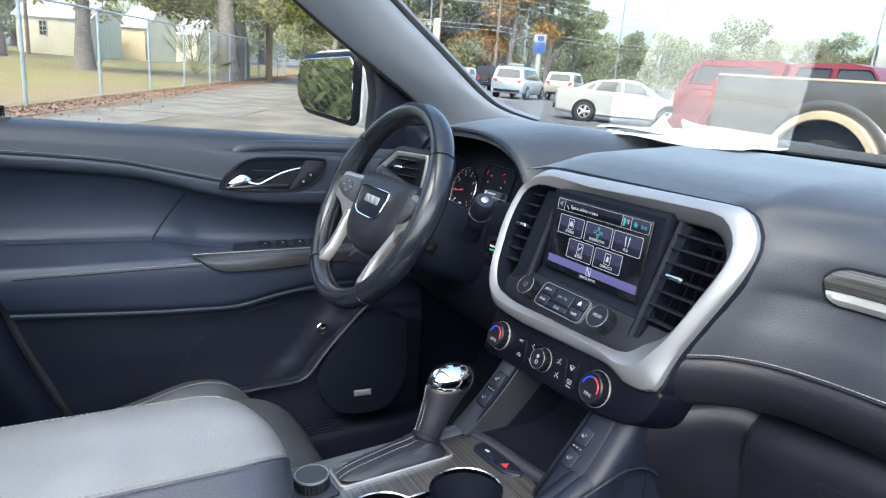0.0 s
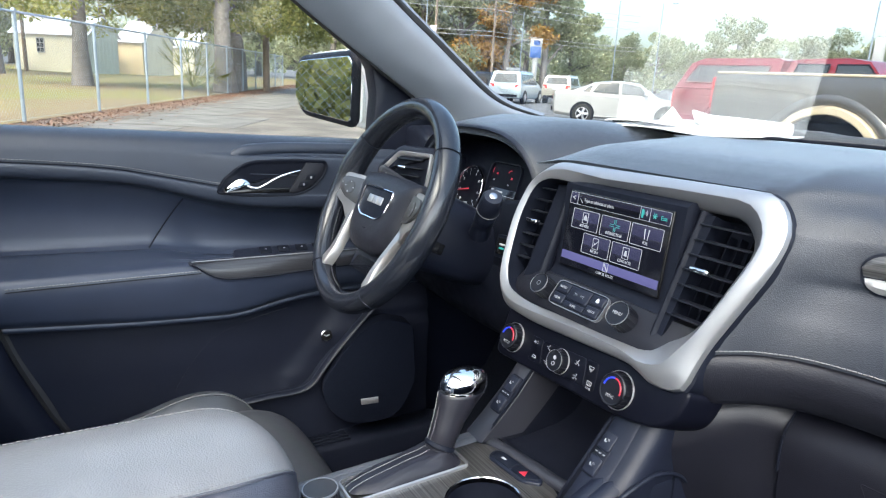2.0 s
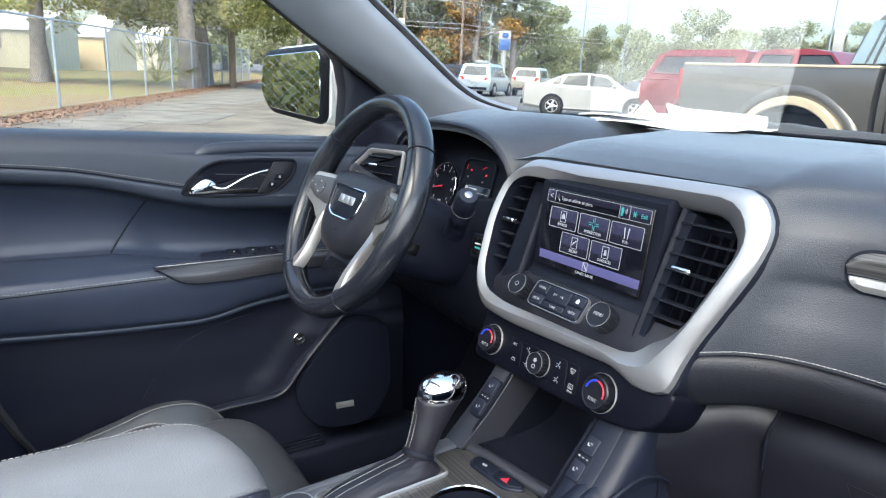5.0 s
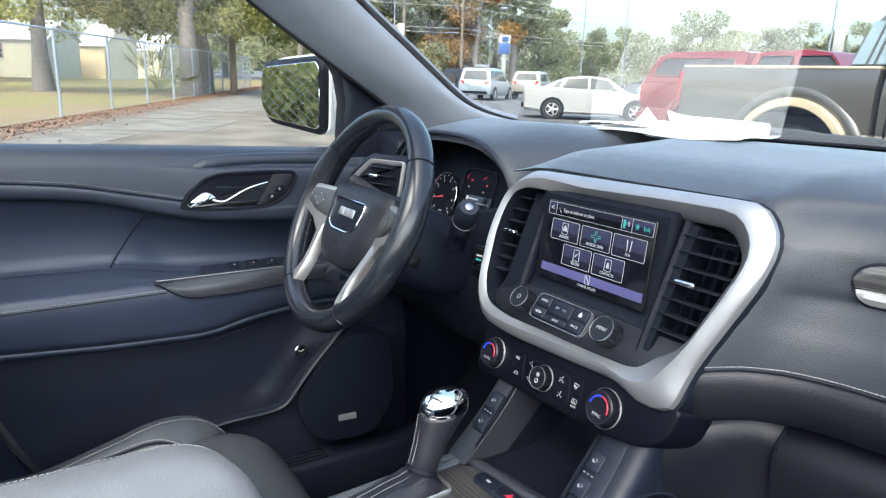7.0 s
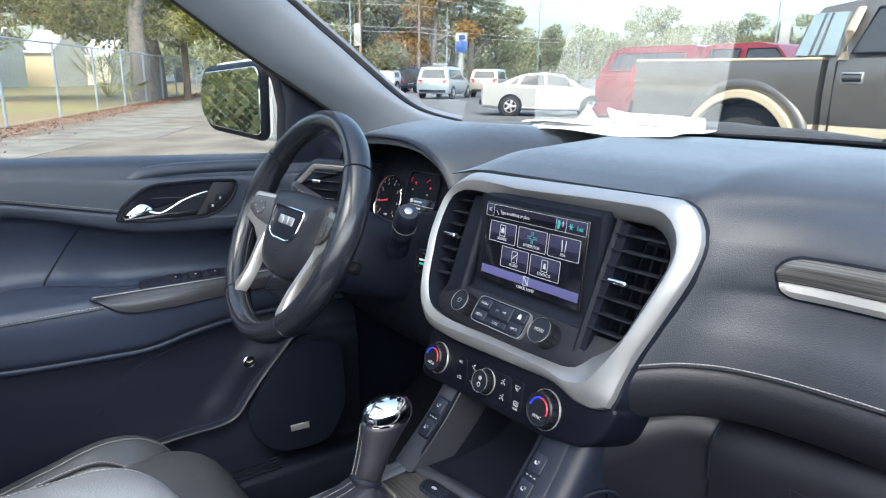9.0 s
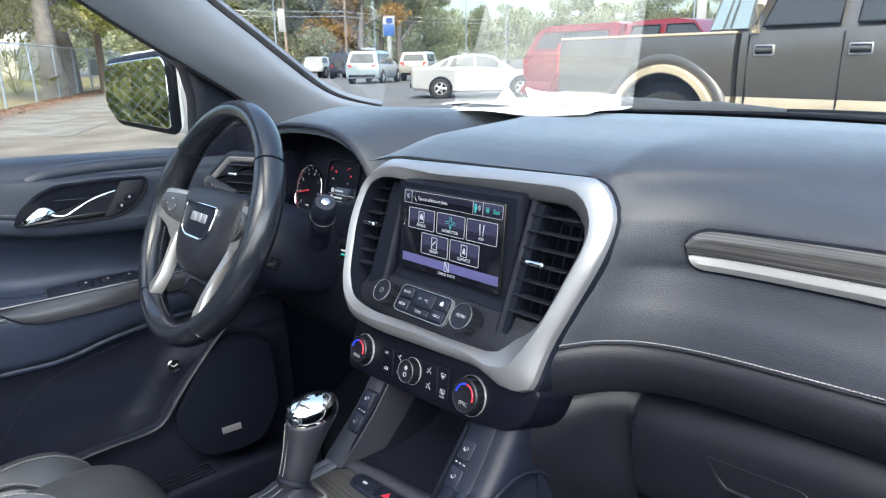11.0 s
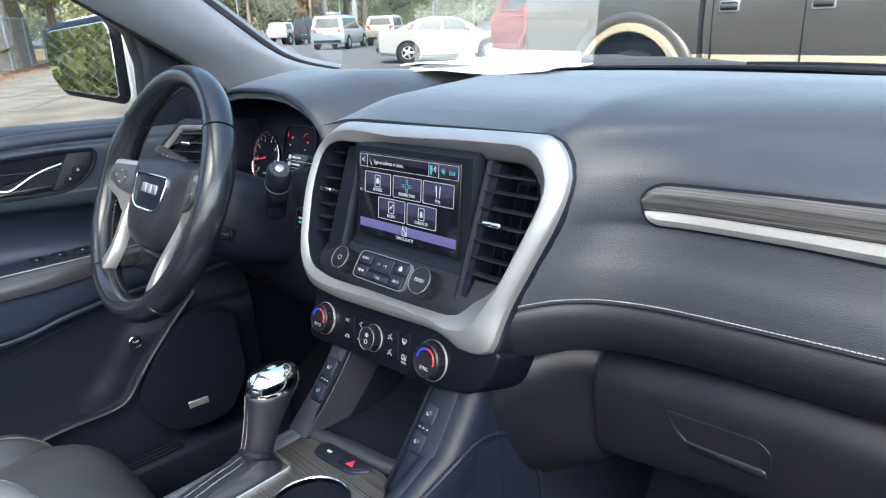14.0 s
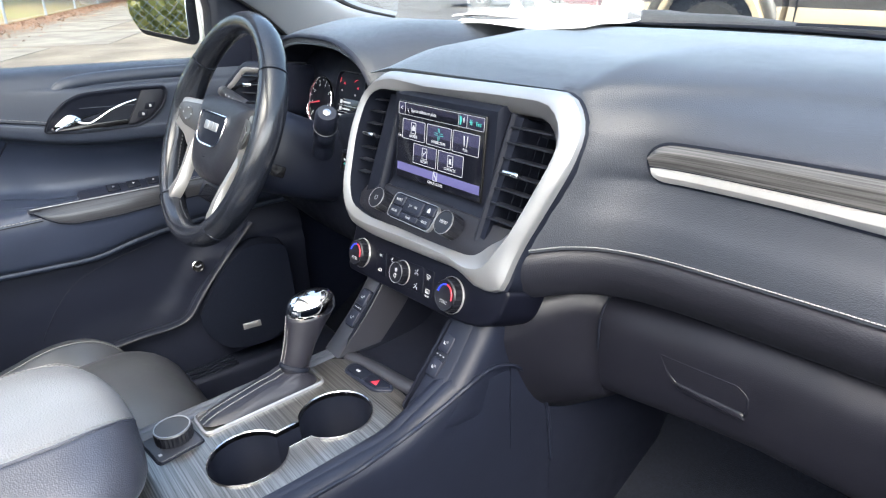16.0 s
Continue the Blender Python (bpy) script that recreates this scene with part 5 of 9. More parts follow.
part("pull", tube(hp_, [0.0046 - 0.0012 * ease(i / n, 0.0, 0.6) for i in range(n)], 12, flat=0.75), CHROME, hbez, "chrome door pull")
part("pull_base", plate(rpoly([(-0.110, -0.0225), (-0.094, -0.008), (-0.077, 0.0025), (-0.066, 0.000), (-0.055, -0.010), (-0.062, -0.0185), (-0.085, -0.0215)], [0.003, 0.01, 0.007, 0.006, 0.005, 0.006, 0.01], 5), HF, 0.0115, 0.0055, base=-0.004), CHROME, hbez, "chrome root of the pull")
# black plate that stands in for the shadow under the pull
part("pull_shadow_plate", plate(rpoly([(-0.105, -0.0245), (-0.060, -0.0205), (0.020, -0.020), (0.026, -0.030), (-0.050, -0.0295), (-0.105, -0.0275)], 0.003), HF, 0.0020, 0.001, base=-0.004), GLOSS, hbez)
part("lock_plate", plate(rpoly([(0.053, 0.0285), (0.089, 0.0265), (0.0925, 0.019), (0.085, 0.001), (0.062, -0.021), (0.036, -0.0310), (0.018, -0.0305)], [0.004, 0.006, 0.006, 0.01, 0.012, 0.008, 0.004]), HF, 0.0046, 0.001, base=-0.01), LIPPAD, hbez)
for dx, dy in ((0.062, -0.001), (0.047, -0.0145)):
    part("lock_key", plate(rpoly([(-0.011, -0.0058), (0.007, -0.0058), (0.012, 0.0058), (-0.006, 0.0058)], 0.003), at2(HF, dx, dy), 0.0056, 0.001), DARK, hbez)
    part("lock_mark", plate(rpoly([(-0.002, -0.0022), (0.002, -0.0022), (0.002, 0.0008), (0.0008, 0.0026), (-0.0012, 0.0026), (-0.002, 0.0008)], 0.0004, 2), at2(HF, dx + 0.001, dy, 0.0056), 0.0004, 0.0001), DIMMARK, hbez)
# four window switches
for k in range(4):
    c = V((-0.672, -0.268 + 0.036 * k, 0.9345))
    rk = Matrix.Rotation(radians(25), 3, "Y")
    part("window_switch", box(c, (0.020, 0.024, 0.009), 0.0025, rk), DARK, pod)
    part("switch_mark", box(c + V((0.004, 0, 0.0048)), (0.0028, 0.0035, 0.0005), 0, rk), DIMMARK, pod)
# lower pocket, round badge, speaker
rimp = spl([(-0.672, -0.50, 0.620), (-0.662, -0.36, 0.623), (-0.656, -0.284, 0.630), (-0.652, -0.216, 0.633), (-0.650, -0.184, 0.6440), (-0.652, -0.156, 0.6765), (-0.655, -0.125, 0.711), (-0.660, -0.072, 0.763), (-0.665, -0.02, 0.81)], 6)
part("pocket_edge", tube(rimp, 0.0115, 16, flat=0.42), PLASTIC, door, "rolled edge of the door pocket")
part("lower_seam", tube(spl([(-0.6935, -0.445, 0.66), (-0.6935, -0.425, 0.694), (-0.6930, -0.394, 0.736), (-0.6925, -0.359, 0.766), (-0.6915, -0.2945, 0.790), (-0.689, -0.22, 0.806)], 6), 0.0007, 6), PLASTIC, door)
bmp = sheet([[p + V((-0.012, 0, -0.004)), p + V((0.004, 0.01, -0.10)), p + V((-0.01, 0.02, -0.26))] for p in rimp], (-0.02, 0, 0))
part("pocket", bmp, PLASTIC, door)
bd = fr((-0.6775, -0.1400, 0.7365), (1, -0.1, 0.1), (0, 0, 1))
bdg = part("round_badge", lathe([(0.0125, 0), (0.0125, 0.002), (0.0108, 0.003), (0.010, 0.0015)], bd, 26), CHROME, door, "small round chrome badge")
part("badge_field", lathe([(0.0098, 0.001), (0.0098, 0.0016)], bd, 20), GLOSS, bdg)
part("badge_stroke", tube([bd @ V((-0.006, 0.003, 0.002)), bd @ V((-0.001, -0.001, 0.002)), bd @ V((0.006, 0.002, 0.002))], 0.0012, 6), SILVER, bdg)
GRILLE = mat("black_speaker_cloth", (0.0030, 0.0044, 0.0095), 0.85, var=0.2, vscale=300, bump=0.3, bscale=900, spec=0.08)
spf = fr((-0.606, -0.075, 0.660), (1, -0.25, 0.12), (0, 0, 1))
spk = part("speaker_grille", plate(rpoly([(-0.050, -0.096), (-0.088, -0.056), (-0.096, -0.010), (-0.030, 0.084), (0.025, 0.125), (0.10, 0.11), (0.105, -0.02), (0.064, -0.090), (0.007, -0.102)], [0.03, 0.03, 0.03, 0.05, 0.04, 0.02, 0.03, 0.03, 0.03], 6), spf, 0.006, 0.002, base=-0.06), GRILLE, door, "black speaker grille")
part("speaker_badge", plate(rect(0.037, 0.013, 0.001), spf @ Matrix.Translation((0.004, -0.052, 0.006)) @ Matrix.Rotation(radians(4), 4, "Z"), 0.0018, 0.0006), SILVER, spk, "small silver speaker badge")
# lock pin
lpz = smooth_tab(SILL, -0.70)
part("lock_pin", lathe([(0.0075, 0), (0.0075, 0.003), (0.004, 0.004), (0.0036, 0.016), (0.0045, 0.020), (0.003, 0.0215)], fr((-0.733, -0.70, lpz), (0, 0, 1), (0, 1, 0)), 16), GLOSS, door, "small black lock pin")
part("pin_collar", lathe([(0.0125, -0.001), (0.0125, 0.0025), (0.010, 0.0038), (0.0078, 0.0035)], fr((-0.733, -0.70, lpz), (0, 0, 1), (0, 1, 0)), 20), RAILGREY, door)
# window pane and its seals
wp = [V((-0.742 + 0.10 * (z - 1.15), y, z)) for y, z in ((-0.76, 1.15), (-0.02, 1.13), (-0.04, 1.28), (-0.075, 1.33), (-0.50, 1.63), (-0.72, 1.63))]
bm = rings(bmesh.new(), [[p for p in wp], [p + V((-0.004, 0, 0)) for p in wp]])
wpane = part("side_window", bm, pane_mat("clear_side_glass", (0.92, 0.945, 0.93), 0.0, 0.010), door, "clear side window glass", 0)
wpane.visible_shadow = False
part("sill_seal", tube([V((-0.742, y, smooth_tab(SILL, y) - 0.002)) for y in (-0.76, -0.5, -0.2, -0.03)], 0.003, 8), RUBBER, door)
part("sail_panel", plate(rpoly([(-0.062, 1.335), (-0.0, 1.285), (0.13, 1.20), (0.13, 1.10), (-0.030, 1.10), (-0.030, 1.17), (-0.024, 1.24), (-0.034, 1.295)], 0.008), Matrix(((0, 0, 1, -0.722), (1, 0, 0, 0), (0, 1, 0, 0), (0, 0, 0, 1))), 0.022, 0.004, base=-0.02), PLASTIC, door, "black corner panel by the mirror")

# ---- B pillar and seals behind the door ----
bp = []
for z in (0.40, 0.60, 0.75, 0.9, 1.05, 1.2, 1.4, 1.62):
    y = rear_y(min(z, 1.2)) - 0.012 - 0.05 * max(0, z - 1.2)
    bp.append([V((-0.665, y - 0.16, z)), V((-0.665, y - 0.05, z)), V((-0.672, y - 0.02, z)), V((-0.700, y - 0.004, z)), V((-0.76, y - 0.002, z)), V((-0.78, y - 0.16, z))])
pil_b = thing("b_pillar", (-0.70, -0.8, 0.4), "dark grey pillar trim behind the door opening", "pillar trim")
part("pillar_trim", rings(bmesh.new(), bp), PLASTIC, pil_b, smooth=60)
part("door_seal", tube([V((-0.700, rear_y(min(z, 1.2)) - 0.006 - 0.05 * max(0, z - 1.2), z)) for z in [0.42 + 0.06 * i for i in range(20)]], 0.010, 8), RUBBER, pil_b, "black rubber door seal")

# ---- A pillar ----
PA_IN = [(-0.610, -0.36, 1.665), (-0.615, -0.155, 1.515), (-0.62, 0.001, 1.398), (-0.62, 0.063, 1.352), (-0.62, 0.114, 1.313), (-0.62, 0.193, 1.255), (-0.62, 0.256, 1.226), (-0.61, 0.34, 1.205)]
PA_OUT = [(-0.67, -0.55, 1.665), (-0.675, -0.34, 1.513), (-0.68, -0.176, 1.396), (-0.68, -0.113, 1.353), (-0.68, -0.07, 1.325), (-0.68, -0.024, 1.296), (-0.68, 0.077, 1.230), (-0.68, 0.14, 1.175)]
pa = thing("a_pillar", (-0.65, 0.1, 1.2), "grey cloth-covered windscreen pillar", "pillar trim")
ai, ao = spl(PA_IN, 5), spl(PA_OUT, 5)
rows = []
for p, q in zip(ai, ao):
    m1, m2 = p + (q - p) * 0.25 + V((0.035, -0.012, 0.004)), p + (q - p) * 0.65 + V((0.035, -0.012, 0.0))
    rows.append(spl([p, p + (q - p) * 0.06 + V((0.016, -0.004, 0.0)), m1, m2, q + V((0.012, -0.008, 0)), q], 4) + [q + V((-0.04, 0.03, 0)), p + V((-0.04, 0.04, 0.01))])
part("pillar_cover", rings(bmesh.new(), rows), PILLARCLOTH, pa, smooth=70)
part("window_seal", tube([q + V((-0.002, -0.004, 0.001)) for q in ao], 0.0085, 8), RUBBER, pa, "black rubber seal")
zlow = min(p.z for p in ai)
part("windscreen_edge", tube([p + V((-0.002, 0.006, 0.002)) for p in ai], [0.0030 + 0.0045 * ease(p.z, zlow, zlow + 0.07) for p in ai], 8), RUBBER, pa, "black painted windscreen edge")

# ---- windscreen ----
ws = []
for i in range(17):
    u = -1 + 2 * i / 16
    top, bot = V((0.585 * u, -0.30 - 0.06 * u * u, 1.655 - 0.01 * u * u)), V((0.70 * u, 0.585 - 0.20 * abs(u) ** 2.2, 1.186 - (0.030 * u * u if u > 0 else 0)))
    ws.append([bot + (top - bot) * (j / 8) + V((0, 0.012, 0.02)) * math.sin(math.pi * j / 8) for j in range(9)])
scr = thing("windscreen", (0, 0.5, 1.186), "clear sloping windscreen with a black painted edge", "windscreen")
wg = part("pane", sheet(ws, (0, -0.003, -0.004)), GLASS, scr, smooth=80)
wg.visible_shadow = False
band = [[r[0] + V((0, -0.004, 0.004)), r[0] + (r[1] - r[0]) * 0.22 + V((0, -0.004, -0.004))] for r in ws]
part("lower_band", sheet(band, (0, -0.002, -0.004)), DARK, scr, "black band along the lower edge")
part("cowl", sheet([[r[0] + V((0, -0.05, -0.014)), r[0] + V((0, 0.03, -0.008)), r[0] + V((0, 0.12, -0.03)), r[0] + V((0, 0.2, -0.06))] for r in ws], (0, 0, -0.02)), DARK, scr, "black cowl below the glass")
wb = spl([(-0.10, 0.66, 1.184), (0.2, 0.645, 1.183), (0.45, 0.60, 1.174), (0.62, 0.55, 1.160)], 6)
hump = [(-0.36, 1.165), (-0.34, 1.192), (-0.315, 1.202), (-0.277, 1.206), (-0.221, 1.206), (-0.167, 1.201), (-0.068, 1.199), (-0.011, 1.194), (0.043, 1.189), (0.094, 1.184), (0.20, 1.174), (0.45, 1.150)]
part("cowl_cover", sheet([spl([(x, 0.70, z - 0.022), (x, 0.725, z - 0.004), (x, 0.75, z), (x, 0.79, z - 0.006), (x, 0.85, z - 0.05)], 3) for x, z in hump], (0, 0, -0.006)), COWLGREY, scr, "dark grey ridge of the wiper cowl", 70)
wiper = thing("windscreen_wiper", (0.2, 0.62, 1.19), "black wiper resting on the lower windscreen", "wiper")
part("blade", tube(wb, 0.007, 6), RUBBER, wiper)
part("arm", tube([p + V((0, 0.012, 0.006)) for p in wb[4:]], 0.005, 6), DARK, wiper)

# ---- papers on the dash ----
def paper(name, corners, bend, label, lift=0.0):
    a, b, c, d = [V(p) for p in corners]
    rows_ = []
    for i in range(11):
        u = i / 10
        rows_.append([(a + (b - a) * u) * (1 - v) + (d + (c - d) * u) * v + V((0, 0, bend * math.sin(math.pi * u) * math.sin(math.pi * v * 0.9) + lift * u * u + 0.003 * math.sin(7 * u + 5 * v))) for v in [j / 8 for j in range(9)]])
    return solo(name, sheet(rows_, (0, 0, -0.0012)), PAPER, label, "paper", group="papers on the dash")


form = paper("paper_sheet", ((-0.30, 0.262, 1.2075), (-0.014, 0.275, 1.2065), (-0.122, 0.55, 1.2035), (-0.46, 0.44, 1.207)), 0.002, "white printed form lying on the dashboard")
INK = mat("grey_ink", (0.34, 0.34, 0.35), 0.7, var=0)
random.seed(12)
for k in range(26):
    u = 0.06 + 0.034 * k
    v0, v1 = random.uniform(0.05, 0.3), random.uniform(0.55, 0.93)
    a_, b_, c_, d_ = V((-0.30, 0.262, 1.2115)), V((-0.014, 0.275, 1.2105)), V((-0.122, 0.55, 1.2075)), V((-0.46, 0.44, 1.211))
    lo, hi = a_ + (b_ - a_) * u, d_ + (c_ - d_) * u
    part("text_bar", tube([lo + (hi - lo) * v0, lo + (hi - lo) * v1], 0.0011, 4, flat=0.3), INK, form)
paper("paper_sheet", ((-0.43, 0.36, 1.212), (-0.20, 0.44, 1.212), (-0.20, 0.54, 1.204), (-0.50, 0.46, 1.208)), 0.010, "white paper sheet lying under the windscreen")
tipf = [V((-0.355, 0.43, 1.212)), V((-0.27, 0.415, 1.212)), V((-0.325, 0.435, 1.245))]
solo("paper_corner", rings(bmesh.new(), [tipf, [p + V((0.001, -0.001, 0)) for p in tipf]]), PAPER, "upturned white paper corner standing on the dash", "paper", group="papers on the dash")
rl = spl([(-0.275, 0.435, 1.238), (-0.25, 0.44, 1.222), (-0.19, 0.455, 1.218), (-0.10, 0.475, 1.213)], 5)
solo("paper_roll", tube(rl, [0.003 + 0.009 * min(1, i / 4) for i in range(len(rl))], 12), PAPER, "loosely rolled white paper on the dashboard", "paper", group="papers on the dash")

# ---- centre console ----
cons = thing("centre_console", (0.01, -0.4, 0.42), "black centre console with dark veneer top and two cup holders", "console")


def cz(y):
    """Height of the veneer top."""
    return 0.797 + 0.05 * (y + 0.15)


TP = fr((0, -0.15, 0.797), (0, -0.05, 1), (0, 1, 0.05))
top_o = rpoly([(-0.082, -0.36), (0.118, -0.36), (0.118, -0.05), (0.098, 0.000), (0.072, 0.030), (0.040, 0.027), (-0.06, 0.018), (-0.088, -0.02)], [0.01, 0.01, 0.02, 0.02, 0.02, 0.02, 0.02, 0.02], 5)
topbm = plate(top_o, TP, 0.0, 0.002, base=-0.030)
tool = bmesh.new()
CUPS = ((0.0420, -0.0570), (0.0420, -0.1690))
R = 0.0445


def cup_outline(grow=0.0):
    """Two rings joined by a neck."""
    (x0, y0), (x1, y1) = CUPS
    r = R + grow
    nk = 0.017 + grow
    a = math.asin(nk / r)
    out = []
    for i in range(25):
        t = math.pi * 1.5 + a + (2 * math.pi - 2 * a) * i / 24
        out.append(V((x0 + r * math.cos(t), y0 + r * math.sin(t))))
    for i in range(25):
        t = math.pi * 0.5 + a + (2 * math.pi - 2 * a) * i / 24
        out.append(V((x1 + r * math.cos(t), y1 + r * math.sin(t))))
    return out


co = cup_outline()
rings(tool, [[TP @ V((p.x, p.y, w)) for p in co] for w in (-0.10, 0.05)])
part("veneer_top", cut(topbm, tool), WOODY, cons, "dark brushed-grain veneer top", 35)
ci, cr_ = cup_outline(-0.0006), cup_outline(0.0014)
part("cup_ring", rings(bmesh.new(), [[TP @ V((p.x, p.y, z)) for p in L] for L, z in ((cr_, -0.002), (cr_, 0.0016), (cup_outline(0.0008), 0.0026), (ci, 0.0014), (ci, -0.0045))], cap0=False, cap1=False), RINGCHROME, cons, "chrome ring round the cup holders")
part("cup_well", rings(bmesh.new(), [[TP @ V((p.x, p.y, z)) for p in L] for L, z in ((cup_outline(0.0), -0.004), (cup_outline(-0.003), -0.065), (cup_outline(-0.0065), -0.070))], cap0=False), DARK, cons, "black cup holder wells")
# silver edge strip left of the veneer, side walls
part("left_rail", sheet([[V((x, y, cz(y) + z)) for x, z in ((-0.081, 0.0005), (-0.084, 0.0020), (-0.094, 0.0025), (-0.103, -0.003), (-0.108, -0.012), (-0.110, -0.03), (-0.110, -0.30))] for y in (-0.98, -0.5, -0.3, -0.15, -0.08, -0.02)], (0.01, 0, 0)), RAILGREY, cons, "grey plastic rail")


def side_profile(y):
    """The right flank: a padded rail above a flat side."""
    z = lerp_tab([(-1.0, 0.772), (-0.45, 0.785), (-0.30, 0.792), (-0.182, 0.800), (-0.133, 0.822), (-0.082, 0.847), (-0.047, 0.852), (-0.015, 0.846)], y)
    return [V((0.110, y, cz(y) - 0.004 if y < -0.14 else z - 0.02)), V((0.118, y, z - 0.004)), V((0.130, y, z)), V((0.141, y, z - 0.006)), V((0.147, y, z - 0.020)), V((0.146, y, z - 0.06)), V((0.152, y, z - 0.20)), V((0.155, y, 0.40))]


part("right_flank", sheet([side_profile(-1.0 + 0.985 * i / 50) for i in range(51)], (-0.012, 0, 0)), PLASTIC, cons, "black flank with padded rail", 60)
arc = spl([(0.148, -0.44, 0.779), (0.148, -0.285, 0.793), (0.1485, -0.24, 0.797), (0.1485, -0.184, 0.808), (0.149, -0.128, 0.823), (0.15, -0.086, 0.838), (0.15, -0.050, 0.847), (0.151, -0.012, 0.835), (0.152, 0.02, 0.80), (0.152, 0.045, 0.75), (0.152, 0.055, 0.66)], 6)
part("flank_edge", tube(arc, 0.0026, 8), PLASTIC, cons)
part("flank_front", sheet([[p + V((-0.002, 0.0, 0)), V((0.150, p.y, 0.60)), V((0.150, p.y, 0.42))] for p in arc if p.y > -0.022], (-0.02, 0, 0)), PLASTIC, cons)
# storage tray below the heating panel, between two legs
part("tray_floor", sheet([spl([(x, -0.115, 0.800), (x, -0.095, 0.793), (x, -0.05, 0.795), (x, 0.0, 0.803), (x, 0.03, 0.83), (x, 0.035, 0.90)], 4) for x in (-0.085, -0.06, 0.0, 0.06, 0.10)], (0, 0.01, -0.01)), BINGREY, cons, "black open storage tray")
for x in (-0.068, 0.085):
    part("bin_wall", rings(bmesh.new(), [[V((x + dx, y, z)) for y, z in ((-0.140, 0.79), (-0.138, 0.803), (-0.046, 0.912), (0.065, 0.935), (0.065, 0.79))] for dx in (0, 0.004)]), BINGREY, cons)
part("tray_lip", sheet([[p + V((0, dy, dz)) for dy, dz in ((-0.008, -0.004), (-0.005, 0.001), (0.001, 0.002), (0.010, -0.001), (0.018, -0.007), (0.022, -0.012))] for p in spl([(-0.066, -0.128, 0.800), (-0.02, -0.120, 0.801), (0.05, -0.110, 0.801), (0.088, -0.102, 0.803)], 5)], (0, 0, -0.004)), LEGGREY, cons, "smooth grey lip of the tray", 60)
for nm, xc, wd, y0 in (("left_leg", -0.082, 0.019, -0.145), ("right_leg", 0.105, 0.020, -0.135)):
    rows = []
    for t in [i / 12 for i in range(13)]:
        y, z = y0 + (-0.052 - y0) * t + 0.006 * math.sin(math.pi * t), 0.799 + 0.108 * t
        rows.append([V((xc - wd, y + 0.07, z)), V((xc - wd, y + 0.002, z)), V((xc - wd + 0.003, y, z)), V((xc + wd - 0.003, y, z)), V((xc + wd, y + 0.002, z)), V((xc + wd, y + 0.07, z))])
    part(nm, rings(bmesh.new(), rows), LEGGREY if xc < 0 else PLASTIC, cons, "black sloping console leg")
    n_ = V((0, -0.108, 0.088)).normalized()
    LF = fr((xc + (0.002 if xc < 0 else -0.008), y0 + 0.052, 0.852), n_, (0, 0.088, 0.108))
    part("heater_plate", plate(rect(0.024, 0.058, 0.006), LF, 0.0048, 0.001, base=-0.005), DARK, cons, "black seat heater key plate")
    for dy in (-0.016, 0.016):
        hk = part("heater_key", plate(rect(0.021, 0.023, 0.004), at2(LF, 0, dy), 0.0068, 0.0012), PLASTIC, cons)
        part("key_mark", plate(rpoly([(-0.0030, -0.0030), (0.0032, -0.0030), (0.0036, -0.0012), (-0.0006, -0.0008), (-0.0016, 0.0028), (-0.0036, 0.0030)], 0.0005, 2), at2(LF, -0.001, dy, 0.0068) @ Matrix.Diagonal((0.62, 0.62, 1, 1)), 0.0003, 0.0001), DIMMARK, hk)
        for wx_ in (0.0012, 0.0032):
            part("key_mark", tube([at2(LF, wx_, dy, 0.0069) @ V((0.0005 * math.sin(k * 1.6), 0.0002 + 0.0008 * k, 0)) for k in range(5)], 0.00025, 4), DIMMARK, hk)
    for dx in (-0.006, 0, 0.006):
        part("key_lamp", plate(rect(0.003, 0.0014), at2(LF, dx, 0, 0.0048), 0.0003, 0.0001), DIMMARK, cons)
cheek = []
for i in range(13):
    t = i / 12
    y, z = -0.135 + 0.083 * t + 0.006 * math.sin(math.pi * t), 0.799 + 0.108 * t
    cheek.append([V((0.1235, y + 0.0015, z)), V((0.134, y + 0.002, z - 0.0005)), V((0.143, y + 0.006, z - 0.003)), V((0.148, y + 0.015, z - 0.006)), V((0.1475, y + 0.035, z - 0.010)), V((0.1440, y + 0.11, z - 0.016))])
part("leg_cheek", sheet(cheek, (-0.003, 0.006, -0.006)), PLASTIC, cons, "padded cheek beside the console leg", 70)
part("tunnel_side", box((0.1425, 0.235, 0.60), (0.008, 0.51, 0.44), 0.002), PLASTIC, cons)
part("socket_ring", lathe([(0.0155, 0), (0.0155, 0.002), (0.013, 0.002), (0.013, 0)], fr((0.083, -0.045, 0.862), (-1, -0.2, 0), (0, 0, 1)), 24, hoop=True), SILVER, cons, "thin ring of a power socket")
# hazard and traction keys
PF = at2(TP, 0.007, 0.0105) @ Matrix.Rotation(radians(5), 4, "Z")
pod2 = part("key_plate", plate(rpoly([(-0.046, 0.006), (-0.040, -0.011), (0.028, -0.012), (0.046, 0.004), (0.040, 0.012), (-0.036, 0.013)], [0.006, 0.008, 0.012, 0.008, 0.006, 0.006]), PF, 0.0035, 0.0015), PLASTIC, cons, "plate with hazard and traction keys")
part("traction_key", plate(rpoly([(-0.041, 0.004), (-0.036, -0.008), (-0.001, -0.008), (-0.001, 0.010), (-0.034, 0.010)], 0.004), PF, 0.0052, 0.001), DARK, pod2)
part("hazard_key", plate(rpoly([(0.001, -0.008), (0.026, -0.0085), (0.041, 0.004), (0.036, 0.010), (0.001, 0.010)], 0.004), PF, 0.0052, 0.001), DARK, pod2)
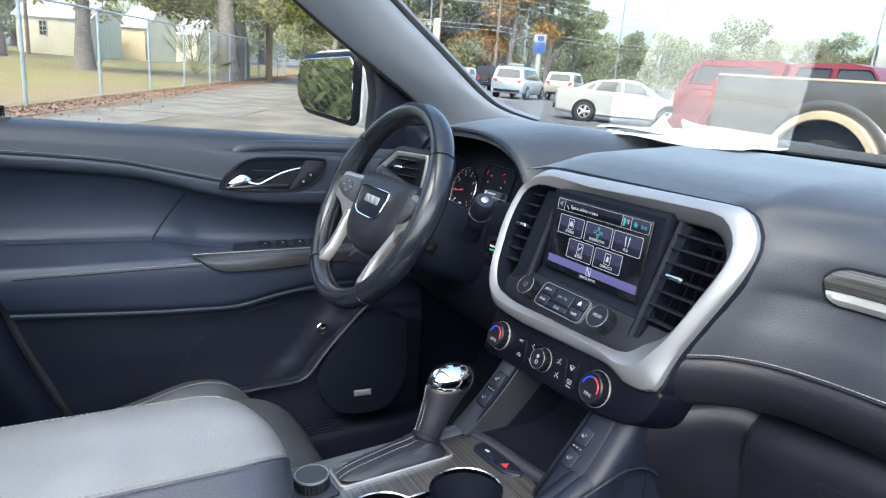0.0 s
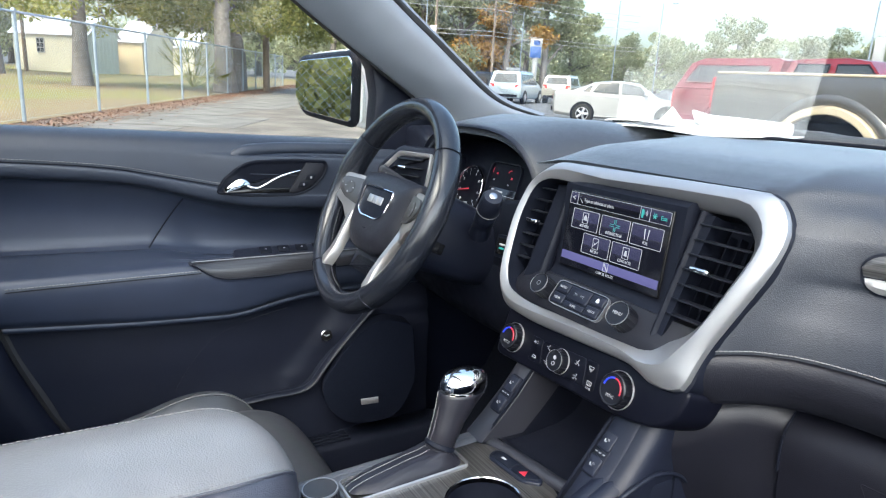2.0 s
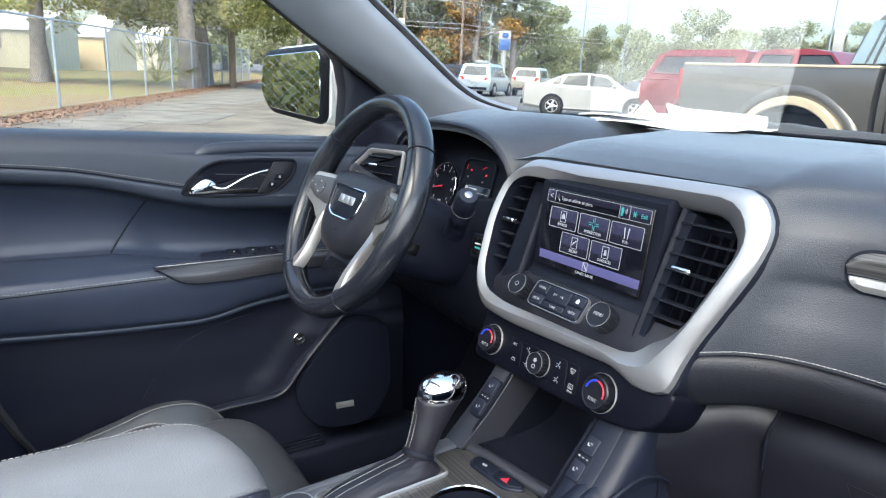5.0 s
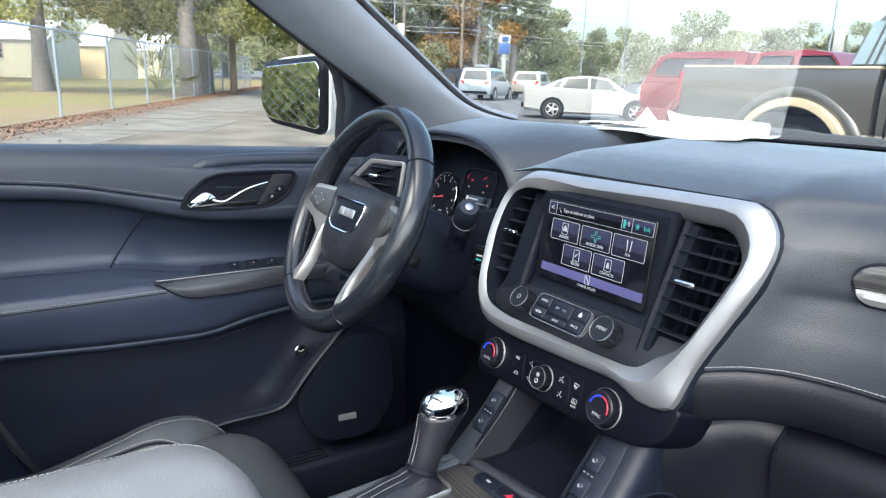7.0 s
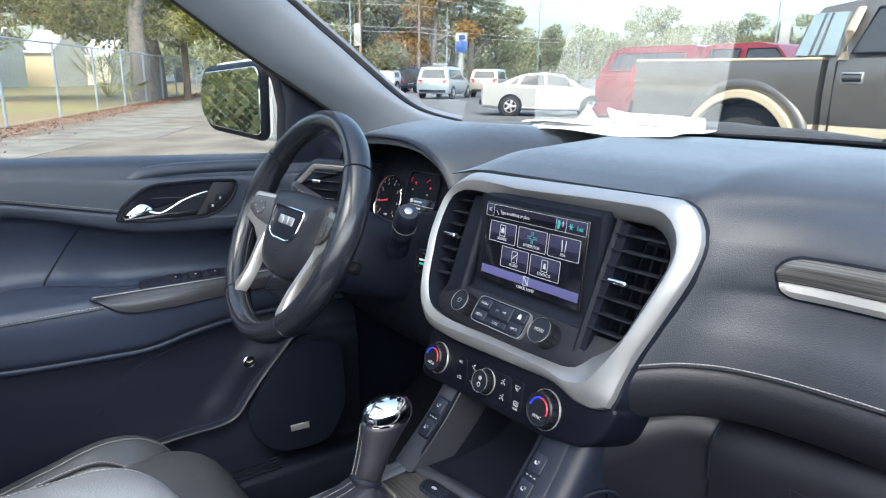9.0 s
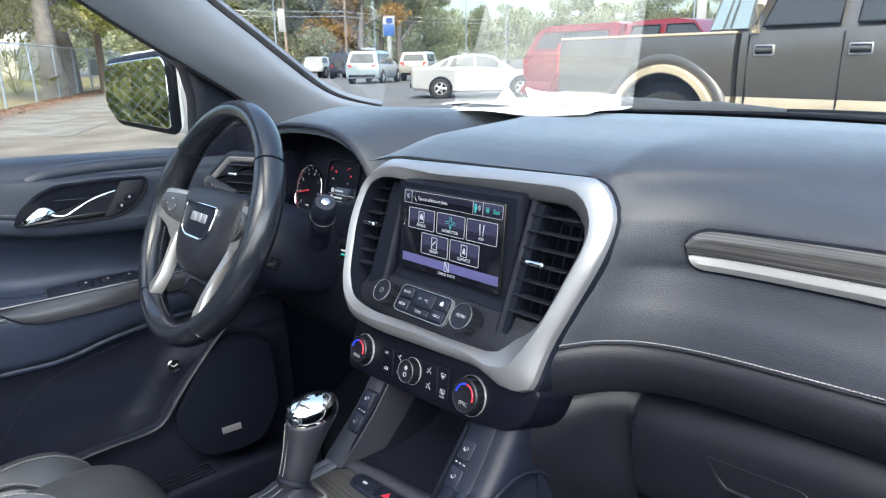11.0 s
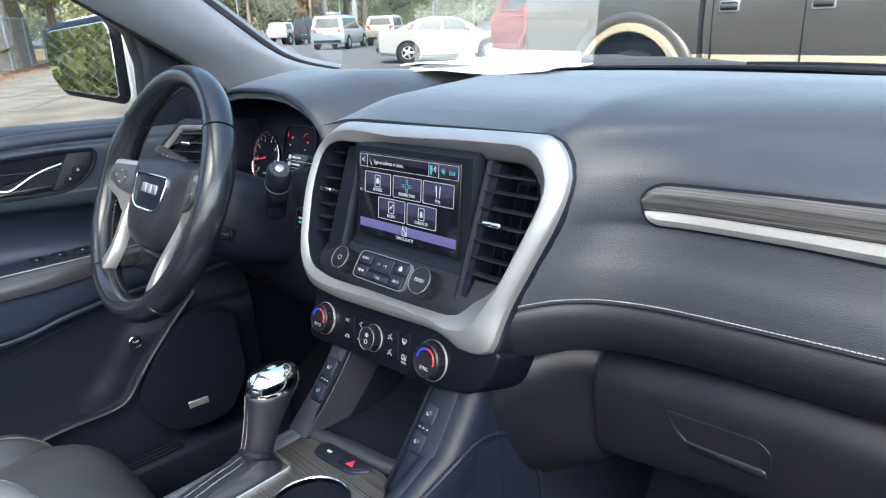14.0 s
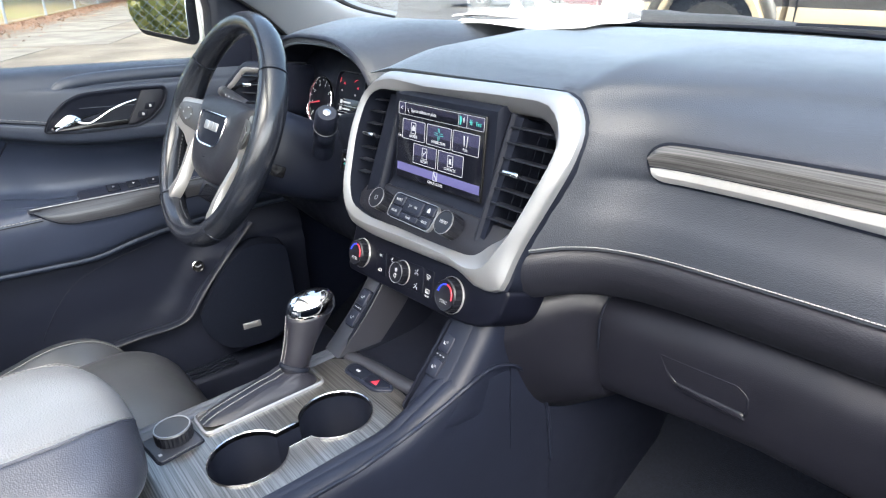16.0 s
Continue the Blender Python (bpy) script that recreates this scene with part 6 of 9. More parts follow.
part("hazard_mark", plate([V((0.013, -0.0045)), V((0.025, -0.0045)), V((0.019, 0.0055))], PF, 0.0057, 0.0002), LITRED, pod2, "red triangle")
part("traction_mark", plate(rect(0.0075, 0.0036, 0.001, -0.020, 0.0), PF, 0.0057, 0.0002), DIMMARK, pod2)
# drive mode knob
DM = at2(TP, -0.0437, -0.2262) @ Matrix.Rotation(radians(7), 4, "Z")
part("mode_well", plate(rect(0.0565, 0.0565, 0.007), DM, 0.0012, 0.0006), DARK, cons)
dmp = part("mode_plate", plate(rect(0.053, 0.053, 0.006), DM, 0.0032, 0.0012), LEGGREY, cons, "square plate under the mode knob")
mk = knob("mode_knob", cons, at2(DM, -0.0045, 0.0050, 0.002), 0.0218, 0.0165, None, ribs=30, label="round black drive mode knob")
part("ring", lathe([(0.0212, 0.0150), (0.0208, 0.0172), (0.0194, 0.0172), (0.0192, 0.0150)], at2(DM, -0.0045, 0.0050, 0.002), 32, hoop=True), SILVER, mk)
part("knob_top", lathe([(0.0192, 0.0150), (0.0188, 0.0166), (0.0150, 0.0170), (0.002, 0.0170)], at2(DM, -0.0045, 0.0050, 0.002), 32), KNOBGREY, mk, "satin grey knob top")
part("mode_mark", plate(rect(0.005, 0.004, 0.001, 0.014, -0.0205), DM, 0.0036, 0.0002), DIMMARK, dmp)

# ---- gear selector ----
gear = thing("gear_selector", (-0.05, -0.26, 0.79), "leather gear selector with chrome cap and stitched boot", "gear selector")
GB = at2(TP, -0.0500, -0.1130)
sur_o, sur_i = rect(0.050, 0.160, 0.011), rect(0.0455, 0.1555, 0.010)
part("surround", rings(bmesh.new(), [[GB @ V((p.x, p.y, z)) for p in L] for L, z in ((sur_o, -0.001), (sur_o, 0.0035), (inset2(sur_o, 0.0022), 0.0046), (sur_i, 0.0030), (sur_i, -0.002))], cap0=False, cap1=False), SILVER, gear, "satin silver surround")
G0, G1 = V((-0.0600, -0.2100, 0.813)), V((-0.0705, -0.1770, 0.882))
bt, seams = [], {-0.0045: [], 0.0065: []}
for f, wx, wy, z in ((0.0, 0.0215, 0.0765, 0.001), (0.08, 0.0205, 0.0715, 0.0055), (0.22, 0.0192, 0.060, 0.0105), (0.45, 0.0182, 0.044, 0.0150), (0.65, 0.0172, 0.030, 0.019), (0.85, 0.0185, 0.024, 0.0200), (1.0, 0.0172, 0.0185, 0.0225)):
    c = GB @ V((0, 0, z))
    e = G0 - (GB @ V((0, 0, 0)))
    ctr = V((GB.translation.x + e.x * f, GB.translation.y + e.y * f, c.z))
    for dx in seams:
        seams[dx].append(ctr + V((dx, -wy * math.sqrt(1 - (abs(dx) / wx) ** 3.33) ** 0.6, 0.0012)))
    bt.append([ctr + V((wx * abs(math.cos(t)) ** 0.6 * (1 if math.cos(t) > 0 else -1), wy * abs(math.sin(t)) ** 0.6 * (1 if math.sin(t) > 0 else -1), min(1, f * 3) * (0.0016 * math.sin(t * 5 + f * 9) + 0.0008 * math.sin(t * 11 + f * 23)))) for t in [2 * math.pi * i / 48 for i in range(48)]])
part("boot", rings(bmesh.new(), bt), BOOTSKIN, gear, "soft black leather boot", 70)
for dx, p in seams.items():
    part("stitching", stitches(spl(p, 5), (0, -0.3, 1), 0.0040, 0.0030, 0.00042), THREAD, gear)
ax = G1 - G0
gsec = []
for f, rx, ry in ((-0.05, 0.0160, 0.0175), (0.02, 0.0165, 0.0180), (0.05, 0.0176, 0.0192), (0.4, 0.0186, 0.0208), (0.72, 0.0212, 0.0262), (0.93, 0.0236, 0.0318), (0.99, 0.0238, 0.0326), (1.0, 0.0228, 0.0315)):
    c = G0 + ax * f + V((0.002 * f, 0.004 * f * f, 0))
    gsec.append([c + V((rx * math.cos(t), ry * math.sin(t), 0)) for t in [2 * math.pi * i / 28 for i in range(28)]])
part("grip_collar", lathe([(0.0172, -0.004), (0.0200, -0.003), (0.0205, 0.001), (0.0190, 0.003), (0.0170, 0.003)], fr(G0 + ax * 0.02, ax, (0, 1, 0)), 28), DARK, gear, "black collar under the grip")
part("grip", rings(bmesh.new(), gsec), BOOTSKIN, gear, "black leather grip", 60)
for s in (-1, 1):
    p = [G0 + ax * f + V((0.004 * s - 0.002, -(0.0187 + 0.0135 * f ** 2) + 0.004 * f * f, 0)) for f in [0.08 + 0.88 * i / 16 for i in range(17)]]
    part("stitching", stitches(p, (0, -1, 0), 0.0042, 0.0032, 0.0005), THREAD, gear)
csec = []
cc = G1 + V((0.002, 0.004, 0))
for r_, h in ((0.985, -0.002), (1.02, 0.0005), (1.025, 0.005), (0.985, 0.0125), (0.90, 0.0180), (0.75, 0.0222), (0.52, 0.0252), (0.26, 0.0266), (0.02, 0.027)):
    csec.append([cc + V((0.0238 * r_ * math.cos(t), 0.0326 * r_ * math.sin(t) + h * 0.12, h + 0.0)) for t in [2 * math.pi * i / 32 for i in range(32)]])
part("cap", rings(bmesh.new(), csec), CHROME, gear, "polished chrome cap", 60)

# ---- armrest lid ----
lid = thing("armrest_lid", (-0.03, -0.7, 0.80), "black leather console armrest with pale stitching", "armrest")


def lid_loop(y, grow=1.0, drop=0.0):
    """A section across the lid, rounded over its edges."""
    cx, hw = -0.022, 0.128
    pts = [(-0.96, 0.822), (-1.0, 0.850), (-0.985, 0.876), (-0.93, 0.893), (-0.80, 0.900), (-0.4, 0.903), (0.0, 0.904), (0.35, 0.902), (0.53, 0.897), (0.62, 0.889), (0.80, 0.870), (0.92, 0.850), (0.965, 0.834), (0.93, 0.820)]
    out = [V((cx + hw * a * (0.94 if a < 0 else 1) * grow, y, 0.80 + (z - 0.80 - (0.006 if a < -0.7 else 0)) * (1 - drop))) for a, z in pts]
    return spl(out, 3)


def lid_nose(k):
    """Station k of 12 round the lid's nose: its place along the car, its width and its drop."""
    a = radians(87) * k / 12
    return -0.497 + 0.084 * math.sin(a), math.cos(a) ** 0.85, 0.52 * (1 - math.cos(a)) ** 1.3


secs = [lid_loop(-1.02), lid_loop(-0.9), lid_loop(-0.7), lid_loop(-0.56), lid_loop(-0.52), lid_loop(-0.497)]
secs += [lid_loop(*lid_nose(k)) for k in range(1, 13)]
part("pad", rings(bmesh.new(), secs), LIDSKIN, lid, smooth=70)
# shaded copy of the lid's leather: the side's shade is put in its colour
LIDSIDE = mat("shaded_lid_leather", (0.034, 0.037, 0.050), 0.36, var=0.08, vscale=14, bump=0.3, bscale=700, cells=True, rvar=0.03)
part("side_skin", sheet([[p + V((0.0011, 0.0006, 0.0006)) for p in L[25:39]] for L in secs[:-1]], (-0.002, 0, -0.001)), LIDSIDE, lid, "same leather below the seam, shade put in its colour", 70)


def lid_edge(a, z, end):
    """A seam along the lid that turns in over its front."""
    p = [V((-0.022 + 0.128 * a, -1.0 + i * 0.503 / 16, z)) for i in range(17)]
    for k in range(1, end):
        y, g, d_ = lid_nose(k)
        p.append(V((-0.022 + 0.128 * a * g, y, 0.80 + (z - 0.80) * (1 - d_))))
    return p


part("stitching", stitches(lid_edge(-0.880, 0.8885, 9), (-0.3, 0, 1), 0.0056, 0.0040, 0.0006), THREAD, lid)
part("stitching", stitches(lid_edge(0.525, 0.8980, 11), (0.3, 0, 1), 0.0056, 0.0040, 0.0006), THREAD, lid)
part("seam_welt", tube(lid_edge(0.556, 0.8962, 12), 0.0013, 6), LIDSIDE, lid)
part("bin", box((-0.012, -0.73, 0.66), (0.225, 0.58, 0.30), 0.012), PLASTIC, lid, "black bin below the lid")

# ---- driver's seat ----
seat = thing("driver_seat", (-0.42, -0.62, 0.40), "black leather driver's seat with stitched bolsters", "car seat")


def blob(x0, x1, y0, y1, z0, z1, rnd=0.35, lean=0.0, crown=0.0, front=0.5, n=30):
    """An upholstered block: rounded all round, with a rolled front."""
    bm_ = bmesh.new()
    loops_ = []
    cx, hw = (x0 + x1) / 2, (x1 - x0) / 2
    for i in range(n + 1):
        t = i / n
        y = y0 + (y1 - y0) * (0.5 - 0.5 * math.cos(math.pi * t))
        u = max(0, (y - (y1 - front * (z1 - z0) * 1.6)) / (front * (z1 - z0) * 1.6))
        ub = max(0, ((y0 + 0.05) - y) / 0.05)
        d_ = math.sqrt(max(0.0, 1 - u * u)) if u < 1 else 0.0
        g = (0.80 + 0.20 * d_) * (0.85 + 0.15 * math.sqrt(max(0, 1 - ub * ub)))
        h = (z1 - z0) * (0.25 + 0.75 * d_) * (0.8 + 0.2 * math.sqrt(max(0, 1 - ub * ub)))
        lp_ = []
        for j in range(36):
            a = 2 * math.pi * j / 36
            c, s = math.cos(a), math.sin(a)
            px = cx + hw * g * abs(c) ** rnd * (1 if c > 0 else -1)
            pz = z0 + h * (0.5 + 0.5 * abs(s) ** rnd * (1 if s > 0 else -1)) + crown * (1 - ((px - cx) / hw) ** 2) * (s > 0) * d_ + lean * (y - y0)
            lp_.append(V((px, y, pz)))
        loops_.append(lp_)
    return rings(bm_, loops_)


part("cushion", blob(-0.525, -0.165, -0.95, -0.248, 0.54, 0.688, 0.50, 0.015, 0.022, 0.5), SEATSKIN, seat, "smooth black leather cushion", 75)
part("bolster", blob(-0.265, -0.160, -0.95, -0.42, 0.54, 0.735, 0.62, 0.02, 0.012, 0.7), SEATSKIN, seat, "rounded side bolster", 75)
RIDGE = [(-0.95, 0.690), (-0.62, 0.684), (-0.579, 0.693), (-0.541, 0.704), (-0.504, 0.713), (-0.464, 0.726), (-0.43, 0.731), (-0.39, 0.726), (-0.367, 0.714), (-0.340, 0.690), (-0.325, 0.660), (-0.315, 0.615)]
bol = []
for y in [-0.95, -0.85, -0.75, -0.68] + [-0.64 + 0.0125 * i for i in range(27)]:
    r = smooth_tab(RIDGE, y, 0.015)
    bol.append(spl([(-0.615, y, 0.50), (-0.612, y, r - 0.10), (-0.585, y, r - 0.042), (-0.545, y, r - 0.011), (-0.516, y, r - 0.001), (-0.505, y, r), (-0.495, y, r - 0.003), (-0.475, y, r - 0.015), (-0.455, y, r - 0.033), (-0.42, y, r - 0.075), (-0.39, y, r - 0.12), (-0.39, y, 0.50)], 3))
part("bolster", rings(bmesh.new(), bol), SEATSKIN, seat, "side bolster with a piped ridge", 75)
part("piping", tube([V((-0.506, y, smooth_tab(RIDGE, y, 0.015) + 0.0004)) for y in [-0.66 + 0.008 * i for i in range(41)]], 0.0012, 6), PIPING, seat, "grey piping along the bolster")
sm2 = spl([(-0.493, -0.60, 0.684), (-0.489, -0.54, 0.7000), (-0.486, -0.507, 0.7085), (-0.480, -0.469, 0.7175), (-0.473, -0.442, 0.7170), (-0.459, -0.412, 0.7045)], 6)
part("stitching", stitches(sm2, (0.4, 0, 1), 0.006, 0.0045, 0.0009), THREAD, seat)
part("seam_welt", tube([p + V((0.004, 0, -0.003)) for p in sm2], 0.0016, 6), DARK, seat)
bk = []
for z, y, hw in ((0.66, -0.76, 0.20), (0.72, -0.735, 0.225), (0.80, -0.735, 0.235), (0.90, -0.765, 0.235), (1.0, -0.80, 0.23), (1.12, -0.84, 0.22), (1.22, -0.87, 0.18), (1.26, -0.90, 0.12)):
    bk.append([V((-0.42 + hw * abs(math.cos(a)) ** 0.5 * (1 if math.cos(a) > 0 else -1), y - 0.07 + 0.07 * abs(math.sin(a)) ** 0.7 * (1 if math.sin(a) > 0 else -1), z)) for a in [2 * math.pi * j / 40 for j in range(40)]])
part("backrest", rings(bmesh.new(), bk), SEATSKIN, seat, "black leather backrest", 75)
part("seat_base", box((-0.42, -0.62, 0.47), (0.40, 0.50, 0.14), 0.02), DARK, seat)

# ---- floor, sills, roof and the shell that closes the car ----
floor_pts = [[V((x, y, z)) for y, z in ((-1.2, 0.40), (-0.2, 0.40), (0.10, 0.42), (0.32, 0.56), (0.45, 0.80))] for x in (-0.76, -0.4, 0.0, 0.4, 0.76)]
tagged(solo("floor_carpet", sheet(floor_pts, (0, 0.0, -0.05)), CARPET, "black carpet on the car floor", "carpet"), kind="structure")
sill = thing("door_sill", (-0.66, -0.4, 0.42), "black ribbed door sill plate", "sill plate")
part("plate", box((-0.635, -0.35, 0.47), (0.075, 0.95, 0.10), 0.012), PLASTIC, sill)
for k in range(4):
    part("rib", box((-0.610 - 0.012 * k, -0.28, 0.5215), (0.004, 0.34, 0.004), 0.001), DARK, sill)
pedal = thing("brake_pedal", (-0.40, 0.16, 0.55), "black rubber brake pedal in the footwell", "pedal")
part("pad", box((-0.40, 0.15, 0.60), (0.10, 0.02, 0.06), 0.006, Matrix.Rotation(radians(-40), 3, "X")), RUBBER, pedal)
part("arm", tube([(-0.40, 0.16, 0.61), (-0.39, 0.28, 0.85)], 0.008, 8), DARK, pedal)
HEAD = mat("pale_headliner", (0.55, 0.54, 0.52), 0.95, bump=0.2, bscale=900)
PAINT = mat("white_car_paint", (0.78, 0.78, 0.77), 0.25, var=0.02, rvar=0.03, coat=0.6)
def roof_z(x, y):
    return 1.665 + lerp_tab([(-2.4, -0.05), (-1.6, 0.03), (-0.9, 0.05), (-0.45, 0.03), (-0.30, -0.005)], y) - 0.05 * (x / 0.6) ** 2


# the glass roof is added out of view to bring sky light into the cabin
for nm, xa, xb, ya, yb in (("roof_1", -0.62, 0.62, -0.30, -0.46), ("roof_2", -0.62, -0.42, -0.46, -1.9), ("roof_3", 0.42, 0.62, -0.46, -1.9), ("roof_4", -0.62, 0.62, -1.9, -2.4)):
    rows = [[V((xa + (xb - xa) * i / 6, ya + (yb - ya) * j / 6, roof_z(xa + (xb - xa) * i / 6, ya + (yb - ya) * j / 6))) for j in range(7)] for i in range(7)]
    tagged(solo(nm, sheet(rows, (0, 0, 0.02)), HEAD, "pale cloth headliner round the added, unseen glass roof", "headliner"), kind="structure")
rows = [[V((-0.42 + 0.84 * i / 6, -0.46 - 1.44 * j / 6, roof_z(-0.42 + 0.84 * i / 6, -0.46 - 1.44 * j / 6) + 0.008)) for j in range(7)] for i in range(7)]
gr = solo("added_glass_roof", sheet(rows, (0, 0, 0.005)), pane_mat("tinted_roof_glass", (0.80, 0.83, 0.84)), "unseen tinted glass roof added to let sky light in", "glass roof", kind="structure")
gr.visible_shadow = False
shell = thing("car_shell", (0, 0.9, 0.3), "white car body round the cabin", "car body")
hood = [[V((x, y, z - 0.10 * (x / 0.85) ** 2)) for y, z in ((0.72, 1.115), (1.0, 1.11), (1.4, 1.08), (1.75, 1.00), (1.85, 0.85), (1.88, 0.45))] for x in (-0.86, -0.6, -0.3, 0, 0.3, 0.6, 0.86)]
part("bonnet", sheet(hood, (0, 0, -0.02)), PAINT, shell)
part("rear_wall", box((0, -2.5, 0.75), (1.5, 0.04, 0.75), 0.01), DARK, shell)
part("outer_door_skin", sheet([[V((-0.785, y, 1.145)), V((-0.85, y, 1.05)), V((-0.875, y, 0.8)), V((-0.85, y, 0.35))] for y in (-2.4, -0.8, 0.1, 0.7)], (-0.02, 0, 0)), PAINT, shell)
part("front_wing", sheet([[V((-0.80, y, 1.09)), V((-0.88, y, 1.0)), V((-0.90, y, 0.7)), V((-0.86, y, 0.35))] for y in (0.7, 1.2, 1.8)], (-0.02, 0, 0)), PAINT, shell)
part("front_wing", sheet([[V((0.80, y, 1.09)), V((0.88, y, 1.0)), V((0.90, y, 0.7)), V((0.86, y, 0.35))] for y in (0.2, 0.7, 1.2, 1.8)], (0.02, 0, 0)), PAINT, shell)
part("rear_side", sheet([[V((0.785, y, 1.145)), V((0.85, y, 1.05)), V((0.875, y, 0.8)), V((0.85, y, 0.35))] for y in (-2.4, -1.6, -1.05)], (0.02, 0, 0)), PAINT, shell)
part("underbody", box((0, -0.3, 0.33), (1.6, 4.2, 0.05), 0.01), DARK, shell)
WHEELAT = [(sx, sy) for sx in (-0.80, 0.80) for sy in (1.15, -1.75)]
for sx, sy in WHEELAT:
    wl = part("wheel", lathe([(0.20, -0.11), (0.34, -0.10), (0.365, -0.06), (0.365, 0.06), (0.34, 0.10), (0.20, 0.11)], fr((sx, sy, 0.365), (1, 0, 0), (0, 0, 1)), 32), RUBBER, shell)
    part("rim", lathe([(0.21, -0.112), (0.20, -0.09), (0.05, -0.10)], fr((sx, sy, 0.365), (1 if sx < 0 else -1, 0, 0), (0, 0, 1)), 20), SILVER, wl)

# ---- wing mirror ----
wm = thing("wing_mirror", (-0.93, -0.03, 1.15), "white wing mirror with black rim outside the window", "wing mirror")
MF = fr((-0.925, -0.048, 1.250), (0.235, -0.972, 0.0), (0, 0, 1))
mo = rpoly([(-0.138, 0.030), (-0.118, 0.072), (0.100, 0.082), (0.118, 0.060), (0.112, -0.070), (0.092, -0.080), (-0.105, -0.062), (-0.140, -0.025)], [0.02, 0.025, 0.014, 0.02, 0.02, 0.015, 0.03, 0.02], 6)
part("housing", rings(bmesh.new(), [[MF @ V((p.x, p.y, w)) for p in inset2(mo, i)] for i, w in ((0.008, 0.008), (-0.003, 0.001), (-0.005, -0.006), (0.004, -0.014))]), DARK, wm, "black rim of the mirror housing")
part("cover", rings(bmesh.new(), [[MF @ V((p.x + 0.012, p.y + 0.003, w)) for p in inset2(mo, i)] for i, w in ((-0.002, -0.0065), (-0.010, -0.03), (-0.012, -0.05), (-0.004, -0.10), (0.022, -0.14), (0.05, -0.155))]), PAINT, wm, "white painted cover")
MIRROR = mat("mirror_silver", (0.80, 0.82, 0.82), 0.01, metal=1.0, var=0, rvar=0)
part("mirror_glass", plate(inset2(mo, 0.0085), at2(MF, 0, 0, 0.004), 0.006, 0.0015), MIRROR, wm, "silvered mirror glass", 20)
part("stem", tube(spl([(-0.83, 0.03, 1.20), (-0.78, 0.04, 1.185), (-0.73, 0.05, 1.17)], 5), 0.03, 12), DARK, wm)

# ---- unseen plain parts that close the cabin beside and behind the camera and block light ----
# added low panel: keeps side light off the footwell, lets it reach the dash
pd = thing("passenger_door", (0.76, -0.4, 0.40), "unseen black panel that blocks low side light", "car door")
part("panel", sheet([[V((0.755, y, 1.04)), V((0.735, y, 1.02)), V((0.735, y, 0.95)), V((0.70, y, 0.90)), V((0.72, y, 0.80)), V((0.74, y, 0.40))] for y in (-1.05, -0.6, -0.2, 0.15)], (0.03, 0, 0)), PLASTIC, pd)
# unseen bench, added to hold back light from the rear
bench = thing("rear_bench", (0, -1.6, 0.4), "unseen black bench added to darken the cabin from behind", "car seat")
part("cushion", box((0, -1.55, 0.58), (1.25, 0.55, 0.24), 0.06), LEATHER, bench)
part("backrest", box((0, -1.90, 0.92), (1.25, 0.18, 0.66), 0.06, Matrix.Rotation(radians(-14), 3, "X")), LEATHER, bench)

# ================= outside =================
ASPHALT = mat("grey_asphalt", (0.085, 0.085, 0.088), 0.9, var=0.25, vscale=0.8, bump=0.5, bscale=60)
CONCRETE = mat("worn_concrete", (0.118, 0.110, 0.098), 0.9, var=0.45, vscale=1.6, bump=0.6, bscale=18)
DIRT = mat("sandy_drive", (0.105, 0.091, 0.074), 0.95, var=0.40, vscale=1.1, bump=0.6, bscale=22)
LEAFLIT = mat("fallen_leaves", (0.135, 0.098, 0.075), 0.9, var=0.5, vscale=9, bump=0.8, bscale=30)
LEAFDRY = mat("dry_leaf", (0.185, 0.105, 0.068), 0.8, var=0.5, vscale=30)
BARK = mat("grey_bark", (0.17, 0.15, 0.135), 0.95, var=0.3, vscale=5, bump=1.0, bscale=25)
TIMBER = mat("weathered_pole", (0.17, 0.13, 0.10), 0.9, var=0.2, vscale=3, bump=0.6, bscale=40)
GALV = mat("galvanised_steel", (0.27, 0.31, 0.35), 0.5, metal=0.3, var=0.08, vscale=6)
WHITEROOF = mat("white_metal_roof", (0.44, 0.45, 0.46), 0.5, var=0.05)
BEIGE = mat("beige_siding", (0.50, 0.47, 0.37), 0.8, var=0.06, vscale=2)
TAN = mat("tan_siding", (0.52, 0.42, 0.26), 0.8, var=0.06, vscale=2)
SAGE = mat("grey_green_siding", (0.36, 0.38, 0.32), 0.8, var=0.06, vscale=2)
MAROON = mat("maroon_siding", (0.13, 0.045, 0.045), 0.8, var=0.1, vscale=2)
DARKROOF = mat("dark_grey_roof", (0.10, 0.10, 0.11), 0.7, var=0.1)
TINT = mat("dark_tinted_glass", (0.035, 0.04, 0.045), 0.08, var=0.0, rvar=0.02, spec=0.3)
TYRE = mat("tyre_rubber", (0.018, 0.018, 0.018), 0.8, bump=0.4, bscale=80)
ALLOY = mat("alloy_rim", (0.45, 0.45, 0.46), 0.35, metal=0.8)


def paint(name, col, coat=0.8, metal=0.2):
    return mat(name, col, 0.32, metal=metal, var=0.04, vscale=2, rvar=0.03, coat=coat)


P_WHITE = paint("white_paint", (0.29, 0.29, 0.288), metal=0.0, coat=0.4)
# rear glass of the pickup: the sky's reflection is put into the base colour
PALEPANE = mat("sky_toned_glass", (0.20, 0.26, 0.29), 0.10, var=0.1, vscale=2, rvar=0.02)
P_RED = paint("red_paint", (0.16, 0.008, 0.015), coat=0.2)
P_BROWN = paint("dark_brown_paint", (0.074, 0.069, 0.064))
P_TAN = paint("tan_paint", (0.46, 0.38, 0.26))
P_SILVER = paint("silver_paint", (0.27, 0.33, 0.38), metal=0.4)
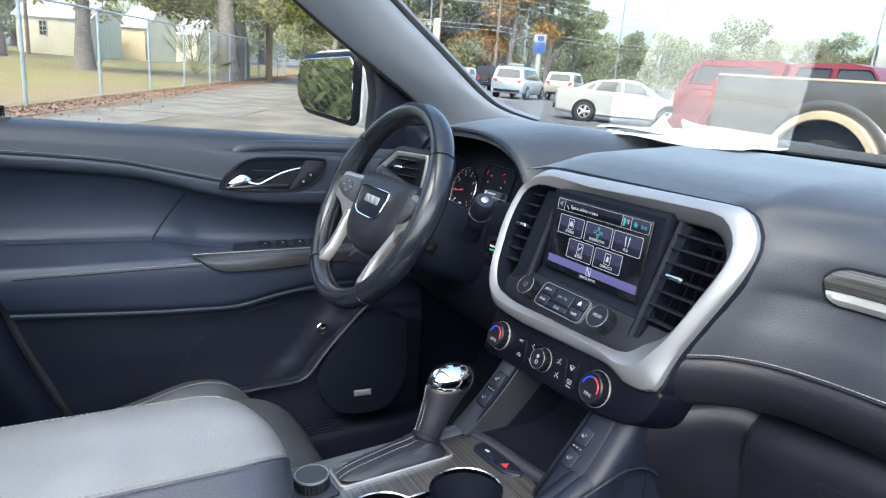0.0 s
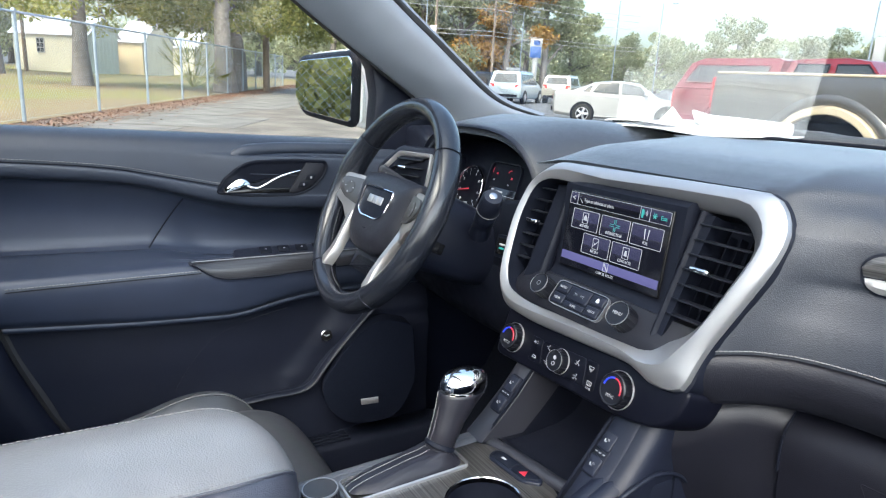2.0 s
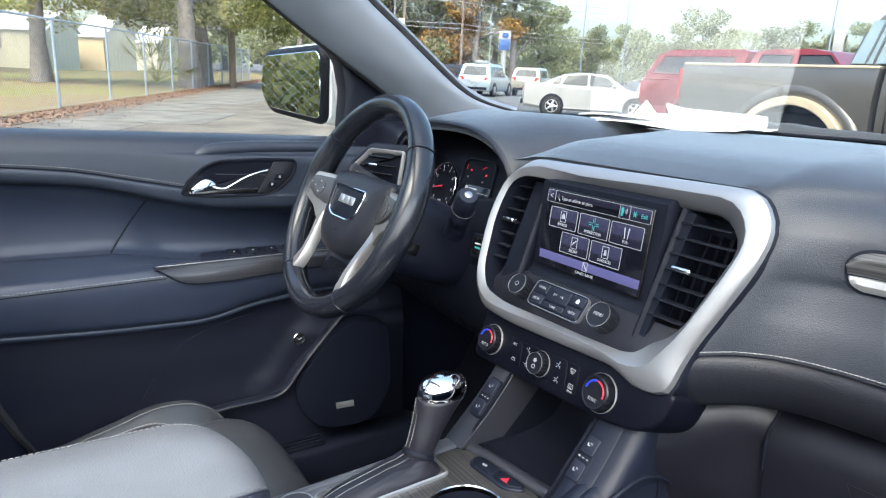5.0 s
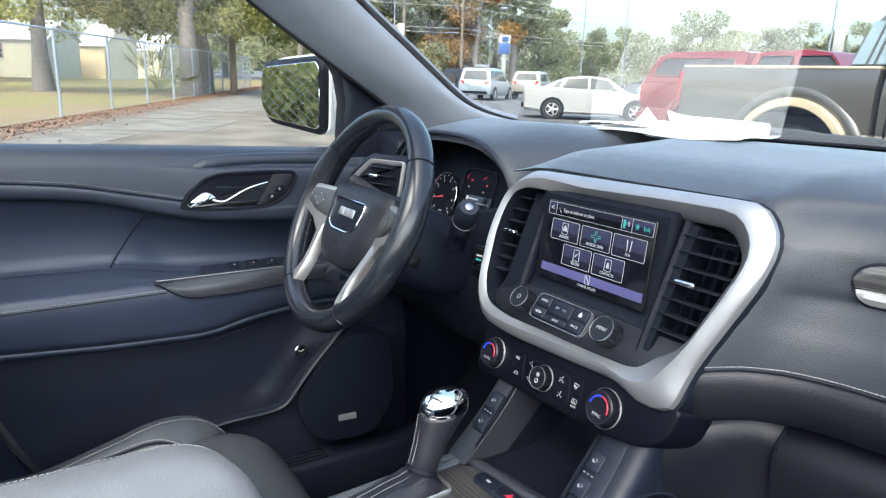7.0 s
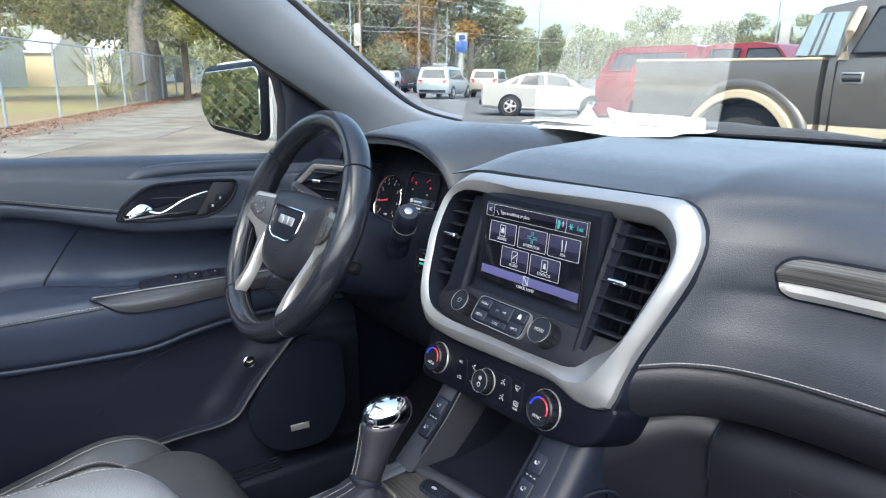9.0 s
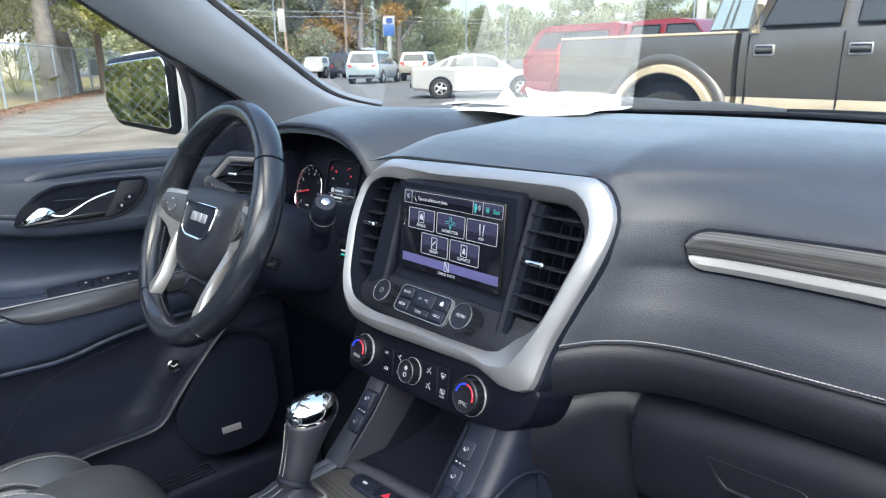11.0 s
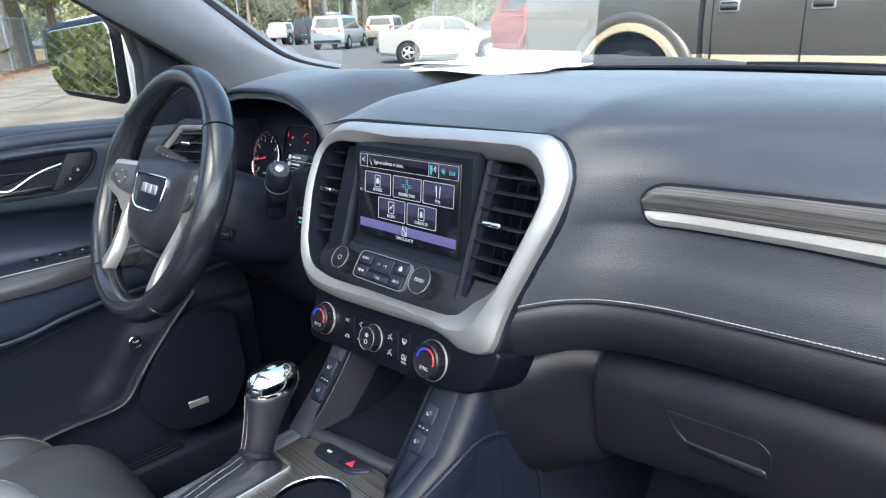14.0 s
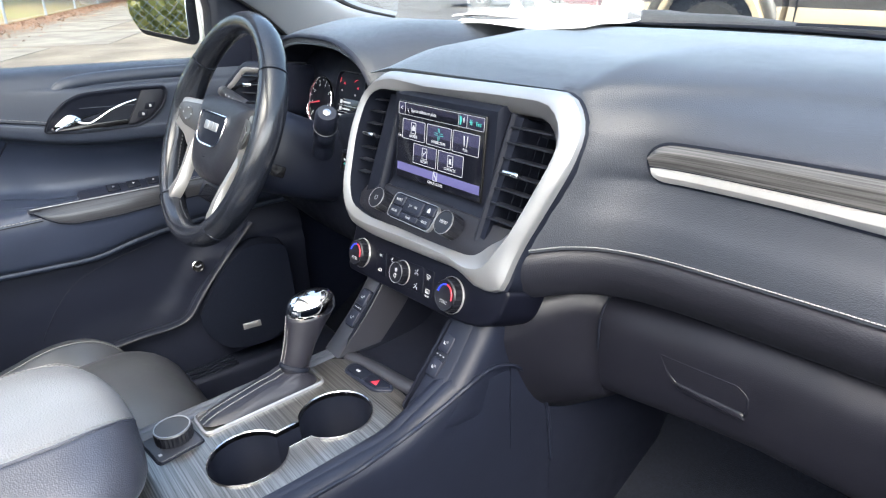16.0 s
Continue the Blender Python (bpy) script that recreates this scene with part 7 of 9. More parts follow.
P_GOLD = paint("pale_gold_paint", (0.33, 0.31, 0.27), metal=0.3)
P_NAVY = paint("navy_paint", (0.025, 0.035, 0.06))
P_GREY = paint("blue_grey_paint", (0.20, 0.25, 0.30))
LAMPRED = mat("tail_lamp_red", (0.45, 0.02, 0.02), 0.15, var=0.0, rvar=0)


def leaf_mat(name, a, b):
    m = bpy.data.materials.new(name)
    m.use_nodes = True
    nt = m.node_tree
    bs = nt.nodes["Principled BSDF"]
    bs.inputs["Roughness"].default_value = 0.6
    g = nt.nodes.new("ShaderNodeNewGeometry")
    oi = nt.nodes.new("ShaderNodeObjectInfo")
    mx = nt.nodes.new("ShaderNodeMix")
    mx.data_type = "RGBA"
    mx.inputs["A"].default_value, mx.inputs["B"].default_value = (*a, 1), (*b, 1)
    nt.links.new(g.outputs["Random Per Island"], mx.inputs["Factor"])
    hs = nt.nodes.new("ShaderNodeHueSaturation")
    mr = nt.nodes.new("ShaderNodeMapRange")
    mr.inputs["To Min"].default_value, mr.inputs["To Max"].default_value = 0.75, 1.25
    nt.links.new(oi.outputs["Random"], mr.inputs["Value"])
    nt.links.new(mr.outputs[0], hs.inputs["Value"])
    nt.links.new(mx.outputs["Result"], hs.inputs["Color"])
    nt.links.new(hs.outputs["Color"], bs.inputs["Base Color"])
    tr = nt.nodes.new("ShaderNodeBsdfTranslucent")
    nt.links.new(hs.outputs["Color"], tr.inputs["Color"])
    ms = nt.nodes.new("ShaderNodeMixShader")
    ms.inputs[0].default_value = 0.5
    nt.links.new(bs.outputs[0], ms.inputs[1])
    nt.links.new(tr.outputs[0], ms.inputs[2])
    nt.links.new(ms.outputs[0], nt.nodes["Material Output"].inputs["Surface"])
    return m


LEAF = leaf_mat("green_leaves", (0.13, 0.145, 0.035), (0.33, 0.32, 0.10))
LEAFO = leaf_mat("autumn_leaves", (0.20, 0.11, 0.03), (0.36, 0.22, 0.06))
# far foliage is paler: distance haze is put into its colour
LEAFF = leaf_mat("haze_paled_leaves", (0.21, 0.225, 0.12), (0.42, 0.43, 0.27))


def lawn_mat():
    """Dry grass: brown and yellow-green patches."""
    m = mat("dry_lawn", (0.2, 0.16, 0.06), 0.95, var=0.3, vscale=0.35, bump=0.8, bscale=25)
    nt = m.node_tree
    tc = nt.nodes["Texture Coordinate"]
    n1, n2 = nt.nodes.new("ShaderNodeTexNoise"), nt.nodes.new("ShaderNodeTexNoise")
    n1.inputs["Scale"].default_value, n2.inputs["Scale"].default_value = 0.13, 14.0
    n1.inputs["Detail"].default_value = n2.inputs["Detail"].default_value = 8
    r1, r2 = nt.nodes.new("ShaderNodeValToRGB"), nt.nodes.new("ShaderNodeMapRange")
    r1.color_ramp.elements[0].position, r1.color_ramp.elements[0].color = 0.42, (0.170, 0.125, 0.062, 1)
    r1.color_ramp.elements[1].position, r1.color_ramp.elements[1].color = 0.58, (0.150, 0.145, 0.034, 1)
    r2.inputs["From Min"].default_value, r2.inputs["From Max"].default_value = 0.25, 0.75
    r2.inputs["To Min"].default_value, r2.inputs["To Max"].default_value = 0.55, 1.3
    mu = nt.nodes.new("ShaderNodeVectorMath")
    mu.operation = "SCALE"
    for n in (n1, n2):
        nt.links.new(tc.outputs["Object"], n.inputs["Vector"])
    nt.links.new(n1.outputs["Fac"], r1.inputs["Fac"])
    nt.links.new(n2.outputs["Fac"], r2.inputs["Value"])
    nt.links.new(r1.outputs["Color"], mu.inputs[0])
    nt.links.new(r2.outputs[0], mu.inputs["Scale"])
    nt.links.new(mu.outputs[0], nt.nodes["Principled BSDF"].inputs["Base Color"])
    return m


GRASSM = lawn_mat()


def flat(name, pts, z, material, label, category, kind="structure", thick=0.05):
    bm_ = rings(bmesh.new(), [[V((x, y, z - thick)) for x, y in pts], [V((x, y, z)) for x, y in pts]])
    return tagged(solo(name, bm_, material, label, category, car=False, smooth=0), kind=kind)


bm = bmesh.new()
bmesh.ops.create_grid(bm, x_segments=30, y_segments=30, size=400)
tagged(solo("ground", bm, ASPHALT, "grey asphalt of the car park", "ground", car=False), kind="structure")
FD = V((-0.914, 0.406, 0))
FN = V((0.406, 0.914, 0))        # from the fence towards the drive
F0 = V((-17.3, 0.20, 0))


def along(s, n):
    p = F0 + FD * s + FN * n
    return (p.x, p.y)


flat("lawn", [along(-14, -0.1), along(60, -0.1), along(60, -60), along(-14, -60)], 0.015, GRASSM, "dry yellow-green lawn behind the fence", "lawn")
flat("drive", [along(-17, 0.0), along(60, 0.0), along(60, 7.0), along(20, 7.0), along(-17, 9.5)], 0.008, DIRT, "sandy brown drive beside the fence", "drive")
random.seed(4)
for i in range(11):
    s0 = -6 + i * 3.3
    w0, w1 = 1.3 + random.uniform(-0.3, 0.3), 3.4 + random.uniform(-0.8, 0.6)
    flat("concrete_slab", [along(s0, w0), along(s0 + 3.2, w0 + random.uniform(-0.2, 0.2)), along(s0 + 3.2 + random.uniform(-0.3, 0.1), w1), along(s0, w1 + random.uniform(-0.4, 0.3))], 0.016, CONCRETE, "cracked pale concrete slab in the drive", "slab")
flat("leaf_bed", [along(-16, 0.05), along(40, 0.05), along(40, 0.4), along(25, 0.6), along(12, 0.7), along(4, 0.8), along(-16, 0.8)], 0.020, LEAFLIT, "bed of fallen brown leaves along the fence", "leaves", "stuff")
verts, faces = [], []
rng = np.random.default_rng(3)
for i in range(9000):
    s, n = rng.uniform(-8, 34), abs(rng.normal(0.35, 0.5))
    p = F0 + FD * s + FN * n
    a, r, z = rng.uniform(0, 6.28), rng.uniform(0.012, 0.036), rng.uniform(0.021, 0.035)
    k = len(verts)
    for j, (rr, zz) in enumerate(((r, 0), (r * 0.5, 0.02), (r, 0.005), (r * 0.5, -0.004))):
        verts.append((p.x + rr * math.cos(a + j * 1.57), p.y + rr * math.sin(a + j * 1.57), z + zz))
    faces.append((k, k + 1, k + 2, k + 3))
me = bpy.data.meshes.new("fallen_leaves")
me.from_pydata(verts, [], faces)
me.materials.append(LEAFDRY)
tagged(new("fallen_leaves", me), "scattered dry brown leaves on the drive edge", "leaves", kind="stuff")


# ---- chain-link fence ----
def fence(name, start, direction, n_posts, step, height, cell, label, wire=0.0022):
    d = V(direction).normalized()
    th = thing(name, start, label, "fence", car=False)
    s = V(start)
    ln = step * (n_posts - 1)
    for k in range(n_posts):
        p = s + d * step * k
        post = part("post", tube([p, p + V((0, 0, height + 0.02))], 0.036, 10), GALV, th, "galvanised post")
        part("cap", lathe([(0.044, 0), (0.044, 0.03), (0.026, 0.055), (0.004, 0.062)], Matrix.Translation(p + V((0, 0, height + 0.01))), 10), GALV, post)
    part("top_rail", tube([s + V((0, 0, height)), s + d * ln + V((0, 0, height))], 0.024, 8), GALV, th)
    part("tension_wire", tube([s + V((0, 0, 0.08)), s + d * ln + V((0, 0, 0.08))], 0.004, 5), GALV, th)
    verts_, faces_ = [], []
    side = V((-d.y, d.x, 0))
    for sg in (1, -1):
        cross = (d - V((0, 0, sg))) * 0.7071
        x = -height
        while x < ln + height:
            a, b = (x, 0.04), (x + sg * height, height - 0.02)
            x += cell * 1.414
            # clip to the run
            pts = []
            for t in (max(0, min(1, (0 - a[0]) / (b[0] - a[0]))), max(0, min(1, (ln - a[0]) / (b[0] - a[0])))):
                pts.append((a[0] + (b[0] - a[0]) * t, a[1] + (b[1] - a[1]) * t))
            pts.sort()
            if abs(pts[0][0] - pts[1][0]) < 0.02:
                continue
            k0 = len(verts_)
            for px, pz in pts:
                c = s + d * px + V((0, 0, pz)) + side * 0.004 * sg
                verts_ += [tuple(c + cross * wire), tuple(c + side * wire), tuple(c - cross * wire), tuple(c - side * wire)]
            for j in range(4):
                faces_.append((k0 + j, k0 + (j + 1) % 4, k0 + 4 + (j + 1) % 4, k0 + 4 + j))
    me_ = bpy.data.meshes.new("wire_mesh")
    me_.from_pydata([V(v) - s for v in verts_], [], faces_)
    me_.materials.append(GALV)
    ob = new("wire_mesh", me_)
    ob.parent = th
    tagged(ob, "diamond wire mesh", kind="stuff")
    return th


fence("chain_link_fence", tuple(F0 + FD * -3.45 * 3), FD, 13, 3.45, 1.97, 0.075, "galvanised chain-link fence along the drive", 0.0015)
fence("chain_link_gate", (-4.9, -1.75, 0), (0.86, -0.51, 0), 3, 2.3, 1.9, 0.050, "galvanised chain-link fence close behind the car", 0.0013)


# ---- trees ----
def leaf_cloud(seed, n, clumps, size, spread):
    """Small leaf blades gathered in clumps."""
    g = np.random.default_rng(seed)
    cs = np.array(clumps, float)
    idx = g.integers(0, len(cs), n)
    v = g.normal(size=(n, 3))
    v /= np.linalg.norm(v, axis=1, keepdims=True)
    p = cs[idx, :3] + v * (g.uniform(0.25, 1.0, (n, 1)) ** 0.6) * cs[idx, 3:4] * np.array([1, 1, spread])
    a, b = g.normal(size=(n, 3)), g.normal(size=(n, 3))
    a /= np.linalg.norm(a, axis=1, keepdims=True)
    b -= (a * b).sum(1, keepdims=True) * a
    b /= np.linalg.norm(b, axis=1, keepdims=True)
    s = g.uniform(0.6, 1.3, (n, 1)) * size
    q = np.stack([p - a * s, p + b * s * 0.45, p + a * s, p - b * s * 0.45], 1).reshape(-1, 3)
    me_ = bpy.data.meshes.new("crown")
    me_.from_pydata(q.tolist(), [], np.arange(4 * n).reshape(n, 4).tolist())
    return me_


def tree(name, pos, height, girth, seed, leaf, leaves, size, crown_from, width, label, low=0):
    g = random.Random(seed)
    th = thing(name, pos, label, "tree", "trees round the car park", car=False)
    base = V(pos)
    bm_ = bmesh.new()
    trunk = [base + V((g.uniform(-0.12, 0.12) * i, g.uniform(-0.12, 0.12) * i, height * 0.75 * i / 6)) for i in range(7)]
    trunk[0] = base.copy()
    tube(trunk, [girth * (1.35 if i == 0 else 1.0) * (1 - 0.11 * i) for i in range(7)], 10, bm=bm_)
    clumps = []
    for k in range(11):
        t = crown_from + (0.75 - crown_from) * (k % 6) / 5
        o = base + (trunk[-1] - base) * (t / 0.75)
        a = g.uniform(0, 6.28)
        ln = width * g.uniform(0.55, 1.0) * (1.15 - 0.5 * t)
        e = o + V((ln * math.cos(a), ln * math.sin(a), height * g.uniform(0.04, 0.22)))
        tube([o, (o + e) / 2 + V((0, 0, 0.05 * height * 0.5)), e], [girth * 0.42, girth * 0.28, girth * 0.08], 6, bm=bm_)
        for j in range(2):
            q = o + (e - o) * g.uniform(0.55, 1.05) - base
            clumps.append((q.x + g.uniform(-0.4, 0.4), q.y + g.uniform(-0.4, 0.4), q.z + g.uniform(0, 0.6), width * g.uniform(0.22, 0.42)))
    for j in range(low):
        a, r_ = g.uniform(0, 6.28), width * g.uniform(0.4, 1.0)
        clumps.append((r_ * math.cos(a), r_ * math.sin(a), g.uniform(2.9, 5.5), g.uniform(0.7, 1.3)))
    for j in range(5):
        clumps.append((g.uniform(-0.3, 0.3) * width, g.uniform(-0.3, 0.3) * width, height * g.uniform(0.72, 0.98), width * g.uniform(0.22, 0.36)))
    part("trunk", bm_, BARK, th, "rough grey trunk and limbs")
    me_ = leaf_cloud(seed, leaves, clumps, size, 0.75)
    me_.materials.append(leaf)
    cr = new("crown", me_)
    cr.parent = th
    tagged(cr, kind="stuff")
    return th


tree("oak_tree", (-33.5, 0.35, 0), 13, 0.36, 11, LEAF, 19000, 0.12, 0.30, 4.5, "tall oak with rough grey trunk on the lawn", 24)
tree("oak_tree", (-31.2, 6.0, 0), 14, 0.42, 12, LEAF, 21000, 0.12, 0.30, 5.5, "large oak standing in the fence line", 28)
tree("oak_tree", (-34.5, 7.3, 0), 13, 0.34, 13, LEAF, 19000, 0.12, 0.28, 5.0, "oak with dark trunk beside the fence", 26)
tree("oak_tree", (-47.5, -3.9, 0), 14, 0.50, 14, LEAF, 8000, 0.17, 0.35, 5.0, "oak with forked grey trunk beside the sheds")
tree("oak_tree", (-50.5, -5.6, 0), 14, 0.45, 15, LEAF, 8000, 0.17, 0.35, 5.0, "oak with grey trunk beside the maroon shed")


def polar(az, dist):
    """A place by its bearing (degrees left of straight ahead) and distance."""
    return (0.6 - dist * math.sin(radians(az)), -0.5 + dist * math.cos(radians(az)), 0)


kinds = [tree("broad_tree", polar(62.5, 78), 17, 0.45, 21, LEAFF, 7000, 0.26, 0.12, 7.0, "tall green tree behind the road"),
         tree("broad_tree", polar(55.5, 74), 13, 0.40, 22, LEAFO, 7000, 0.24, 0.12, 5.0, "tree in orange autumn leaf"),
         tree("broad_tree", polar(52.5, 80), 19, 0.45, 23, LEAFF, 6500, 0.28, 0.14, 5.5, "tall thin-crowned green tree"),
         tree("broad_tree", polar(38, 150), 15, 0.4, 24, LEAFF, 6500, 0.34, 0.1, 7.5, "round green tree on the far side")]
random.seed(8)
spots = []
for az in range(60, 104, 3):
    spots.append((az + random.uniform(-1, 1), random.uniform(84, 100), random.choice((0, 0, 2, 3)), random.uniform(0.85, 1.15)))
for az, dist, kd, sc_ in ((59.5, 76, 0, 0.95), (57.5, 82, 2, 0.9), (57.0, 92, 0, 1.1), (54, 96, 0, 1.0), (66, 70, 2, 0.9), (70, 74, 0, 0.9), (50.5, 88, 3, 0.75), (48.5, 120, 3, 0.6), (46, 140, 3, 0.7), (43.5, 150, 3, 0.8), (41, 135, 3, 0.95), (39.5, 125, 0, 0.95), (36, 128, 3, 0.95), (34.3, 120, 0, 0.95), (32.5, 118, 3, 1.0), (31, 110, 0, 1.0), (29, 115, 3, 0.95), (27, 112, 0, 0.9), (24, 118, 3, 0.9), (21, 115, 0, 1), (17, 118, 3, 1), (13, 116, 0, 1), (9, 120, 3, 1), (4, 118, 0, 1), (-2, 120, 3, 1)):
    spots.append((az, dist, kd, sc_ * (0.60 if dist >= 110 and 0 < az < 43 else 1)))
for az in range(-10, -180, -11):
    spots.append((az, random.uniform(60, 90), random.choice((0, 3)), 1.0))
for az in range(110, 178, 9):
    spots.append((az, random.uniform(50, 70), random.choice((0, 3)), 1.0))
for az, dist, kd, sc_ in spots:
    x, y, _ = polar(az, dist)
    copy_thing(kinds[kd], Matrix.Translation((x, y, 0)) @ Matrix.Rotation(random.uniform(0, 6.28), 4, "Z") @ Matrix.Diagonal((sc_, sc_, sc_ * random.uniform(0.9, 1.1), 1)))
# far hedge of woodland that closes the horizon
g = np.random.default_rng(9)
cl = []
for az in np.arange(-180, 180, 1.1):
    d = 165 + g.uniform(-8, 8)
    x, y, _ = polar(az, d)
    for k in range(2):
        cl.append((x + g.uniform(-3, 3), y + g.uniform(-3, 3), g.uniform(1.0, 9.0), g.uniform(2.5, 4.4)))
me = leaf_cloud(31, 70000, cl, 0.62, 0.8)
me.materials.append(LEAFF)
tagged(new("far_woods", me), "green woods along the horizon, haze put in the leaf colour", "woods", kind="stuff")
# bushes that the wing mirror shows behind the near fence
me = leaf_cloud(41, 9000, [(-4.2 + g.uniform(-2.2, 2.2), -5.2 + g.uniform(-1.6, 1.2), g.uniform(0.4, 2.6), g.uniform(0.5, 0.9)) for _ in range(34)], 0.10, 0.9)
me.materials.append(LEAF)
tagged(new("bushes", me), "leafy green bushes behind the near fence", "bushes", kind="stuff")
# fan palm at the foot of the oak
palm = thing("fan_palm", (-29.6, 4.3, 0), "low fan palm with spiky green fronds by the fence", "palm", car=False)
random.seed(5)
for k in range(16):
    a = k * 2.4
    el = random.uniform(0.35, 1.3)
    d = V((math.cos(a) * math.cos(el), math.sin(a) * math.cos(el), math.sin(el)))
    o = V((-29.6, 4.3, 0.25))
    e = o + d * random.uniform(1.0, 1.7)
    bm = tube([o, e], [0.02, 0.012], 5)
    s = d.cross(V((0, 0, 1))).normalized()
    for j in range(-5, 6):
        t = (d * math.cos(j * 0.26) + s * math.sin(j * 0.26)).normalized()
        tip = e + t * 0.75 + V((0, 0, -0.08 * abs(j)))
        w_ = d.cross(s) * 0.02
        rings(bm, [[e + s * 0.01, e + w_, e - s * 0.01], [(e + tip) / 2 + s * 0.03, (e + tip) / 2 + w_, (e + tip) / 2 - s * 0.03], [tip, tip + V((0, 0, 0.004)), tip + s * 0.003]])
    part("frond", bm, LEAF, palm)


# ---- sheds ----
def shed(name, corner, phi, ls, le, eave, apex, wall_s, wall_e, roof_m, label, window=False, vdir=88):
    c = V(corner)
    out = V((-math.sin(radians(vdir)), math.cos(radians(vdir)), 0))
    rt = V((out.y, -out.x, 0))
    ds = (out * math.sin(phi) - rt * math.cos(phi)).normalized()
    de = (out * math.cos(phi) + rt * math.sin(phi)).normalized()
    th = thing(name, tuple(c), label, "shed", "sheds behind the fence", car=False)
    up = V((0, 0, 1))

    def slab(pts, nrm, t, material, nm, lab=""):
        return part(nm, rings(bmesh.new(), [[V(p) for p in pts], [V(p) + nrm * t for p in pts]]), material, th, lab, 0)

    slab((c, c + ds * ls, c + ds * ls + up * eave, c + up * eave), de, 0.1, wall_s, "side_wall", "boarded side wall")
    slab((c, c + de * le, c + de * le + up * eave, c + de * le * 0.5 + up * apex, c + up * eave), ds, 0.1, wall_e, "end_wall", "boarded gable wall")
    slab((c + ds * ls, c + de * le + ds * ls, c + de * le + ds * ls + up * eave, c + de * le * 0.5 + ds * ls + up * apex, c + ds * ls + up * eave), -ds, 0.1, wall_e, "end_wall")
    slab((c + de * le, c + de * le + ds * ls, c + de * le + ds * ls + up * eave, c + de * le + up * eave), -de, 0.1, wall_s, "side_wall")
    for a, b in ((c, c + de * le * 0.5), (c + de * le, c + de * le * 0.5)):
        o = (a - b).normalized() * 0.2
        lo, hi = a + up * (eave - 0.08) + o, b + up * (apex + 0.03)
        rf = slab((lo - ds * 0.2, lo + ds * (ls + 0.2), hi + ds * (ls + 0.2), hi - ds * 0.2), up, 0.07, roof_m, "roof", "ribbed metal roof")
        n_ = max(3, int(ls / 0.6))
        for k in range(n_ + 1):
            q = ds * (ls * k / n_)
            part("roof_rib", tube([lo + q + up * 0.08, hi + q + up * 0.08], 0.025, 4), roof_m, rf)
    for k in range(1, int(le / 0.4)):
        part("batten", tube([c + de * 0.4 * k - ds * 0.01, c + de * 0.4 * k - ds * 0.01 + up * eave], 0.018, 4), wall_e, th)
    if window:
        wc = c + ds * ls * 0.62 + up * 1.9 - de * 0.02
        wn_ = part("window", rings(bmesh.new(), [[wc + ds * x + up * z for x, z in ((-0.35, -0.55), (0.35, -0.55), (0.35, 0.55), (-0.35, 0.55))], [wc + ds * x + up * z - de * 0.06 for x, z in ((-0.35, -0.55), (0.35, -0.55), (0.35, 0.55), (-0.35, 0.55))]]), P_WHITE, th, "white-framed window", 0)
        for ix in (-0.16, 0.16):
            for iz in (-0.34, 0.0, 0.34):
                q = wc + ds * ix + up * iz - de * 0.07
                part("pane", rings(bmesh.new(), [[q + ds * x + up * z - de * w for x, z in ((-0.12, -0.14), (0.12, -0.14), (0.12, 0.14), (-0.12, 0.14))] for w in (0, 0.01)]), TINT, wn_, smooth=0)
    return th


shed("garden_shed", polar(88.0, 58), radians(40), 6.6, 3.3, 2.75, 4.1, BEIGE, SAGE, WHITEROOF, "beige boarded shed with white metal roof and window", True, 88)
shed("garden_shed", polar(84.3, 61), radians(42), 2.6, 3.5, 2.6, 4.2, TAN, BEIGE, WHITEROOF, "small tan shed with white gabled roof", False, 84)
shed("garden_shed", polar(80.6, 68), radians(25), 2.2, 4.2, 2.5, 3.9, BEIGE, BEIGE, WHITEROOF, "small beige shed with white metal roof", False, 80)
shed("barn", polar(94.6, 56), radians(12), 7.0, 4.5, 2.6, 4.3, MAROON, MAROON, DARKROOF, "maroon barn with dark grey roof", False, 95)


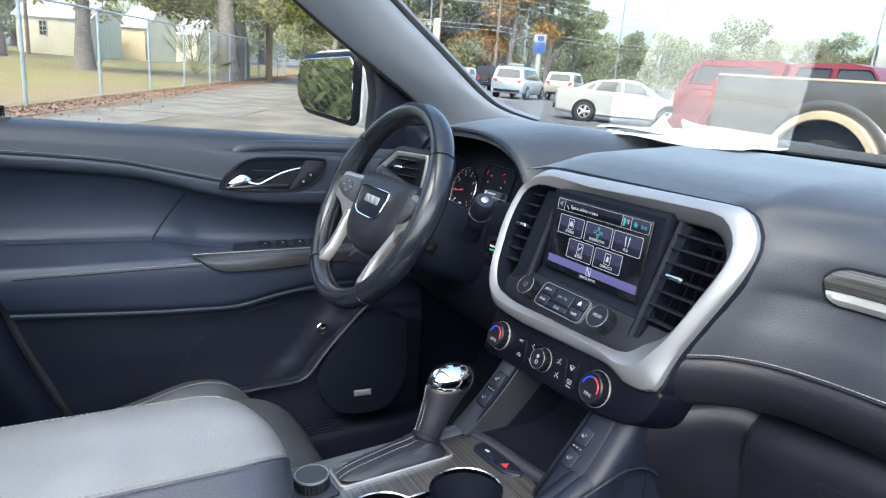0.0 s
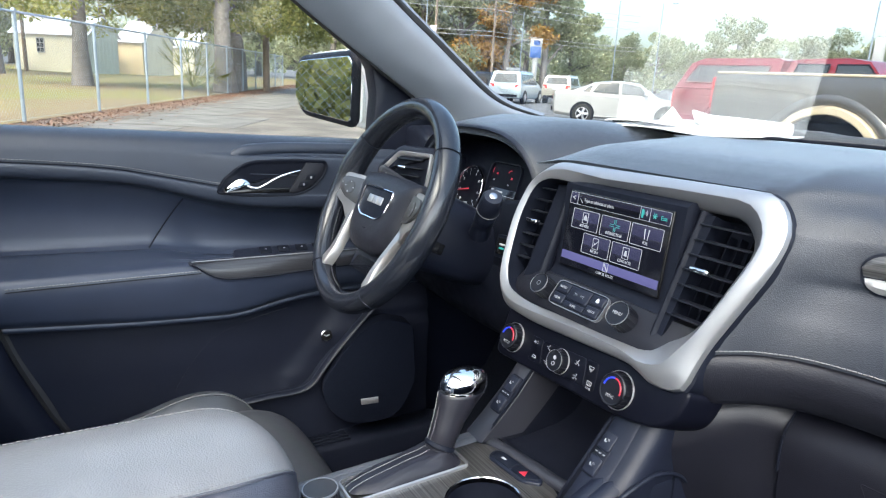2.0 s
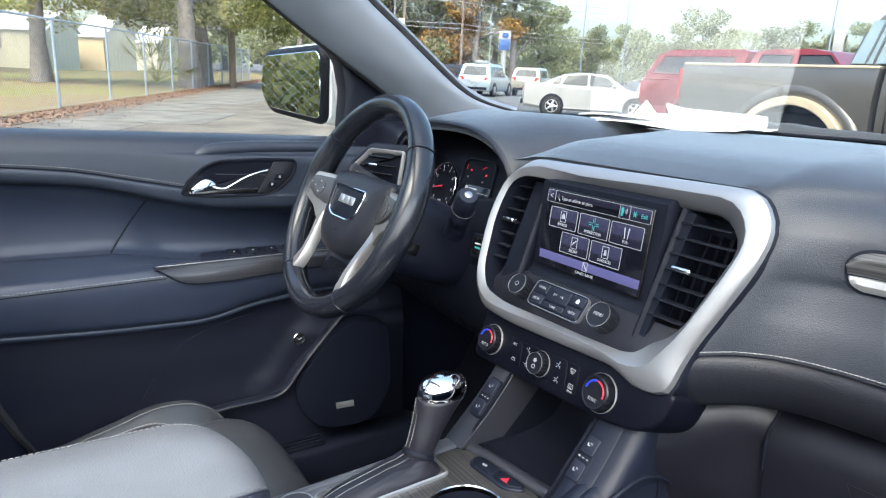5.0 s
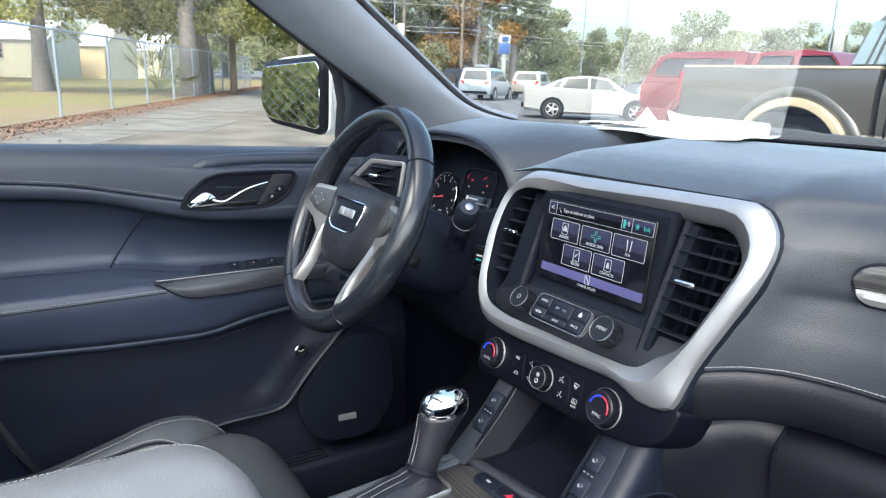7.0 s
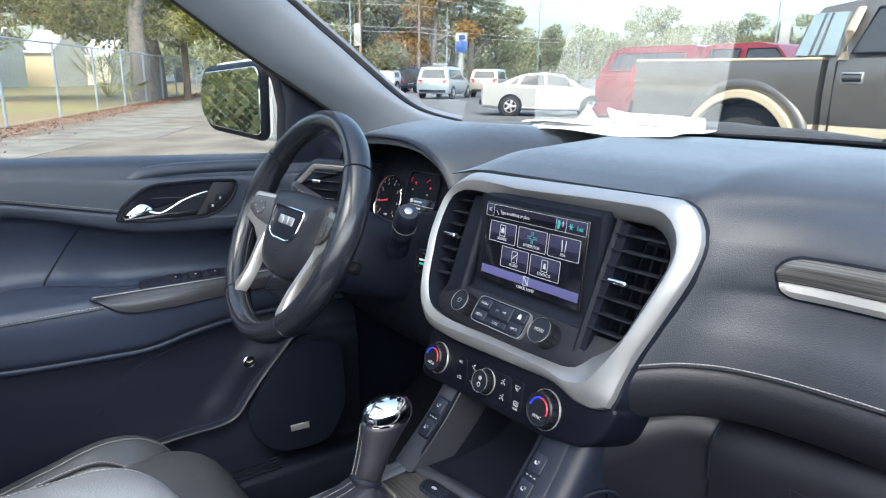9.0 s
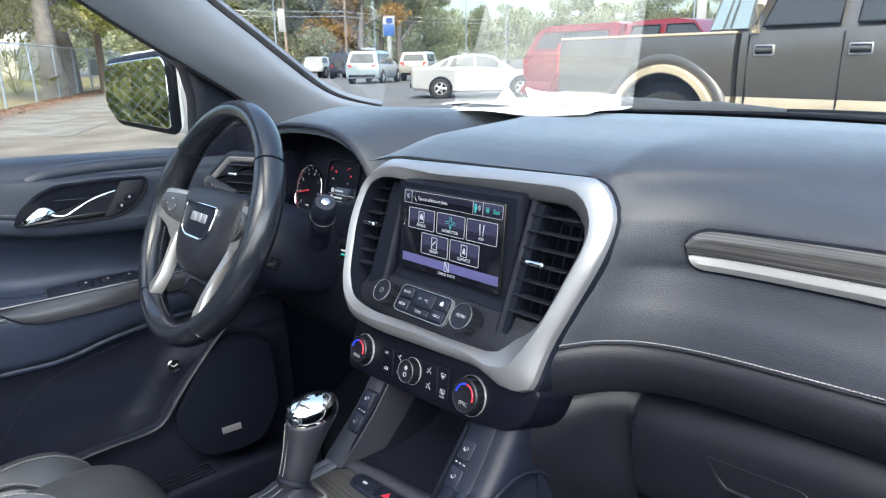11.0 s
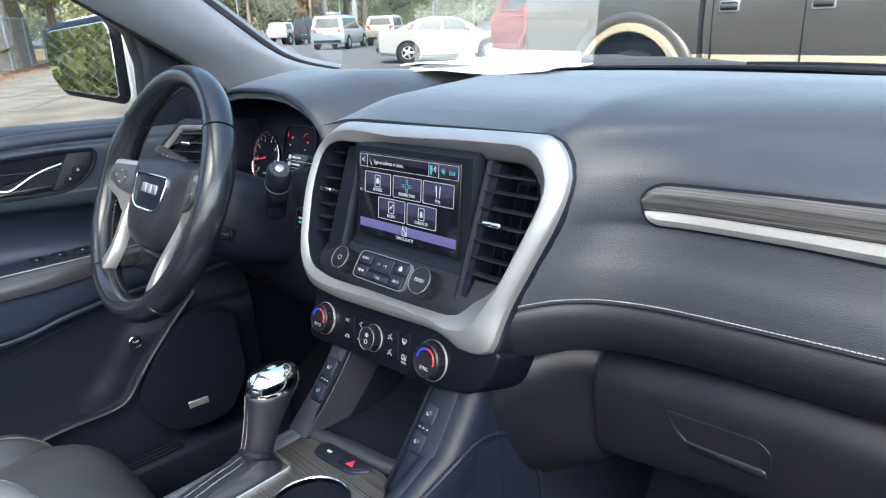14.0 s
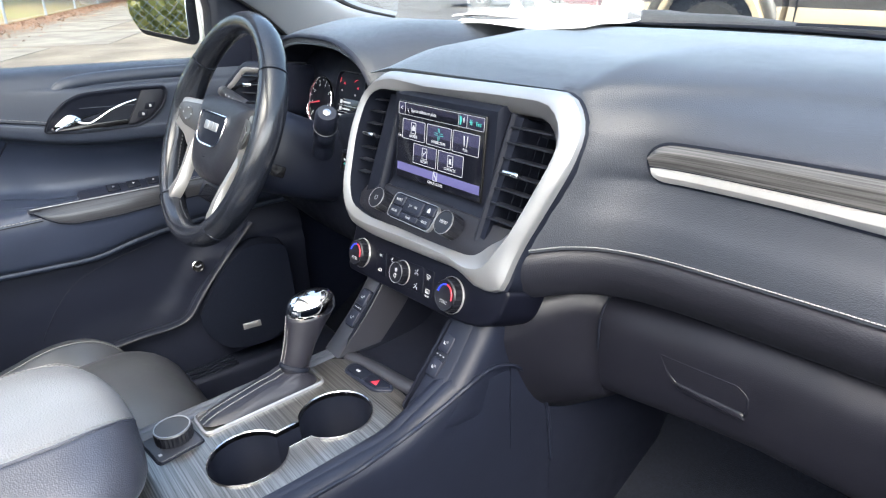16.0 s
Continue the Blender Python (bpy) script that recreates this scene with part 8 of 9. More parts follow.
# ---- vehicles ----
def vehicle(name, at, heading, label, prof, hw, belt, roofline, paint_m, panes, rear=None, wheels=(0.8, 3.4), wr=0.33, lamps=True, low=None, extra=None, category="car"):
    """A parked vehicle: x runs forwards from its tail, y to its left. prof: (x, lower z, upper z) of the body; belt, roofline: (x, z)."""
    th = thing(name, at, label, category, "parked vehicles", car=False, turn=math.atan2(heading[1], heading[0]))
    loops_ = []
    for i, (x, z0, z1) in enumerate(prof):
        e = hw * (0.86 if i in (0, len(prof) - 1) else 1.0)
        pts = [(e * 0.90, z0), (e * 0.99, z0 + 0.10), (e, (z0 + z1) / 2), (e * 0.985, z1 - 0.06), (e * 0.93, z1)]
        loops_.append([V((x, -y, z)) for y, z in pts] + [V((x, y, z)) for y, z in reversed(pts)])
    part("body", rings(bmesh.new(), loops_), paint_m, th, smooth=35)
    loops_ = []
    for (x, z0), (xr, z1) in zip(belt, roofline):
        loops_.append([V((x, -hw * 0.94, z0)), V((x + (xr - x) * 0.94, -hw * 0.80, z0 + (z1 - z0) * 0.92)), V((xr, -hw * 0.70, z1)), V((xr, hw * 0.70, z1)), V((x + (xr - x) * 0.94, hw * 0.80, z0 + (z1 - z0) * 0.92)), V((x, hw * 0.94, z0))])
    part("cabin", rings(bmesh.new(), loops_), paint_m, th, smooth=50)

    def on_side(x, z, sy):
        """A point of the cabin's flank."""
        zb, zr = lerp_tab([(b[0], b[1]) for b in belt], x), lerp_tab([(r[0], r[1]) for r in roofline], x)
        t = (z - zb) / max(0.05, zr - zb)
        return V((x, sy * (hw * (0.945 - 0.155 * t) + 0.035), z))

    for sy in (-1, 1):
        for quad in panes:
            q = [on_side(x, z, sy) for x, z in quad]
            part("side_window", rings(bmesh.new(), [[p + V((0, -sy * 0.02, 0)) for p in q], q]), TINT, th, "dark side window", 0)
        for x in wheels:
            c = V((x, sy * (hw - 0.10), wr))
            n_ = V((0, sy, 0))
            part("wheel_arch", lathe([(wr * 1.22, -0.02), (wr * 1.22, 0.105), (wr * 1.16, 0.108)], fr(c, n_, (0, 0, 1)), 26), DARK, th, "dark wheel arch")
            wl_ = part("wheel", lathe([(wr * 0.6, -0.1), (wr * 0.97, -0.09), (wr, -0.05), (wr, 0.08), (wr * 0.95, 0.115), (wr * 0.66, 0.122), (wr * 0.64, 0.10)], fr(c, n_, (0, 0, 1)), 28), TYRE, th)
            bm_ = lathe([(wr * 0.64, 0.09), (wr * 0.64, 0.118), (wr * 0.58, 0.118), (wr * 0.56, 0.09)], fr(c, n_, (0, 0, 1)), 24)
            for k in range(5):
                a = k * 2 * math.pi / 5
                f_ = fr(c, n_, (0, 0, 1))
                tube([f_ @ V((0, 0, 0.115)), f_ @ V((wr * 0.6 * math.cos(a), wr * 0.6 * math.sin(a), 0.112))], [0.05, 0.035], 6, bm=bm_)
            part("rim", bm_, ALLOY, wl_, "five-spoke alloy rim")
    if rear:
        for quad, m_, nm, lab in rear:
            q = [V(p) for p in quad]
            part(nm, rings(bmesh.new(), [[p + V((0.03, 0, 0)) for p in q], [p + V((-0.012, 0, 0)) for p in q]]), m_, th, lab, 0)
    return th


def rear_kit(hw, zb, zt, xb, xt, lz0, lz1, xl):
    """Rear window, tail lamps, plate and bumper strip."""
    out = [(((xb, -hw * 0.74, zb), (xb, hw * 0.74, zb), (xt, hw * 0.62, zt), (xt, -hw * 0.62, zt)), TINT, "rear_window", "dark rear window")]
    for s in (-1, 1):
        out.append((((xl, s * hw * 0.62, lz0), (xl + 0.06, s * hw * 0.90, lz0), (xl + 0.06, s * hw * 0.90, lz1), (xl, s * hw * 0.66, lz1)), LAMPRED, "tail_lamp", "red tail lamp"))
    out.append((((xl - 0.015, -0.20, lz0 - 0.10), (xl - 0.015, 0.20, lz0 - 0.10), (xl - 0.015, 0.20, lz0 + 0.02), (xl - 0.015, -0.20, lz0 + 0.02)), MARK, "plate", "blank pale plate"))
    out.append((((xl - 0.03, -hw * 0.8, 0.36), (xl - 0.03, hw * 0.8, 0.36), (xl - 0.03, hw * 0.8, 0.50), (xl - 0.03, -hw * 0.8, 0.50)), DARK, "bumper_strip", "dark bumper strip"))
    return out


# white saloon, seen from its left... its flank is turned to the camera
hd = V((0.66, 0.75))
rw = V((-16.6, 14.35))
tail = rw - hd * 0.98 + V((-hd.y, hd.x)) * 0.80
saloon = vehicle("saloon_car", (tail.x, tail.y, 0), hd, "white four-door saloon parked across the lot",
        [(0.0, 0.45, 0.86), (0.06, 0.28, 1.00), (0.5, 0.22, 1.03), (1.4, 0.20, 0.98), (2.6, 0.20, 0.95), (3.3, 0.20, 0.93), (4.1, 0.22, 0.84), (4.5, 0.28, 0.72), (4.62, 0.40, 0.62)], 0.90,
        [(0.30, 1.00), (1.0, 0.99), (2.0, 0.96), (2.9, 0.93), (3.55, 0.90)], [(0.62, 1.04), (1.35, 1.36), (2.05, 1.43), (2.70, 1.37), (3.35, 0.95)], P_WHITE,
        [[(0.95, 1.04), (1.18, 1.05), (1.25, 1.24), (1.15, 1.20)], [(1.26, 1.04), (2.08, 1.02), (2.08, 1.36), (1.45, 1.31)], [(2.16, 1.02), (3.02, 0.99), (2.72, 1.29), (2.16, 1.36)]],
        rear_kit(0.90, 1.05, 1.30, 0.55, 1.15, 0.74, 0.88, -0.01), (0.98, 3.65), 0.325)
part("door_mirror", box((2.95, -0.98, 1.04), (0.16, 0.16, 0.12), 0.04), P_WHITE, saloon)
part("sill_strip", box((2.3, -0.90, 0.27), (1.9, 0.03, 0.05), 0.01), SILVER, saloon)
for xx in (1.55, 2.45):
    part("door_handle", box((xx, -0.905, 0.84), (0.16, 0.03, 0.03), 0.01), P_WHITE, saloon)
for xx in (1.22, 2.12, 3.1):
    part("door_gap", box((xx, -0.897, 0.66), (0.007, 0.008, 0.60), 0.001), DARK, saloon)
hv_ = V((-0.60, 0.80))


vehicle("minivan", (-30.6, 20.8, 0), hv_, "silver blue minivan seen from behind",
        [(0.0, 0.40, 0.95), (0.05, 0.30, 1.05), (1.0, 0.25, 1.05), (3.0, 0.25, 1.02), (3.9, 0.25, 0.95), (4.8, 0.3, 0.75), (4.9, 0.4, 0.65)], 0.95,
        [(0.06, 1.05), (1.0, 1.04), (3.0, 1.01), (4.1, 0.95)], [(0.30, 1.72), (1.0, 1.78), (2.6, 1.76), (3.3, 1.30)], P_SILVER,
        [[(0.35, 1.12), (1.2, 1.10), (1.2, 1.60), (0.45, 1.60)], [(1.28, 1.10), (2.2, 1.08), (2.2, 1.60), (1.28, 1.60)], [(2.28, 1.08), (3.2, 1.05), (2.6, 1.58), (2.28, 1.60)]],
        rear_kit(0.95, 1.14, 1.60, 0.05, 0.24, 0.88, 1.04, -0.02), (0.85, 3.85), 0.34)
rk_ = thing("roof_sign", (-31.2, 21.7, 1.78), "white dealer card on the minivan roof", "sign", car=False)
part("card", box((-31.2, 21.7, 1.86), (0.3, 0.75, 0.14), 0.02), P_WHITE, rk_)
vehicle("sport_utility_car", (-31.6, 25.2, 0), hv_, "pale gold sport utility car seen from behind",
        [(0.0, 0.50, 1.0), (0.05, 0.40, 1.10), (1.0, 0.35, 1.10), (3.0, 0.35, 1.07), (4.0, 0.4, 0.98), (4.6, 0.45, 0.8)], 0.90,
        [(0.06, 1.10), (1.0, 1.09), (2.6, 1.07), (3.6, 1.0)], [(0.25, 1.66), (1.0, 1.72), (2.3, 1.70), (3.0, 1.25)], P_GOLD,
        [[(0.35, 1.16), (1.1, 1.15), (1.1, 1.56), (0.45, 1.56)], [(1.18, 1.15), (2.1, 1.13), (2.1, 1.56), (1.18, 1.56)]],
        rear_kit(0.90, 1.18, 1.55, 0.05, 0.2, 0.92, 1.12, -0.02), (0.8, 3.45), 0.36)
jp = vehicle("off_road_car", (-41.6, 26.4, 0), hv_, "navy box-shaped off-road car with spare wheel",
        [(0.0, 0.55, 1.02), (0.05, 0.5, 1.05), (2.4, 0.5, 1.05), (2.5, 0.55, 1.02), (3.8, 0.6, 0.98)], 0.80,
        [(0.02, 1.05), (1.2, 1.05), (2.4, 1.05)], [(0.08, 1.75), (1.2, 1.78), (2.1, 1.75)], P_NAVY,
        [[(0.25, 1.15), (1.1, 1.15), (1.1, 1.62), (0.3, 1.62)]], rear_kit(0.80, 1.15, 1.6, -0.01, 0.05, 0.75, 0.95, -0.02), (0.6, 3.1), 0.40)
part("spare_wheel", lathe([(0.2, 0), (0.36, 0.0), (0.37, 0.08), (0.37, 0.2), (0.3, 0.22), (0.22, 0.20)], fr((-0.02, 0, 1.05), (-1, 0, 0), (0, 0, 1)), 24), TYRE, jp)
vehicle("off_road_car", (-43.9, 25.6, 0), hv_, "dark open off-road car with a white top",
        [(0.0, 0.55, 1.02), (0.05, 0.5, 1.05), (2.4, 0.5, 1.05), (3.7, 0.6, 0.98)], 0.75,
        [(0.02, 1.05), (1.0, 1.05), (1.6, 1.05)], [(0.08, 1.55), (1.0, 1.58), (1.5, 1.55)], P_WHITE, [[(0.25, 1.12), (1.1, 1.12), (1.1, 1.45), (0.3, 1.45)]], None, (0.6, 3.0), 0.38)
vehicle("hatchback_car", (-24.5, 27.0, 0), (0.75, 0.66), "blue grey hatchback behind the white saloon",
        [(0.0, 0.4, 0.9), (0.06, 0.3, 1.0), (2.4, 0.25, 1.0), (3.4, 0.28, 0.9), (4.2, 0.35, 0.7)], 0.88,
        [(0.1, 1.0), (1.0, 1.0), (2.3, 0.97), (3.1, 0.92)], [(0.35, 1.62), (1.0, 1.68), (2.0, 1.66), (2.6, 1.2)], P_GREY,
        [[(0.4, 1.06), (1.2, 1.05), (1.2, 1.5), (0.5, 1.5)], [(1.28, 1.05), (2.1, 1.03), (2.0, 1.5), (1.28, 1.5)]], None, (0.8, 3.2), 0.33)
vehicle("saloon_car", (-17.5, 32.0, 0), (0.75, 0.66), "white car far off across the lot",
        [(0.0, 0.4, 0.9), (0.06, 0.3, 1.0), (2.4, 0.25, 1.0), (3.4, 0.28, 0.9), (4.2, 0.35, 0.7)], 0.88,
        [(0.1, 1.0), (1.0, 1.0), (2.3, 0.97), (3.1, 0.92)], [(0.5, 1.38), (1.0, 1.45), (2.0, 1.43), (2.6, 1.1)], P_WHITE,
        [[(0.6, 1.06), (1.2, 1.05), (1.2, 1.35), (0.8, 1.35)], [(1.28, 1.05), (2.1, 1.03), (1.95, 1.35), (1.28, 1.35)]], None, (0.8, 3.2), 0.33)


# ---- pickups ----
def arch_cut(bm_, x, zc, r, y, depth=0.5):
    t = lathe([(r, -depth), (r, depth)], fr((x, y, zc), (0, -1, 0), (0, 0, 1)), 40)
    return cut(bm_, t)


def pickup(name, at, label, c_up, c_low, split, tail_h, flare, canopy, roof_z, L_bed, L_cab, wr):
    """A pickup that heads along +x with its right flank at y = 0."""
    th = thing(name, at, label, "pickup truck", "parked vehicles", car=False, turn=1e-6)
    L = L_bed + L_cab + 1.55
    W = 1.98
    wx, wc = 1.38, (0.540 if flare else 0.495)

    def slab_body(x0, x1, z0, z1, material, nm, lab="", arch=None, bow=0.03):
        loops_ = []
        n_ = 16
        for i in range(n_ + 1):
            z = z0 + (z1 - z0) * i / n_
            o = bow * (1 - ((i / n_) * 2 - 1) ** 2)
            loops_.append([V((x0, -o, z)), V((x1, -o, z)), V((x1, W + o, z)), V((x0, W + o, z))])
        b_ = rings(bmesh.new(), loops_)
        if arch:
            b_ = arch_cut(b_, arch[0], arch[1], arch[2], 0.0, 0.42)
        return part(nm, b_, material, th, lab, 40)

    a_ = (wx, wc, 0.60)
    slab_body(0.0, L_bed, split, tail_h, c_up, "bed", "dark upper side of the load bed", a_)
    slab_body(0.02, L_bed, 0.52, split - 0.004, c_low, "bed_lower", "lower side panel", a_, 0.026)
    part("bed_rail", box((L_bed / 2, W / 2, tail_h + 0.012), (L_bed, W + 0.02, 0.03), 0.01), c_low if flare else c_up, th, "pale bed rail")
    # wheel flare
    f_ = []
    for i in range(33):
        t = math.pi * (i / 32)
        c, s = math.cos(t), math.sin(t)
        f_.append([V((wx + r_ * c, y_, wc + r_ * s)) for r_, y_ in ((0.575, 0.03), (0.56, -0.050), (0.572, -0.066), (0.63, -0.060), (0.652, -0.030), (0.66, 0.02))])
    part("wheel_flare", rings(bmesh.new(), f_), flare or c_up, th, "flared wheel arch trim")
    b_ = []
    for i in range(33):
        t = math.pi * (i / 32)
        c, s = math.cos(t), math.sin(t)
        b_.append([V((wx + r_ * c, y_, wc + r_ * s)) for r_, y_ in ((0.65, 0.02), (0.66, -0.035), (0.695, -0.044), (0.74, -0.036), (0.77, -0.018), (0.78, 0.02))])
    part("wheel_bulge", rings(bmesh.new(), b_), c_up, th, smooth=70)
    for x in (wx, L - 1.0):
        for y, ny in ((0.16, -1), (W - 0.16, 1)):
            f2 = fr((x, y, wr), (0, ny, 0), (0, 0, 1))
            bm_ = lathe([(wr * 0.55, -0.12), (wr * 0.93, -0.12), (wr, -0.08), (wr, 0.09), (wr * 0.93, 0.125), (wr * 0.58, 0.13), (wr * 0.56, 0.10)], f2, 36)
            wl_ = part("wheel", bm_, TYRE, th, "chunky black tyre")
            bm_ = bmesh.new()
            for k in range(30):
                a = 2 * math.pi * k / 30
                for sx in (-0.05, 0.05):
                    box(f2 @ V((wr * 1.005 * math.cos(a + sx), wr * 1.005 * math.sin(a + sx), sx)), (0.035, 0.07, 0.035), 0, None, bm_)
            part("tread", bm_, TYRE, wl_)
            part("rim", lathe([(wr * 0.56, 0.08), (wr * 0.56, 0.12), (wr * 0.3, 0.09), (0.05, 0.10)], f2, 20), ALLOY, wl_)
    part("wheel_well", box((wx, 0.35, 0.75), (1.2, 0.5, 0.55), 0.05), DARK, th, "dark wheel well")
    # cab
    x0 = L_bed + 0.06
    slab_body(x0, L - 0.02, split, tail_h + 0.015, c_up, "cab_side", "cab flank", (L - 1.0, 0.495, 0.60))
    slab_body(x0, L - 0.02, 0.45, split - 0.004, c_low, "cab_lower", "lower cab panel", (L - 1.0, 0.495, 0.60), 0.026)
    ct = L_cab
    base, top = tail_h + 0.015, roof_z
    ring_ = []
    back = ((x0 - 0.36, base, 0.05), (x0 - 0.30, base + (top - base) * 0.56, 0.10), (x0 - 0.19, base + (top - base) * 0.90, 0.16), (x0 + 0.06, top, 0.24)) if flare else ((x0 + 0.02, base, 0.01), (x0 + 0.16, base + (top - base) * 0.93, 0.16), (x0 + 0.32, top, 0.24))
    for x, z, iny in (*back, (x0 + ct * 0.55, top + 0.015, 0.24), (x0 + ct * 0.72, top - 0.04, 0.22), (x0 + ct, base, 0.02)):
        ring_.append((x, z, iny))
    lo_ = [[V((x, iny, z)) for x, z, iny in ring_], [V((x, W - iny, z)) for x, z, iny in ring_]]
    part("cab_top", rings(bmesh.new(), lo_), c_up, th, "cab roof and pillars", 40)
    for (xa, xb, xc, xd) in ((0.18, 0.84, 0.84, 0.30), (0.98, 1.90, 1.46, 0.98)):
        z0, z1 = base + 0.045, base + (top - base) * 0.84

        def ins(z):
            return 0.012 + 0.15 * (z - base) / ((top - base) * 0.93)
        q = [V((x0 + xa, ins(z0) - 0.006, z0)), V((x0 + xb, ins(z0) - 0.006, z0)), V((x0 + xc, ins(z1) - 0.006, z1)), V((x0 + xd, ins(z1) - 0.006, z1))]
        part("side_window", rings(bmesh.new(), [[p + V((0, 0.03, 0)) for p in q], q]), TINT, th, "dark cab window", 0)
        part("window_trim", tube([p + V((0, -0.004, 0)) for p in q], 0.014, 6, closed=True), DARK, th)
    if flare:
        # three-part rear glass set on the near flank; sky reflection in its colour
        h = top - base
        for xa, xb in ((-0.330, -0.215), (-0.185, -0.145), (-0.115, 0.035)):
            q = [V((x0 + xa, 0.040, base + 0.03)), V((x0 + xb, 0.040, base + 0.03)), V((x0 + xb * 0.82 + 0.030, 0.135, base + h * 0.80)), V((x0 + xa * 0.82 + 0.030, 0.135, base + h * 0.80))]
            part("rear_window", rings(bmesh.new(), [[p + V((0, 0.03, 0)) for p in q], [p + V((0, -0.022, 0)) for p in q]]), PALEPANE, th, "rear glass with sky reflection put in its colour", 0)
        part("cab_pillar", tube([(x0 + 0.125, -0.012, base - 0.02), (x0 + 0.130, 0.03, base + h * 0.45), (x0 + 0.16, 0.12, base + h * 0.85)], [0.05, 0.05, 0.045], 10, flat=0.5), P_TAN if flare else c_up, th, "tan rear pillar")
    else:
        rq = [V((x0 + 0.035 + 0.0, 0.22, base + 0.08)), V((x0 + 0.035, W - 0.22, base + 0.08)), V((x0 + 0.125, W - 0.34, base + (top - base) * 0.80)), V((x0 + 0.125, 0.34, base + (top - base) * 0.80))]
        part("rear_window", rings(bmesh.new(), [rq, [p + V((-0.03, 0, 0)) for p in rq]]), TINT, th, "rear cab window", 0)
    for xx in (0.08, 0.90, 1.95):
        part("door_gap", box((x0 + xx, -0.018, 0.97), (0.009, 0.03, 0.98), 0.002), DARK, th)
    for hx in (x0 + 0.235, x0 + 1.045):
        zh = tail_h - 0.155
        hnd = part("door_handle", box((hx, -0.030, zh), (0.195, 0.02, 0.105), 0.018, seg=3), ALLOY if flare else c_up, th, "door handle in a pale bezel")
        part("recess", box((hx, -0.034, zh), (0.168, 0.02, 0.080), 0.012, seg=2), DARK, hnd)
        part("grip", box((hx, -0.052, zh + 0.004), (0.162, 0.02, 0.034), 0.009), c_up, hnd)
    part("tailgate", box((-0.015, W / 2, (0.72 + tail_h) / 2), (0.05, W - 0.14, tail_h - 0.74), 0.02), c_up, th)
    for y in (0.05, W - 0.05):
        part("tail_lamp", box((-0.01, y, tail_h - 0.22), (0.09, 0.12, 0.36), 0.02), LAMPRED, th, "red tail lamp")
    part("rear_bumper", box((-0.12, W / 2, 0.62), (0.16, W - 0.1, 0.18), 0.05), CHROME if flare else c_up, th)
    part("chassis", box((L / 2, W / 2, 0.48), (L - 0.6, 1.2, 0.16), 0.02), DARK, th)
    hood_ = [[V((x, y, z)) for x, z in ((x0 + ct - 0.1, base + 0.0), (x0 + ct + 0.4, base - 0.02), (L - 0.15, base - 0.10), (L - 0.02, base - 0.25))] for y in (0.1, W / 2, W - 0.1)]
    part("bonnet", sheet(hood_, (0, 0, -0.05)), c_up, th)
    if canopy:
        ring2 = [(-0.02, tail_h + 0.02, 0.03), (0.20, roof_z - 0.10, 0.16), (0.42, roof_z, 0.26), (L_bed - 0.1, roof_z + 0.01, 0.26), (L_bed + 0.02, roof_z - 0.03, 0.24), (L_bed + 0.02, tail_h + 0.02, 0.03)]
        part("canopy", rings(bmesh.new(), [[V((x, i_, z)) for x, z, i_ in ring2], [V((x, W - i_, z)) for x, z, i_ in ring2]]), c_up, th, "hard canopy over the bed", 40)
        z0, z1 = tail_h + 0.12, roof_z - 0.12
        q = [V((x, 0.03 + 0.20 * (z - tail_h) / (roof_z - tail_h) - 0.014, z)) for x, z in ((0.16, z0), (L_bed - 0.18, z0), (L_bed - 0.18, z1), (0.36, z1))]
        part("canopy_window", rings(bmesh.new(), [[p + V((0, 0.03, 0)) for p in q], q]), TINT, th, "long canopy window", 0)
        part("canopy_window_frame", tube(q, 0.016, 6, closed=True), c_low, th)
    return th


pickup("pickup_truck", (-4.74, 6.0, 0), "dark brown pickup truck with tan flares and sill band", P_BROWN, P_TAN, 0.885, 1.47, P_TAN, False, 2.00, 2.13, 2.40, 0.455)
pickup("pickup_truck", (-9.1, 10.2, 0), "red pickup truck with a matching canopy", P_RED, P_RED, 0.80, 1.30, None, True, 1.88, 2.1, 2.0, 0.39)


# ---- poles, lines and the sign ----
def pole(name, az, dist, h, r, material, label, category="pole"):
    p = V(polar(az, dist))
    th = thing(name, tuple(p), label, category, car=False)
    part("shaft", tube([p, p + V((0, 0, h * 0.5)), p + V((0, 0, h))], [r, r * 0.85, r * 0.65], 10), material, th)
    return th, p


pole("utility_pole", 75.3, 35.5, 10.5, 0.17, TIMBER, "weathered wooden utility pole by the fence")
for az, dist, h in ((61.6, 62, 9.5), (56.8, 66, 10.5), (92.0, 57, 9.0), (66.5, 75, 9.0)):
    pole("utility_pole", az, dist, h, 0.14, TIMBER, "wooden utility pole beside the road")
for az, dist, h, arm in ((54.5, 52, 6.2, 0), (47.0, 48, 7.4, 1), (43.7, 60, 8.0, 0), (29.25, 40, 7.6, 0), (62.4, 50, 7.0, 0)):
    th, p = pole("street_lamp", az, dist, h, 0.052, GALV, "slim pale lamp post in the lot", "street lamp")
    if arm:
        part("cross_arm", tube([p + V((-0.9, -0.6, h)), p + V((0.9, 0.6, h))], 0.05, 6), GALV, th)
    for s in ((-1, 1) if arm else (1,)):
        part("lamp_head", box(p + V((0.8 * s, 0.55 * s, h - 0.03)), (0.5, 0.3, 0.12), 0.03, Matrix.Rotation(0.6, 3, "Z")), GALV, th)
